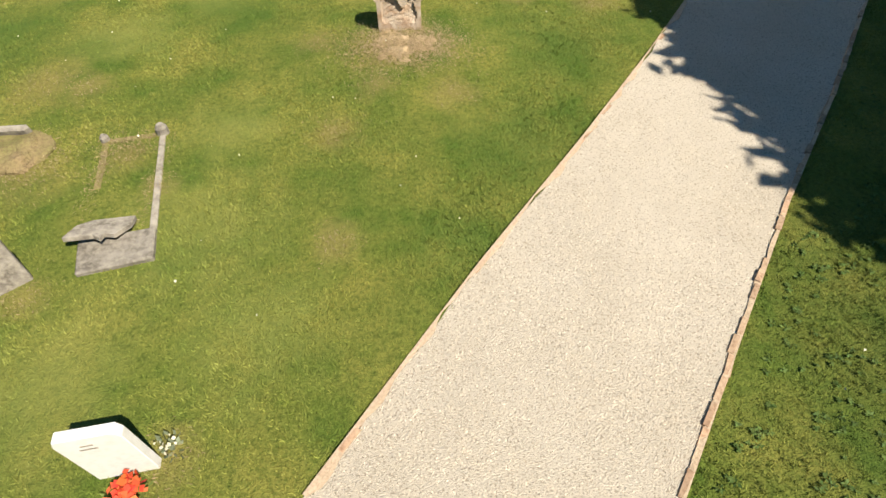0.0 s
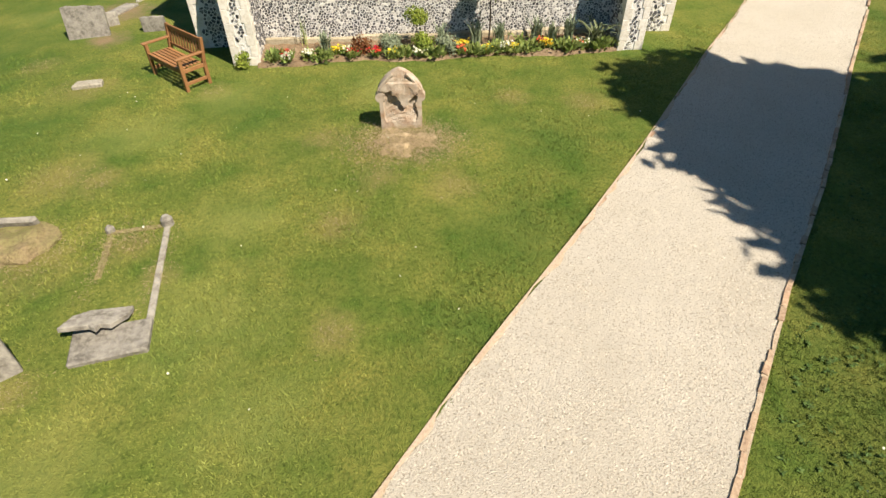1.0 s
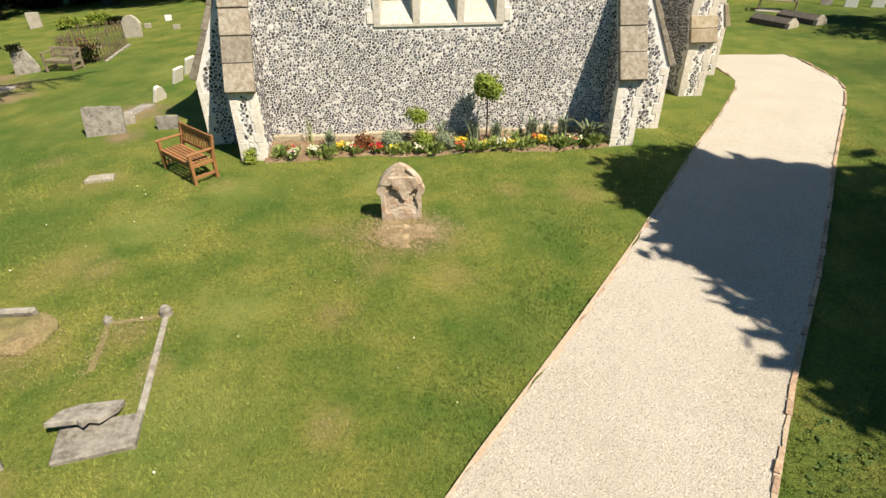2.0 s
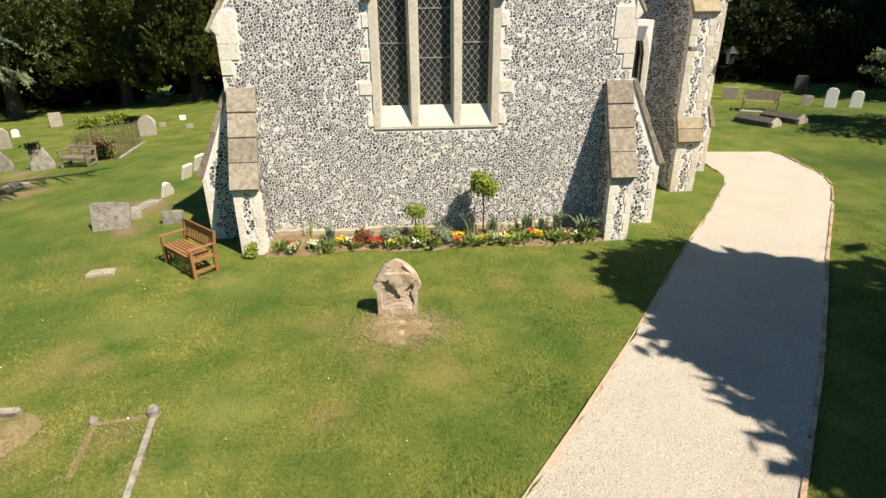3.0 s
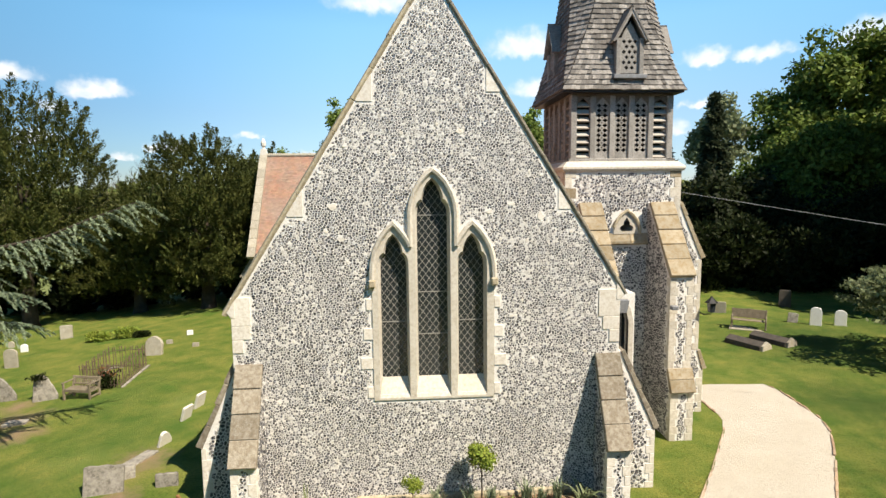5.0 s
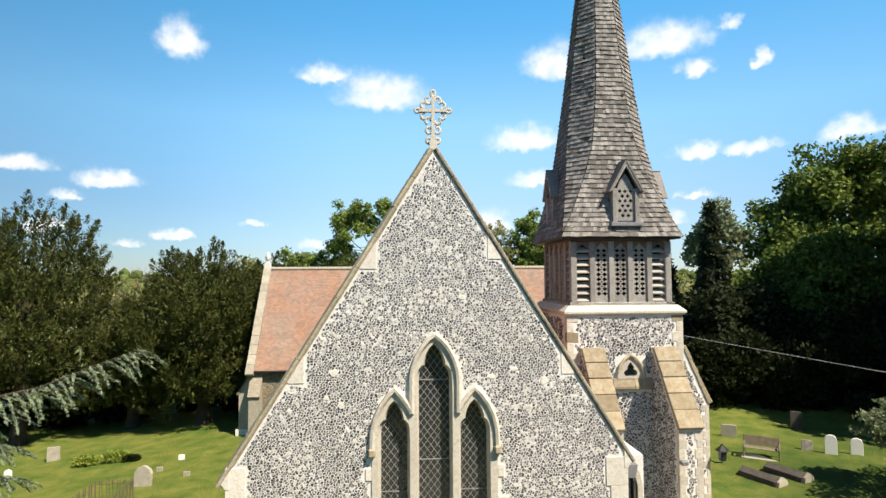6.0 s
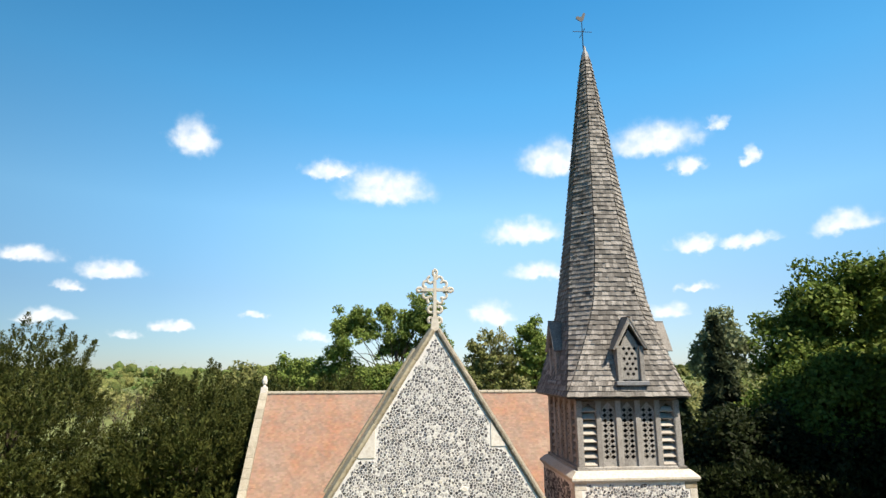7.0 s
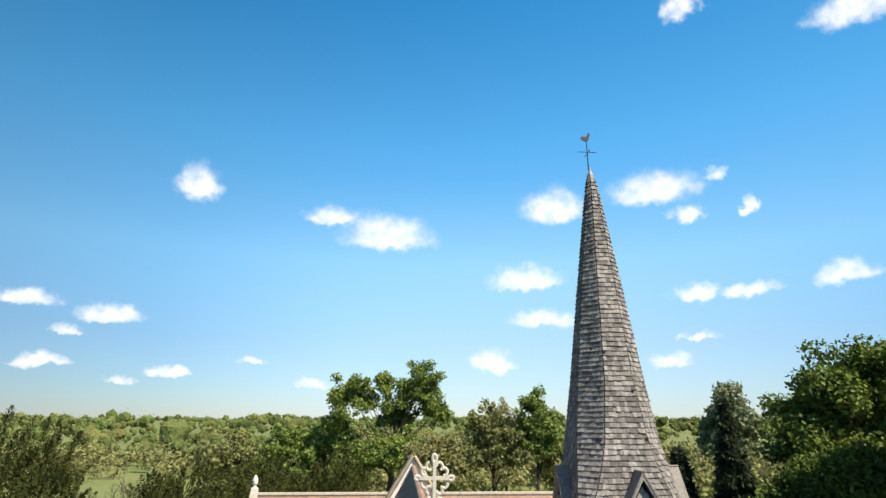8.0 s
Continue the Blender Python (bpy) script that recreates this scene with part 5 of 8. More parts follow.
def lucarne(turn):
    """Gabled louvred opening on a face of the spire, facing -y before it is turned."""
    yf = -1.86
    F = lambda u, v, d: (u, yf + d, v)
    at = CH_OFF @ Matrix.Translation((TX + 0.08, TY, 0)) @ pose(0, 0, 0, 0, 0, turn)
    z0, z1, za, w = 10.50, 11.55, 12.45, 0.42
    # near-black box gives the panel's piercings their painted darkness
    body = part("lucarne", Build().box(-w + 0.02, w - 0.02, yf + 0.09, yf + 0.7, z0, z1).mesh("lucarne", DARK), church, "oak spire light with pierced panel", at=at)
    holes = []
    for r in range(6):
        for col in (-0.5, 0.5) if r % 2 == 0 else (-1, 0, 1):
            u, v = col * 0.17, z0 + 0.24 + r * 0.15
            if abs(u) < 0.2 or r < 5:
                holes.append([(u + 0.065 * math.cos(t), v + 0.065 * math.sin(t)) for t in (q * math.pi / 2 for q in range(4))])
    part("pierced_panel", Build().prism([(-0.29, z0 + 0.08), (0.29, z0 + 0.08), (0.29, z1 - 0.05), (0.16, z1 + 0.25), (0, z1 + 0.5), (-0.16, z1 + 0.25), (-0.29, z1 - 0.05)], F, 0.05, 0.09, holes).mesh("pierced_panel", BELFRY_OAK), body)
    for s in (-1, 1):
        part("jamb", Build().box(min(s * 0.28, s * w), max(s * 0.28, s * w), yf - 0.02, yf + 0.5, z0, z1 + 0.02).mesh("jamb", BELFRY_OAK, 0.01), body)
        bar = [(s * (w + 0.12), z1 - 0.06), (s * (w + 0.02), z1 - 0.06), (0, za - 0.2), (0, za)]
        part("barge_board", Build().prism(bar, F, -0.1, 0.0).mesh("barge_board", BELFRY_OAK), body)
        vs = [(s * (w + 0.14), yf - 0.12, z1 - 0.08), (s * (w + 0.14), yf + 0.62, z1 - 0.08), (0, yf + 0.95, za + 0.03), (0, yf - 0.12, za + 0.03)]
        n = Vector((s * (za - z1), 0, w)).normalized() * 0.05
        part("lucarne_roof", Build().add(vs + [tuple(Vector(v) - n) for v in vs], [(0, 1, 2, 3), (7, 6, 5, 4), (0, 4, 5, 1), (1, 5, 6, 2), (2, 6, 7, 3), (3, 7, 4, 0)]).mesh("lucarne_roof", SHINGLE), body)
    part("sill", Build().box(-w - 0.08, w + 0.08, yf - 0.09, yf + 0.3, z0 - 0.09, z0 + 0.03).mesh("sill", LEAD, 0.012), body)
    # near-black backing paints the dark in the gable's peak
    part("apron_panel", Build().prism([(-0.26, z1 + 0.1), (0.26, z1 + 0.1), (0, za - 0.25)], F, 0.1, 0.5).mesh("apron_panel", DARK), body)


for turn in (0, -90, 90, 180):
    lucarne(turn)
# putlog holes in the spire: near-black plugs, their darkness is only colour
for z, x in ((21.15, 0.09), (15.9, -0.36), (14.7, 0.40), (16.0, -0.75), (13.3, 0.62)):
    a = float(np.interp(z, S_Z, S_A))
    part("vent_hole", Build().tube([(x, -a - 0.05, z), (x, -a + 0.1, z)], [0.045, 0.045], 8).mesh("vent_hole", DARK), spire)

# ---- cross wing behind the chancel ----
WX0, WX1, WY0, WYR, WZE, WZR = -9.45, 9.6, 33.1, 37.2, 3.52, 9.42
wing = cpart("cross_wing", Build().box(WX0 + 0.1, WX1, WY0 + 0.25, WYR * 2 - WY0 - 0.25, -1.6, WZE + 0.1)
             .prism([(WY0 + 0.25, WZE), (WYR, WZR - 0.25), (2 * WYR - WY0 - 0.25, WZE)], lambda u, v, d: (d, u, v), WX0 + 0.1, WX1).mesh("cross_wing", RUBBLE), "coursed rubble cross wing of the church")
flint_face(wing, (WX0 + 0.1, -HALF, -1.4, WZE), 0.34, lambda u, v, d: (u, WY0 + 0.25 + d, v), lambda u, v: WX0 + 0.15 < u < -HALF - 0.02 and -1.3 < v < WZE - 0.05, 81, gap=0.02, proud=0.025, mats=(RUBBLE, RUBBLE), name="rubble_stone", squash=0.45)
WL = slope_len(WYR - WY0, WZR - WZE)
wy, wz = (WYR - WY0) / WL, (WZR - WZE) / WL
for s in (-1, 1):
    P = lambda a, t, h, s=s: (WX0 + 0.25 + a, WYR + s * ((WYR - WY0) - wy * t + wz * h), WZE + wz * t + wy * h)
    rf = cpart("wing_roof", Build().add([P(0, 0, 0), P(WX1 - WX0, 0, 0), P(WX1 - WX0, WL, 0), P(0, WL, 0), P(0, 0, -0.12), P(WX1 - WX0, 0, -0.12), P(WX1 - WX0, WL, -0.12), P(0, WL, -0.12)],
               [(0, 1, 2, 3), (7, 6, 5, 4), (0, 4, 5, 1), (1, 5, 6, 2), (2, 6, 7, 3), (3, 7, 4, 0)]).mesh("wing_roof", TILE), "orange-red clay tile roof")
    if s < 0:
        part("roof_tiles", tiled_slope("roof_tiles", P, WX1 - WX0 - 0.3, WL, TILE, 0.18, 0.115, 29, 0.013), rf, kind="stuff")
rt = Build()
for k in range(40):
    rt.tube([(WX0 + 0.2 + k * 0.455, WYR, WZR + 0.0), (WX0 + 0.64 + k * 0.455, WYR, WZR + 0.01)], [0.13, 0.125], 8)
cpart("ridge_tiles", rt.mesh("ridge_tiles", PALESTONE), kind="stuff")
rng = np.random.default_rng(15)
for k in range(12):
    a, b = -0.25 + (WL + 0.3) * k / 12, -0.25 + (WL + 0.3) * (k + 1) / 12 - 0.01
    vs = [(x, WYR - (WYR - WY0) + wy * t - wz * h, WZE + wz * t + wy * h) for t in (a, b) for h in (-0.05, 0.18 + rng.uniform(-0.01, 0.01)) for x in (WX0 - 0.12, WX0 + 0.34)]
    part("coping_stone", Build().add(vs, [(0, 1, 3, 2), (4, 6, 7, 5), (0, 4, 5, 1), (2, 3, 7, 6), (0, 2, 6, 4), (1, 5, 7, 3)]).mesh("coping_stone", PALESTONE, 0.01), wing)
fin = Build()
fin.prism([(-0.2, 0), (0.2, 0), (0.16, 0.4), (-0.16, 0.4)], lambda u, v, d: (WX0 + 0.1 + u, WYR + d, WZR + v), -0.2, 0.2)
fin.tube([(WX0 + 0.1, WYR, WZR + z) for z in (0.35, 0.5, 0.62, 0.8, 1.0, 1.1)], [0.14, 0.08, 0.16, 0.17, 0.1, 0.03], 8)
cpart("finial", fin.mesh("finial", WHITESTONE), "pale stone gable finial")
part("gutter", Build().tube([(WX0 + 0.2, WY0 - 0.06, WZE - 0.02), (-HALF, WY0 - 0.06, WZE - 0.02)], [0.07, 0.07], 8).mesh("gutter", BLACK), wing)
for s in (0, 1):
    fr = (lambda u, p, z: (WX0 + 0.45 + u, WY0 + 0.25 - p, z)) if s == 0 else (lambda u, p, z: (WX0 + 0.1 - p, WY0 + 0.65 + u, z))
    prof = [(-0.1, -1.5), (0.7, -1.5), (0.7, 2.2), (0.0, 3.3), (-0.1, 3.3)]
    bd = cpart("buttress", Build().prism(prof, lambda p, z, d, fr=fr: fr(d, p, z), -0.3, 0.3).mesh("buttress", PALESTONE), "stone corner buttress")
    vs = [fr(u, p, z) for p, z in ((0.0, 3.28), (0.76, 2.12), (0.82, 2.2), (0.02, 3.44)) for u in (-0.34, 0.34)]
    part("capstone", Build().add(vs, [(0, 1, 3, 2), (2, 3, 5, 4), (4, 5, 7, 6), (6, 7, 1, 0), (0, 2, 4, 6), (1, 7, 5, 3)]).mesh("capstone", CAPSTONE), bd)
    part("buttress_foot", Build().add([fr(u, p, z) for z in (-1.5, 0.2) for p in (-0.1, 0.85) for u in (-0.36, 0.36)], [(0, 2, 3, 1), (4, 5, 7, 6), (0, 1, 5, 4), (2, 6, 7, 3), (0, 4, 6, 2), (1, 3, 7, 5)]).mesh("buttress_foot", WHITESTONE), bd)

# nave running back from the chancel into the cross wing
cpart("nave", Build().prism([(-HALF, -0.3), (HALF, -0.3), (HALF, 4.2), (0, 9.1), (-HALF, 4.2)], NORTH_END, 0.5, WYR - YB).mesh("nave", TILE), "tiled nave behind the chancel gable")

# narrow bay between chancel and tower
VY = 13.45
VP = lambda u, v, d: (u, VY + d, v)
slit = [(4.60, 2.3), (4.88, 2.3), (4.88, 3.92), (4.83, 4.14), (4.74, 4.30), (4.65, 4.14), (4.60, 3.92)]
vestry = cpart("vestry_wall", Build().prism([(HR - 0.25, -0.3), (5.04, -0.3), (5.04, 4.62), (HR - 0.25, 4.62)], VP, 0, 0.5, [slit]).mesh("vestry_wall", MORTAR), "narrow flint bay with a slit window")
part("vestry_side", Build().box(4.72, 5.04, VY + 0.5, YT - 0.02, -0.3, 4.62).mesh("vestry_side", MORTAR), vestry)
part("slit_glass", Build().box(4.5, 4.98, VY + 0.2, VY + 0.22, 2.2, 4.4).mesh("slit_glass", GLASS), vestry)
part("window_surround", Build().prism([(4.46, 2.2), (5.0, 2.2), (5.0, 3.95), (4.92, 4.25), (4.74, 4.48), (4.56, 4.25), (4.46, 3.95)], VP, -0.035, 0.1, [slit]).mesh("window_surround", LIME), vestry, "cream stone lancet surround")
for k in range(7):
    w_ = 0.16 if k % 2 else 0.25
    part("quoin", Build().box(5.04 - w_, 5.052, VY - 0.012, VY + 0.3, k * 0.305, k * 0.305 + 0.298).mesh("quoin", LIME, 0.008), vestry)
flint_face(vestry, (HR, 5.04, 0.0, 4.6), 0.075, VP, lambda u, v: HR < u < 5.02 and 0.02 < v < 4.58 and not (4.44 < u and v > 2.18 and v < 4.5) and not (u > 4.76 and v < 2.2), 83, gap=0.009, proud=0.01)

# pipe, hopper, lantern and flood lamp on the walls
pipe = cpart("downpipe", Build().tube([(4.55, YE + 0.72, 0.0), (4.55, YE + 0.72, 4.25)], [0.06, 0.06], 8).mesh("downpipe", BLACK), "dark iron downpipe")
part("hopper", Build().prism([(4.52, 4.2), (4.72, 4.2), (4.78, 4.5), (4.46, 4.5)], lambda u, v, d: (u, YE + 0.65 + d, v), 0, 0.2).mesh("hopper", LEAD), pipe)

# ---- overhead cable, lantern, flood lamp ----
cable = thing("overhead_cable", "thin pale overhead cable slung from the tower", "cable", (7.85, 17.0, 7.06))
pts = []
for t in np.linspace(0, 1, 14):
    pts.append((t * 17.5, t * -5.0, -2.9 * t - 0.12 * math.sin(math.pi * t)))
part("wire", Build().tube(pts, [0.009] * len(pts), 5).mesh("wire", LEAD), cable)

lantern = thing("lantern", "black glazed wall lantern on an iron bracket", "lamp", (8.95, 16.75, 3.3))
part("lantern_body", Build().prism([(-0.11, -0.11), (0.11, -0.11), (0.11, 0.11), (-0.11, 0.11)], lambda u, v, d: (u * (0.65 + 0.8 * d), v * (0.65 + 0.8 * d), d), 0.0, 0.3).mesh("lantern_body", GLASS), lantern)
part("lantern_roof", Build().tube([(0, 0, 0.3), (0, 0, 0.34), (0, 0, 0.44), (0, 0, 0.5)], [0.2, 0.17, 0.06, 0.02], 6).mesh("lantern_roof", BLACK), lantern)
part("bracket", Build().tube([(0, 0, 0.0), (0, 0, -0.06), (-0.15, 0.15, -0.1), (-0.35, 0.3, -0.02)], [0.02] * 4, 6).mesh("bracket", BLACK), lantern)
flood = thing("flood_lamp", "small grey flood lamp on the tower buttress", "lamp", (6.85, 15.08, 3.86))
part("lamp_head", Build().box(-0.1, 0.1, -0.16, 0.0, -0.05, 0.07).mesh("lamp_head", LEAD, 0.02), flood)
part("arm", Build().tube([(0, 0.0, 0.0), (0, 0.14, 0.0)], [0.02, 0.02], 6).mesh("arm", BLACK), flood)


# ---- benches ----
def bench(at, turn, wood, label, w=1.21, d=0.47, seat=0.42, back=0.87, slatted_top=True, group=""):
    ob = thing("garden_bench", label, "bench", at, turn, group)
    hw, hd = w / 2, d / 2
    for sx in (-1, 1):
        x0, x1 = sx * hw - 0.032, sx * hw + 0.032
        part("front_leg", Build().box(x0, x1, -hd - 0.03, -hd + 0.035, -0.02, 0.60).mesh("front_leg", wood, 0.006), ob)
        part("back_leg", Build().box(x0, x1, hd - 0.03, hd + 0.035, -0.02, seat + 0.03).prism([(hd - 0.03, seat), (hd + 0.035, seat), (hd + 0.10, back), (hd + 0.045, back)], lambda u, v, q: (q, u, v), x0, x1).mesh("back_leg", wood), ob)
        part("armrest", Build().box(sx * hw - 0.04, sx * hw + 0.04, -hd - 0.07, hd + 0.05, 0.60, 0.635).mesh("armrest", wood, 0.008), ob)
        part("side_rail", Build().box(sx * hw - 0.02, sx * hw + 0.02, -hd, hd, seat - 0.08, seat - 0.01).mesh("side_rail", wood, 0.004), ob)
        part("stretcher", Build().box(sx * hw - 0.018, sx * hw + 0.018, -hd, hd, 0.10, 0.16).mesh("stretcher", wood, 0.004), ob)
    part("front_rail", Build().box(-hw, hw, -hd - 0.02, -hd + 0.012, seat - 0.09, seat - 0.012).mesh("front_rail", wood, 0.004), ob)
    n = 6
    for k in range(n):
        y = -hd - 0.02 + (d + 0.0) * k / n
        part("seat_slat", Build().box(-hw + 0.033, hw - 0.033, y, y + d / n - 0.018, seat - 0.01, seat + 0.014).mesh("seat_slat", wood, 0.004), ob)
    part("top_rail", Build().box(-hw + 0.03, hw - 0.03, hd + 0.045, hd + 0.085, back - 0.10, back - 0.005).mesh("top_rail", wood, 0.008), ob)
    part("lower_back_rail", Build().box(-hw + 0.03, hw - 0.03, hd + 0.0, hd + 0.035, seat + 0.05, seat + 0.11).mesh("lower_back_rail", wood, 0.004), ob)
    m_slat = Build().prism([(hd + 0.008, seat + 0.10), (hd + 0.026, seat + 0.10), (hd + 0.075, back - 0.09), (hd + 0.057, back - 0.09)], lambda u, v, q: (q, u, v), -0.024, 0.024).mesh("back_slat", wood)
    k = int((w - 0.1) / 0.095)
    for i in range(k):
        part("back_slat", m_slat, ob, at=pose(-hw + 0.09 + (w - 0.18) * i / (k - 1), 0, 0))
    return ob


bench((-5.27, 11.14, 0.0), -45, TEAK, "new orange-brown slatted teak bench on the lawn")
bench((-12.62, 21.25, -0.37), -12, OLDWOOD, "old grey weathered wooden bench beside grave railings", w=1.05, back=0.74, seat=0.38)


def panel_bench(at, turn):
    """A bench with a solid panelled back and scrolled metal ends."""
    ob = thing("memorial_bench", "brown wooden memorial bench with iron ends on a slab", "bench", at, turn)
    hw = 0.72
    part("backrest", Build().prism([(-hw, 0.5), (hw, 0.5), (hw, 0.92), (0.25, 0.92), (0.0, 0.95), (-0.25, 0.92), (-hw, 0.92)], lambda u, v, d: (u, 0.22 + d + (v - 0.5) * 0.2, v), -0.02, 0.02).mesh("backrest", OLDWOOD), ob)
    for k in range(4):
        part("seat_slat", Build().box(-hw, hw, -0.24 + k * 0.12, -0.135 + k * 0.12, 0.42, 0.445).mesh("seat_slat", OLDWOOD, 0.004), ob)
    for s in (-1, 1):
        x = s * (hw + 0.02)
        part("end_frame", Build().tube([(x, -0.26, 0.0), (x, -0.22, 0.25), (x, -0.27, 0.45), (x, -0.2, 0.62), (x, 0.0, 0.64), (x, 0.25, 0.6)], [0.04] * 6, 6)
             .tube([(x, 0.3, 0.0), (x, 0.2, 0.42), (x, 0.32, 0.93)], [0.04] * 3, 6).mesh("end_frame", OLDWOOD), ob)
    part("slab", Build().box(-0.85, 0.85, -0.4, 0.4, -0.1, 0.02).mesh("slab", PALESTONE, 0.02), ob)


panel_bench((16.45, 26.2, 0.15), -35)


# ---- headstones and graves ----
def outline(w, h, shape):
    a = w / 2
    if shape == "round":
        return [(-a, -0.25), (a, -0.25), (a, h - a * 0.75)] + [(a * math.cos(t), h - a * 0.75 + a * 0.75 * math.sin(t)) for t in np.linspace(0.3, math.pi - 0.3, 9)] + [(-a, h - a * 0.75)]
    if shape == "shoulder":
        return [(-a, -0.25), (a, -0.25), (a, h * 0.8), (a * 0.9, h * 0.83), (a * 0.84, h * 0.9), (a * 0.5, h * 0.97), (0, h), (-a * 0.5, h * 0.97), (-a * 0.84, h * 0.9), (-a * 0.9, h * 0.83), (-a, h * 0.8)]
    if shape == "point":
        return [(-a, -0.25), (a, -0.25), (a, h * 0.66), (a * 0.75, h * 0.84), (a * 0.3, h * 0.97), (0, h), (-a * 0.3, h * 0.97), (-a * 0.75, h * 0.84), (-a, h * 0.66)]
    if shape == "ragged":
        return [(-a, -0.25), (a, -0.25), (a, h * 0.9), (a * 0.86, h * 0.97), (a * 0.45, h * 0.95), (a * 0.1, h), (-a * 0.35, h * 0.965), (-a * 0.7, h), (-a, h * 0.95)]
    if shape == "broken":
        return [(-a, -0.25), (a, -0.25), (a, h * 0.25), (a * 0.6, h * 0.55), (a * 0.1, h * 0.86), (-a * 0.3, h * 0.98), (-a * 0.8, h), (-a, h * 0.85)]
    return [(-a, -0.25), (a, -0.25), (a, h * 0.93), (a * 0.9, h), (-a * 0.9, h * 0.99), (-a, h * 0.92)]


def headstone(label, x, y, w, h, t, shape, stone, turn=0.0, lean=0.0, tip=0.0, group=""):
    z = float(ground_z(x, y))
    ob = tagged(new("headstone", Build().prism(outline(w, h, shape), lambda u, v, d: (u, d, v), -t / 2, t / 2).mesh("headstone", stone, 0.012)), label, "gravestone", group)
    ob.matrix_basis = pose(x, y, z, lean, tip, turn)
    return ob


# the worn sandstone in the lawn: its face has flaked away
def worn_stone():
    ob = thing("headstone", "weathered brown sandstone headstone with flaked face on straw mound", "gravestone", (-0.96, 8.56, float(ground_z(-0.96, 8.56)) - 0.04), -2)
    nz_, nx_ = 46, 34
    H, W = 1.03, 0.8

    def half(v):
        if v < 0.50:
            return 0.335 + 0.01 * v
        if v < 0.66:
            return 0.34 + 0.06 * math.sin((v - 0.50) / 0.16 * math.pi) ** 0.6
        return 0.36 * max(0.0, 1 - ((v - 0.66) / (H - 0.66)) ** 1.5) ** 0.7 + 0.004
    verts, faces = [], []
    for j in range(nz_ + 1):
        v = -0.2 + (H + 0.2) * j / nz_
        hw = half(max(v, 0))
        for i in range(nx_ + 1):
            s = -1 + 2 * i / nx_
            u = s * hw
            d = -0.075
            if 0.16 < v < 0.84 and abs(u) < 0.29:
                n1 = noise.noise(Vector((u * 6, v * 6, 1.3)))
                edge_top = 0.60 - 0.20 * math.exp(-((u - 0.06) / 0.09) ** 2) + 0.06 * n1 + 0.1 * (u < -0.14)
                edge_low = 0.13 + 0.07 * math.cos(u * 9) + 0.03 * n1
                if edge_low < v < edge_top and abs(u) < 0.255 + 0.03 * n1:
                    ripple = math.hypot(u * 0.8, v - 0.62) * 26
                    d += 0.05 + 0.010 * (ripple - math.floor(ripple)) + 0.012 * n1 - 0.05 * max(0.0, 1 - (v - edge_low) / 0.3)
                elif v >= edge_top and v < 0.84:
                    d -= 0.022 + 0.02 * n1
            if v > 0.86:
                d += 0.03 * (v - 0.86) / 0.16
            verts.append((u, d + 0.006 * noise.noise(Vector((u * 20, v * 20, 0))), v))
    front = len(verts)
    for j in range(nz_ + 1):
        v = -0.2 + (H + 0.2) * j / nz_
        hw = half(max(v, 0))
        for i in range(nx_ + 1):
            verts.append(((-1 + 2 * i / nx_) * hw, 0.075, v))
    w1 = nx_ + 1
    for off in (0, front):
        faces += [(off + j * w1 + i, off + j * w1 + i + 1, off + (j + 1) * w1 + i + 1, off + (j + 1) * w1 + i) for j in range(nz_) for i in range(nx_)]
    for j in range(nz_):
        faces += [(j * w1, front + j * w1, front + (j + 1) * w1, (j + 1) * w1), (j * w1 + nx_, (j + 1) * w1 + nx_, front + (j + 1) * w1 + nx_, front + j * w1 + nx_)]
    faces += [(nz_ * w1 + i, nz_ * w1 + i + 1, front + nz_ * w1 + i + 1, front + nz_ * w1 + i) for i in range(nx_)]
    part("slab", Build().add(verts, faces).mesh("slab", SAND), ob)
    part("carved_border", Build().tube([(half(0.72 + 0.26 * t) * 0.9, -0.07, 0.70 + 0.27 * t) for t in np.linspace(0, 1, 8)], [0.028] * 8, 6).mesh("carved_border", SAND), ob)
    part("carved_border", Build().tube([(-half(0.72 + 0.26 * t) * 0.9, -0.07, 0.70 + 0.27 * t) for t in np.linspace(0, 1, 8)], [0.028] * 8, 6).mesh("carved_border", SAND), ob)


worn_stone()

# white memorial with flowers
hs = thing("headstone", "clean white marble headstone with flowers at its foot", "gravestone", (-3.48, 1.93, 0.0), 6)
part("tablet", Build().prism([(-0.245, -0.2), (0.245, -0.2), (0.245, 0.72), (0.215, 0.80), (-0.215, 0.80), (-0.245, 0.72)], lambda u, v, d: (u, d, v), -0.045, 0.045).mesh("tablet", MARBLE, 0.006), hs)
for k, (u, v, w) in enumerate(((-0.03, 0.66, 0.09), (-0.04, 0.60, 0.13))):
    part("carved_line", Build().box(u - w / 2, u + w / 2, -0.049, -0.044, v, v + 0.018).mesh("carved_line", GREYSTONE), hs)


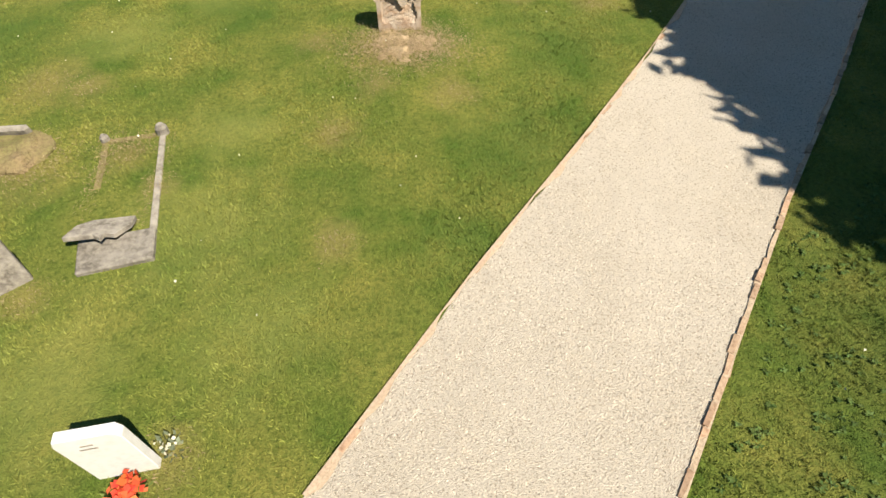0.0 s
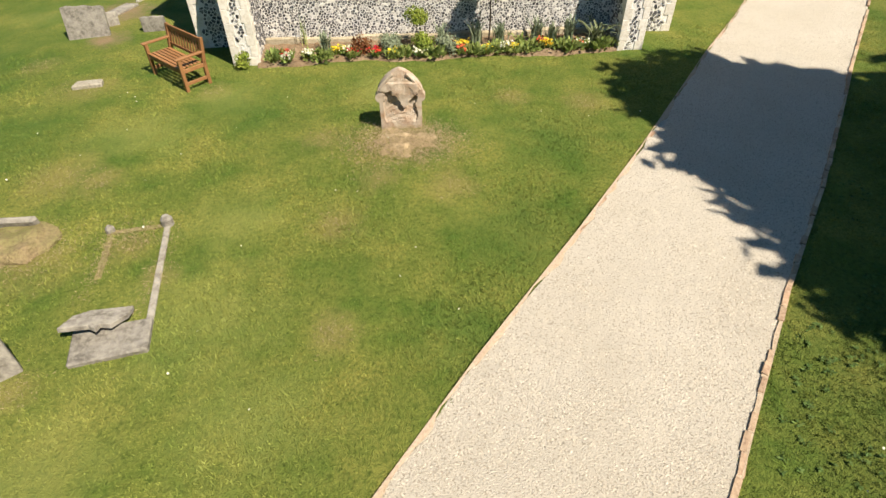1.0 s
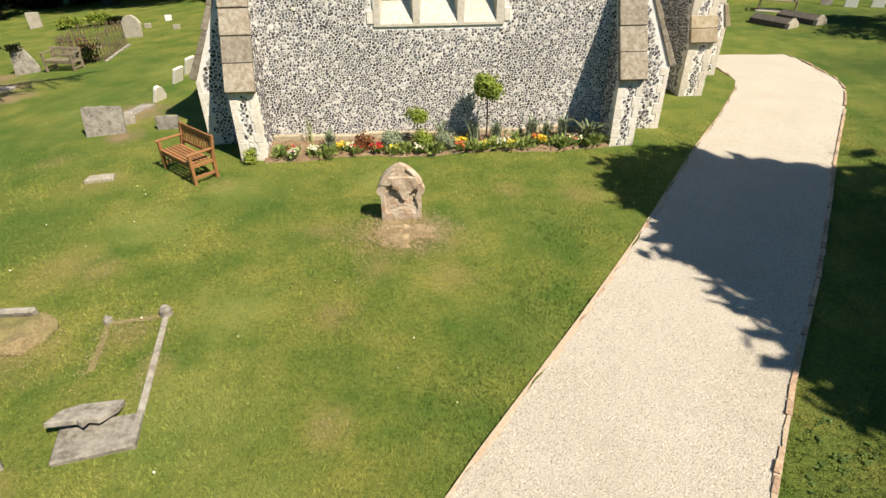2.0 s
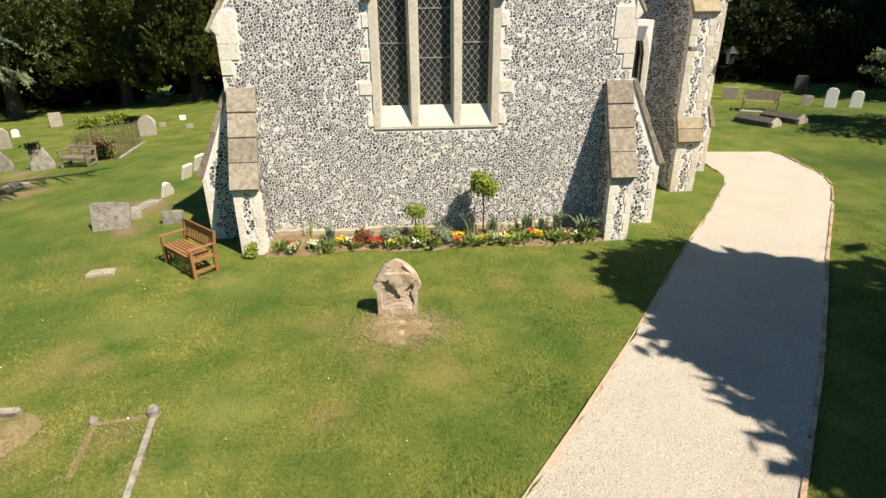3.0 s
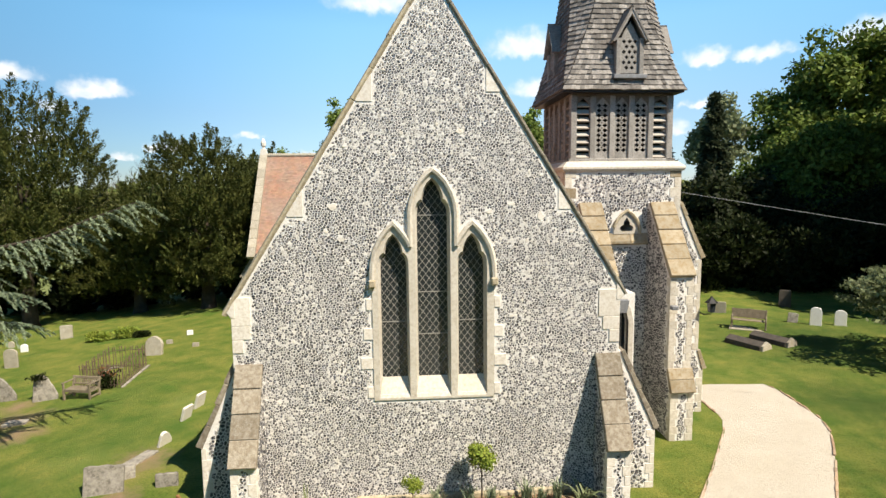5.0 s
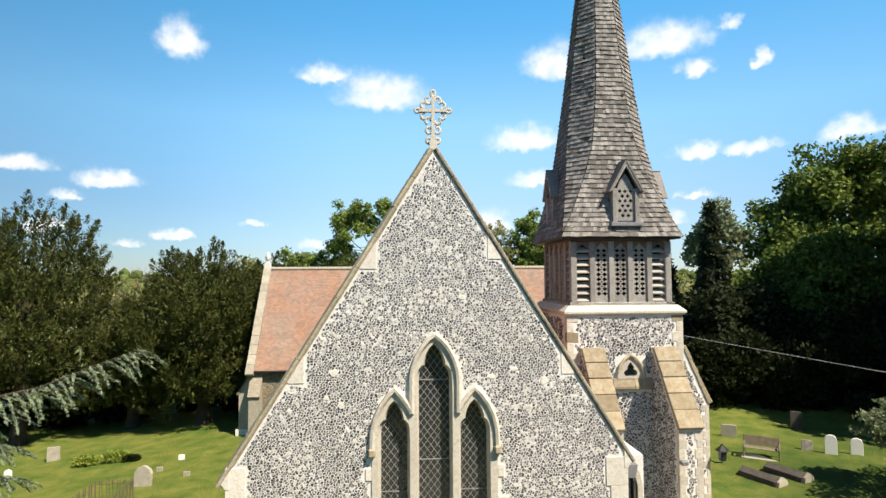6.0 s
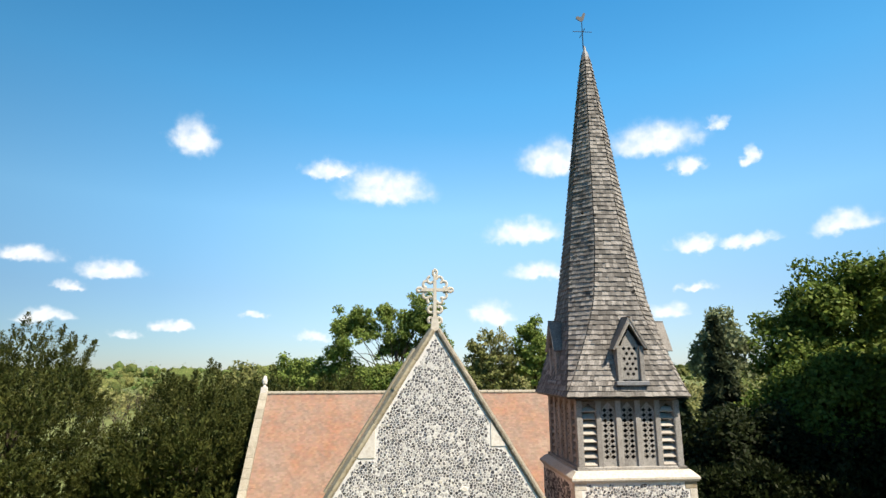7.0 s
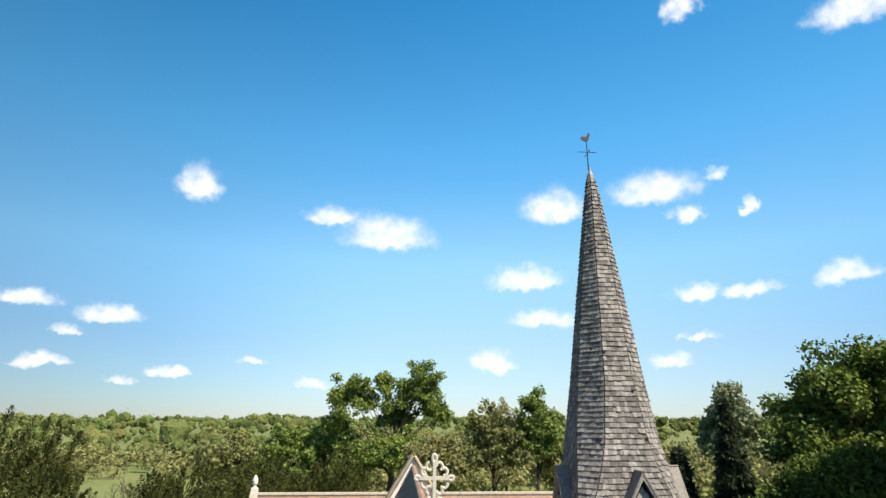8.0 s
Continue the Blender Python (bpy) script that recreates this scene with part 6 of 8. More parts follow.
def posy(name, label, x, y, r, h, petals, leaf, n_petal, n_leaf, seed, z=None, psize=0.05, lsize=0.07, spread=0.85, category="flowers"):
    """A low flowering plant: leaves about a crown, and petals on top."""
    rng = np.random.default_rng(seed)
    ob = thing(name, label, category, (x, y, float(ground_z(x, y)) if z is None else z))
    m = n_leaf
    p = np.column_stack([rng.normal(0, r * 0.45, m), rng.normal(0, r * 0.45, m), rng.uniform(0.01, h * spread, m)])
    d = p / (np.linalg.norm(p, axis=1, keepdims=True) + 1e-6) + np.array([0, 0, 0.5])
    part("leaves", quads("leaves", leaves(p, d, np.full(m, lsize), rng, 0.5, d), leaf), ob, kind="stuff")
    if petals is not None:
        m = n_petal
        p = np.column_stack([rng.normal(0, r * 0.42, m), rng.normal(0, r * 0.42, m), rng.uniform(h * 0.65, h * 1.1, m)])
        nn = np.tile(np.array([[0, -0.4, 1.0]]), (m, 1))
        part("petals", quads("petals", leaves(p, nn, np.full(m, psize), rng, 0.9), petals), ob, kind="stuff")
    return ob


posy("flower_bunch", "coral-red cut flowers laid before the white headstone", -3.42, 1.70, 0.16, 0.16, ORANGE, HERB, 90, 40, 1, psize=0.07)
posy("flower_vase", "small pale yellow flowers beside the white headstone", -3.16, 2.06, 0.12, 0.18, WHITEP, GREYLEAF, 14, 40, 2, psize=0.035)

# sunken kerb grave with a broken ledger
kg = thing("kerbed_grave", "sunken stone kerb grave with broken grey ledger slab", "grave", (-4.4, 5.3, 0.0))
R = lambda x, y: (x + 4.4, y - 5.3)
part("kerb", Build().prism([R(-4.27, 6.42), R(-4.19, 6.42), R(-3.89, 4.60), R(-3.97, 4.56)], lambda u, v, d: (u, v, d), -0.1, 0.028).mesh("kerb", GREYSTONE, 0.012), kg)
part("kerb", Build().prism([R(-5.0, 6.36), R(-4.92, 6.38), R(-4.66, 4.84), R(-4.74, 4.82)], lambda u, v, d: (u, v, d), -0.1, 0.004).mesh("kerb", MOUNDM), kg)
part("kerb", Build().prism([R(-4.95, 6.34), R(-4.25, 6.44), R(-4.25, 6.36), R(-4.95, 6.26)], lambda u, v, d: (u, v, d), -0.1, 0.008).mesh("kerb", MOUNDM), kg)
part("kerb_end", Build().tube([(*R(-4.23, 6.42), -0.05), (*R(-4.23, 6.42), 0.1), (*R(-4.23, 6.42), 0.15)], [0.085, 0.08, 0.045], 10).mesh("kerb_end", GREYSTONE), kg, "rounded kerb corner")
part("kerb_end", Build().tube([(*R(-4.96, 6.33), -0.05), (*R(-4.96, 6.33), 0.06), (*R(-4.96, 6.33), 0.1)], [0.06, 0.06, 0.03], 10).mesh("kerb_end", GREYSTONE), kg, "rounded kerb corner")
part("ledger_base", Build().prism([R(-4.60, 4.03), R(-3.82, 4.20), R(-3.90, 4.66), R(-4.72, 4.52)], lambda u, v, d: (u, v, d), -0.1, 0.06).mesh("ledger_base", GREYSTONE, 0.015), kg)
m = Matrix.Translation((*R(-4.42, 4.56), 0.16)) @ pose(0, 0, 0, -10, 7, 9)
part("broken_slab", Build().prism([(-0.36, -0.13), (-0.06, -0.12), (0.02, -0.19), (0.05, -0.11), (0.16, -0.14), (0.30, 0.03), (0.33, 0.18), (-0.10, 0.16), (-0.26, 0.08)], lambda u, v, d: tuple(m @ Vector((u, v, d))), -0.03, 0.035).mesh("broken_slab", GREYSTONE, 0.008), kg)

headstone("leaning grey slate headstone with pale lichen spots", -5.32, 3.90, 0.62, 0.70, 0.08, "shoulder", GREYSTONE, 35, -8, 0)
mound = thing("stone_mound", "low grave mound of matted dead turf with grey stone edge", "grave", (-6.15, 6.15, 0.0))
bm = bmesh.new()
bmesh.ops.create_icosphere(bm, subdivisions=4, radius=1)
for v in bm.verts:
    n1 = noise.noise(v.co * 2.1)
    v.co = Vector((v.co.x * 0.55 * (1 + 0.2 * n1), v.co.y * 0.45 * (1 + 0.15 * n1), (v.co.z * 0.17 if v.co.z > 0 else v.co.z * 0.1) * (1 + 0.4 * n1)))
me = bpy.data.meshes.new("mound"); bm.to_mesh(me); bm.free(); me.materials.append(MOUNDM)
part("boulder", me, mound)
part("edge_stone", Build().box(-0.5, 0.28, 0.26, 0.36, -0.05, 0.19, pose(0, 0, 0, 14, 3, 4)).mesh("edge_stone", GREYSTONE, 0.04), mound, "grey lichened stone edge")

G1 = "old headstones in the churchyard"
headstone("broad grey lichened headstone leaning back near the chancel", -7.98, 13.62, 0.88, 0.66, 0.1, "ragged", GREYSTONE, 10, -14, 2, G1)
headstone("small pale headstone close to the buttress", -6.56, 13.80, 0.52, 0.34, 0.1, "ragged", GREYSTONE, 8, -4, 0, G1)
headstone("small sunken grey footstone", -7.68, 14.3, 0.26, 0.3, 0.08, "flat", GREYSTONE, 25, -14, 4, G1)
headstone("pale broken headstone leaning towards the chancel", -7.60, 16.2, 0.44, 0.46, 0.09, "broken", WHITESTONE, 66, 20, 0, G1)
headstone("slim pale headstone in a pair", -7.67, 18.0, 0.42, 0.46, 0.09, "flat", WHITESTONE, 70, 18, 0, G1)
headstone("slim white headstone in a pair", -7.60, 18.95, 0.42, 0.54, 0.09, "flat", WHITESTONE, 70, 18, 0, G1)
headstone("brown leaning broken headstone with ivy on top", -14.05, 21.45, 0.84, 0.95, 0.1, "broken", GREYSTONE, 4, -6, 4, G1)
headstone("brown headstone with sloping broken top", -15.8, 21.85, 0.9, 0.95, 0.1, "broken", GREYSTONE, 4, -4, 0, G1)
headstone("rough brown pointed headstone behind the railings", -12.25, 26.5, 0.8, 0.88, 0.16, "point", PALESTONE, -10, -4, 4, G1)
headstone("square white headstone at the wood's edge", -19.5, 32.4, 0.62, 0.75, 0.1, "flat", PALESTONE, 10, 0, 0, G1)
headstone("low white marker stone", -20.3, 30.1, 0.35, 0.4, 0.1, "round", MARBLE, 0, 0, 0, G1)
headstone("low pale marker stone", -21.8, 31.4, 0.3, 0.35, 0.1, "round", PALESTONE, 0, 0, 0, G1)
headstone("blue-grey headstone at the churchyard edge", -18.9, 27.0, 0.6, 0.9, 0.1, "round", PALESTONE, 0, 0, 0, G1)
headstone("small white marker near the cross wing", -11.85, 29.9, 0.3, 0.25, 0.1, "flat", MARBLE, 0, 0, 0, G1)
headstone("low pale marker in the grass", -12.3, 28.4, 0.3, 0.2, 0.1, "flat", PALESTONE, 0, 0, 0, G1)
headstone("tiny pale marker in the grass", -10.6, 27.2, 0.3, 0.2, 0.1, "flat", PALESTONE, 0, 0, 0, G1)
posy("ivy", "dark green ivy growing over the broken headstone", -14.2, 21.42, 0.26, 0.26, None, FIR, 0, 260, 9, z=float(ground_z(-14.2, 21.42)) + 0.78, lsize=0.1, category="plant")
G2 = "headstones beyond the path"
headstone("small pale square headstone behind the memorial bench", 16.9, 29.6, 0.75, 0.62, 0.12, "flat", PALESTONE, -30, 0, 0, G2)
headstone("leaning grey headstone beyond the path", 19.1, 26.7, 0.45, 0.5, 0.1, "flat", GREYSTONE, -32, -8, 6, G2)
headstone("bright white upright headstone beyond the path", 19.85, 26.05, 0.5, 0.92, 0.1, "shoulder", MARBLE, -32, 0, 0, G2)
headstone("white headstone with blue flowers beyond the path", 21.0, 25.85, 0.5, 0.78, 0.1, "shoulder", MARBLE, -32, 0, 0, G2)
# SLATE here puts the trees' shade into the stone's colour
headstone("headstone under the trees, coloured dark for the shade there", 21.2, 30.2, 0.62, 1.0, 0.1, "flat", SLATE, -25, 0, 0, G2)


def flat_stone(x, y, w, d, h, turn, stone, label):
    z = float(ground_z(x, y))
    ob = tagged(new("flat_gravestone", Build().prism([(-w / 2, -d / 2), (w / 2, -d / 2 * 0.8), (w / 2 * 0.9, d / 2), (-w / 2 * 0.8, d / 2 * 0.9)], lambda u, v, q: (u, v, q), -0.1, h).mesh("flat_gravestone", stone, 0.02)), label, "gravestone")
    ob.matrix_basis = pose(x, y, z, 0, 0, turn)


flat_stone(-7.0, 10.95, 0.55, 0.26, 0.08, 8, PALESTONE, "flat lichened stone sunk in the lawn")
flat_stone(-13.6, 19.15, 0.7, 0.4, 0.1, 5, GREYSTONE, "broken flat stone in bare earth")
flat_stone(-7.95, 15.2, 0.4, 1.3, 0.04, -20, GREYSTONE, "narrow sunken grave kerb in the grass")


def coped(x, y, turn, stone):
    """A low roof-shaped grave slab."""
    ob = thing("coped_grave", "dark roof-shaped stone grave slab with pale end", "grave", (x, y, float(ground_z(x, y))), turn)
    part("slab", Build().prism([(-0.36, 0.0), (0.36, 0.0), (0.32, 0.2), (0.0, 0.36), (-0.32, 0.2)], lambda u, v, d: (u, d, v), -0.85, 0.85).mesh("slab", stone, 0.01), ob)
    part("end_stone", Build().prism([(-0.33, 0), (0.33, 0), (0.28, 0.22), (0, 0.4), (-0.28, 0.22)], lambda u, v, d: (u, d, v), -0.98, -0.86).mesh("end_stone", PALESTONE, 0.01), ob)


coped(14.75, 23.7, 22, SLATE)
coped(16.05, 23.9, 22, SLATE)

posy("grave_shrub", "small dark shrub growing beside the grave railing", -12.15, 22.1, 0.45, 0.75, RUSSET, FIR, 60, 420, 9, lsize=0.13, psize=0.08, category="shrub")

# rusty railings round a grave
rail = thing("grave_railing", "rusty iron spear railing round a grave", "railing", (-12.2, 23.1, -0.35))
c4 = [(-13.2, 22.3), (-11.55, 21.95), (-11.75, 24.6), (-13.4, 24.9)]
picket = Build().tube([(0, 0, -0.05), (0, 0, 0.86), (0, 0, 0.9), (0, 0, 0.98)], [0.014, 0.014, 0.026, 0.003], 5).mesh("picket", IRON)
for a, b in zip(c4, c4[1:] + c4[:1]):
    L = math.hypot(b[0] - a[0], b[1] - a[1])
    n = int(L / 0.14)
    za, zb = [float(ground_z(*q)) + 0.35 for q in (a, b)]
    for z in (0.12, 0.78):
        part("rail_bar", Build().tube([(a[0] + 12.2, a[1] - 23.1, z + za), (b[0] + 12.2, b[1] - 23.1, z + zb)], [0.016, 0.016], 5).mesh("rail_bar", IRON), rail)
    for k in range(n):
        t = k / n
        part("picket", picket, rail, at=pose(a[0] + (b[0] - a[0]) * t + 12.2, a[1] + (b[1] - a[1]) * t - 23.1, za + (zb - za) * t, (k * 37 % 7 - 3) * 1.2, (k * 53 % 7 - 3) * 1.2, 0))
    part("rail_kerb", Build().prism([(a[0] + 12.2, a[1] - 23.1), (b[0] + 12.2, b[1] - 23.1), (b[0] + 12.3, b[1] - 23.0), (a[0] + 12.3, a[1] - 23.0)], lambda u, v, d: (u, v, d), -0.3, min(za, zb) + 0.06).mesh("rail_kerb", GREYSTONE), rail)


# ---- flower bed ----
def make_bed():
    xs, ys = np.linspace(-3.85, 3.72, 60), np.linspace(11.5, 12.46, 10)
    X, Y = np.meshgrid(xs, ys)
    edge = 0.06 * np.sin(X * 2.3) + 0.03 * np.sin(X * 7)
    Y = Y + edge * (12.46 - Y)
    Z = 0.03 + 0.09 * np.sin(np.clip((Y - 11.5) / 0.96, 0, 1) * math.pi / 2) + 0.03 * np.sin(X * 13 + Y * 9) * np.sin(Y * 17 - X * 4)
    Z[0, :] = -0.05
    i = np.arange(X.size).reshape(X.shape)
    f = np.stack([i[:-1, :-1], i[:-1, 1:], i[1:, 1:], i[1:, :-1]], -1).reshape(-1, 4)
    me = bpy.data.meshes.new("flower_bed")
    me.from_pydata(np.stack([X, Y, Z], -1).reshape(-1, 3).tolist(), [], f.tolist())
    me.materials.append(SOIL)
    structure("flower_bed", me, "narrow bed of bare brown soil along the wall")


make_bed()
FB = "plants in the flower bed"


def blades_plant(name, label, x, y, n, h, leaf, seed, width=0.022, arch=0.35, z=0.08):
    """Sword-shaped leaves fanning from the root."""
    rng = np.random.default_rng(seed)
    ob = thing(name, label, "plant", (x, y, z), group=FB)
    vs = []
    for _ in range(n):
        a, l = rng.uniform(0, 2 * math.pi), h * rng.uniform(0.6, 1.1)
        out = np.array([math.cos(a), math.sin(a), 0]) * l * rng.uniform(0.1, 1) * arch
        side = np.array([-math.sin(a), math.cos(a), 0]) * width * 0.5
        root = np.array([rng.normal() * 0.05, rng.normal() * 0.04, 0])
        ks = [0, 0.4, 0.75, 1.0]
        pts_ = [root + out * t ** 2 + np.array([0, 0, l * (t - 0.45 * arch * t ** 3)]) for t in ks]
        ws = [0.8, 1.0, 0.7, 0.08]
        for i in range(3):
            vs += [pts_[i] - side * ws[i], pts_[i] + side * ws[i], pts_[i + 1] + side * ws[i + 1], pts_[i + 1] - side * ws[i + 1]]
    part("leaf_fan", quads("leaf_fan", np.array(vs), leaf), ob)


def bush(name, label, x, y, z, r, leaf, seed, n=900, size=0.045, squash=0.9):
    rng = np.random.default_rng(seed)
    ob = thing(name, label, "shrub", (x, y, float(ground_z(x, y))), group=FB)
    cl = [(0, 0, z, r * 0.8)] + [(*(np.array((0, 0, z)) + d / np.linalg.norm(d) * r * rng.uniform(0.45, 0.85)), r * rng.uniform(0.35, 0.55)) for d in rng.normal(size=(9, 3))]
    part("foliage", quads("foliage", cloud_of(cl, n // 8, size, rng, 0.6, 0.0, squash, 0.2, True), leaf), ob)
    return ob


s1_ = bush("topiary_ball", "small clipped box ball on a thin stem", -0.55, 11.95, 0.78, 0.23, BOX, 41, 1300, 0.04)
part("stem", Build().tube([(0, 0, 0), (0.01, 0, 0.4), (0, 0, 0.75)], [0.014, 0.012, 0.01], 6).mesh("stem", BARK), s1_)
s2_ = bush("standard_bay", "round-headed green shrub on a bare stem", 0.98, 11.95, 1.36, 0.33, BOX, 42, 1700, 0.06)
part("stem", Build().tube([(0, 0, 0), (0.02, 0.01, 0.6), (0, 0, 1.3)], [0.02, 0.017, 0.012], 6).mesh("stem", BARK), s2_)
bush("box_ball", "low round green box bush", -0.42, 11.85, 0.26, 0.27, BOX, 43, 1300, 0.045)
bush("pale_shrub", "pale yellow-green low shrub", -1.12, 11.9, 0.24, 0.25, GREYLEAF, 44, 1000, 0.05)
bush("russet_shrub", "red-brown leaved low shrub", -1.72, 11.9, 0.26, 0.25, RUSSET, 45, 800, 0.05)
bush("lavender", "grey-green lavender mound in the border", 0.12, 11.85, 0.22, 0.25, GREYLEAF, 46, 900, 0.05)
bush("wallflower", "small green and yellow bush by the buttress foot", -4.08, 11.46, 0.16, 0.16, BOX, 47, 500, 0.05)
for i, (x, y, n, h) in enumerate([(-2.5, 12.0, 26, 0.42), (0.0, 12.1, 22, 0.45), (0.72, 12.05, 32, 0.5), (1.22, 12.05, 30, 0.46), (2.05, 12.1, 30, 0.5), (2.35, 12.0, 24, 0.42), (2.75, 12.1, 26, 0.5)]):
    blades_plant("iris", "grey-green sword-leaved iris clump", x, y, n * 2, h * 1.3, GREYLEAF, 50 + i, 0.034, 0.5)
blades_plant("spiky_plant", "dark green spiky leaved rosette", 1.66, 11.95, 26, 0.4, HERB, 60, 0.03, 0.9)
blades_plant("flax_lily", "pale arching strap-leaved plant", 3.25, 11.8, 24, 0.75, PALELEAF, 61, 0.055, 0.95)
blades_plant("climbing_stem", "thin tall climbing stem against the wall", -2.92, 12.3, 6, 0.85, HERB, 62, 0.02, 0.08)
for i, (x, y, petal, lab, n) in enumerate([(-3.28, 11.75, RED, "red and white primulas", 26), (-3.22, 11.62, WHITEP, "white primulas", 30), (-2.80, 11.70, WHITEP, "white primulas", 46), (-2.22, 11.85, YELLOW, "bright yellow primulas", 70),
                                           (-2.0, 11.8, WHITEP, "cream primulas", 30), (-1.42, 11.72, RED, "crimson primulas", 60), (-1.9, 11.68, RED, "crimson primulas", 20), (-1.08, 11.62, YELLOW, "yellow primulas", 22), (-0.5, 11.6, WHITEP, "pale yellow primulas", 24),
                                           (0.42, 11.9, YELLOW, "bright yellow wallflowers", 80), (0.36, 11.68, ORANGE, "orange primulas", 24), (0.9, 11.62, YELLOW, "yellow primulas", 20), (1.32, 11.72, WHITEP, "white and yellow primulas", 44), (1.5, 11.62, YELLOW, "yellow primulas", 18),
                                           (2.2, 11.8, YELLOW, "yellow primulas", 50), (2.12, 11.9, ORANGE, "orange wallflowers", 20), (2.9, 11.72, ORANGE, "orange primulas", 14), (3.0, 11.75, WHITEP, "pale yellow primulas", 14)]):
    posy("primula", lab + " in the border", x, y, 0.16, 0.15, petal, HERB, n, 95, 70 + i, z=0.08, psize=0.06, lsize=0.11)
for i, (x, y) in enumerate([(-3.5, 11.7), (-2.5, 11.65), (-0.2, 11.62), (0.65, 11.66), (1.8, 11.7), (2.55, 11.72), (2.7, 11.65), (3.3, 11.68), (3.45, 11.75), (1.15, 11.75), (-0.85, 11.7)]):
    posy("border_plant", "low leafy green border plant", x, y, 0.22, 0.2, None, HERB, 0, 150, 100 + i, z=0.07, lsize=0.12, category="plant")

# ---- trees of the churchyard ----
def sprays(centre, radii, n, length, per, size, rng, lump=0.2):
    """Upswept sprays over an uneven crown, with hollows between them: one leaf quad per row of four corners."""
    d = rng.normal(size=(n, 3))
    d = d[d[:, 2] > -0.9 * np.linalg.norm(d, axis=1)]
    d /= np.linalg.norm(d, axis=1, keepdims=True)
    n = len(d)
    q = np.array([1 + lump * 2 * noise.noise(Vector(v * 1.6 + np.array(centre) * 0.37)) + 0.5 * lump * noise.noise(Vector(v * 5.0 + np.array(centre))) for v in d])
    root = np.array(centre) + d * np.array(radii) * (q * (0.74 + 0.26 * rng.random(n) ** 0.5))[:, None]
    axis = d * 0.75 + np.array([0, 0, 0.8]) + rng.normal(size=(n, 3)) * 0.22
    axis /= np.linalg.norm(axis, axis=1, keepdims=True)
    L = length * rng.uniform(0.6, 1.4, n)
    idx = np.repeat(np.arange(n), per)
    m = len(idx)
    t = rng.random(m) ** 0.8
    off = rng.normal(size=(m, 3))
    off -= axis[idx] * (off * axis[idx]).sum(1, keepdims=True)
    w = L[idx] * 0.30 * np.minimum(1, 0.35 + 2.2 * t) * np.sqrt(np.maximum(1.02 - t, 0.02))
    p = root[idx] + axis[idx] * (L[idx] * (t - 0.25))[:, None] + off * w[:, None] * 0.75 - np.array([0, 0, 0.18]) * (np.linalg.norm(off, axis=1) * w)[:, None]
    lie = axis[idx] * 0.8 + off * 0.6
    return leaves(p, off + d[idx] * 0.5 + np.array([0, 0, 0.4]), np.full(m, size), rng, 0.30, lie)


def yew(base, height, centre, radii, n, seed, length=1.15, per=110, size=0.21):
    """A yew: trunk, a dark inner mass of twigs and foliage, and upswept sprays over it."""
    rng = np.random.default_rng(seed)
    z0 = float(ground_z(*base))
    off = np.array((*base, z0))
    ob = thing("yew_tree", "dark green yew with upswept ragged sprays", "tree", (*base, z0))
    c = np.array(centre) - off
    cl = crown_clumps(c, np.array(radii) * 0.86, 120, 0.95, rng, 0.45, lump=0.2)
    part("trunk", trunk_mesh((0, 0, -0.2), (0.2, 0.1, height * 0.8), 0.45, 0.09, [q[:3] for q in cl[::8]], rng), ob)
    part("inner_foliage", quads("inner_foliage", cloud_of(cl, 105, 0.34, rng, 0.32, 0.55, 1.0), YEW), ob)
    part("crown", quads("crown", sprays(c, radii, n, length, per, size, rng), YEW), ob)
    return ob


yew((-24.0, 36.5), 12, (-24.0, 36.5, 6.7), (4.9, 5.0, 6.3), 1000, 201, 0.8, 100, 0.17)
yew((-28.5, 33.0), 12, (-29.0, 33.0, 6.2), (5.5, 4.5, 5.8), 560, 202, 0.95, 70, 0.21)
yew((-18.2, 38.5), 6, (-18.0, 38.5, 3.1), (3.0, 3.2, 3.0), 380, 203, 0.75, 70, 0.19)
yew((-13.4, 37.5), 10, (-13.6, 37.5, 5.2), (4.2, 3.6, 5.4), 900, 204, 0.75, 100, 0.17)
yew((-10.8, 44.5), 9, (-10.8, 44.5, 5.1), (3.0, 3.0, 5.1), 380, 205, 0.8, 70, 0.21)
yew((-13.5, 55.0), 10, (-13.0, 55, 5.5), (4.5, 4, 4.5), 440, 206, 0.85, 65, 0.23)
yew((-6.5, 54.0), 10, (-6.5, 54, 5.5), (4.6, 4, 4.7), 440, 207, 0.85, 65, 0.23)
bush_r = np.random.default_rng(77)
for x, y, r in ((-16.9, 30.7, 0.62), (-15.5, 30.9, 0.66), (-14.6, 30.6, 0.4)):
    z = float(ground_z(x, y))
    ob = thing("box_bush", "rounded bright green clipped bush", "shrub", (x, y, z))
    cl = [(dx * r * 0.7, 0, r * 0.42, r * 0.5) for dx in (-0.7, 0, 0.7)]
    part("foliage", quads("foliage", cloud_of(cl, 420, 0.12, bush_r, 0.6, 0.2), BOX if r > 0.5 else FIR), ob)

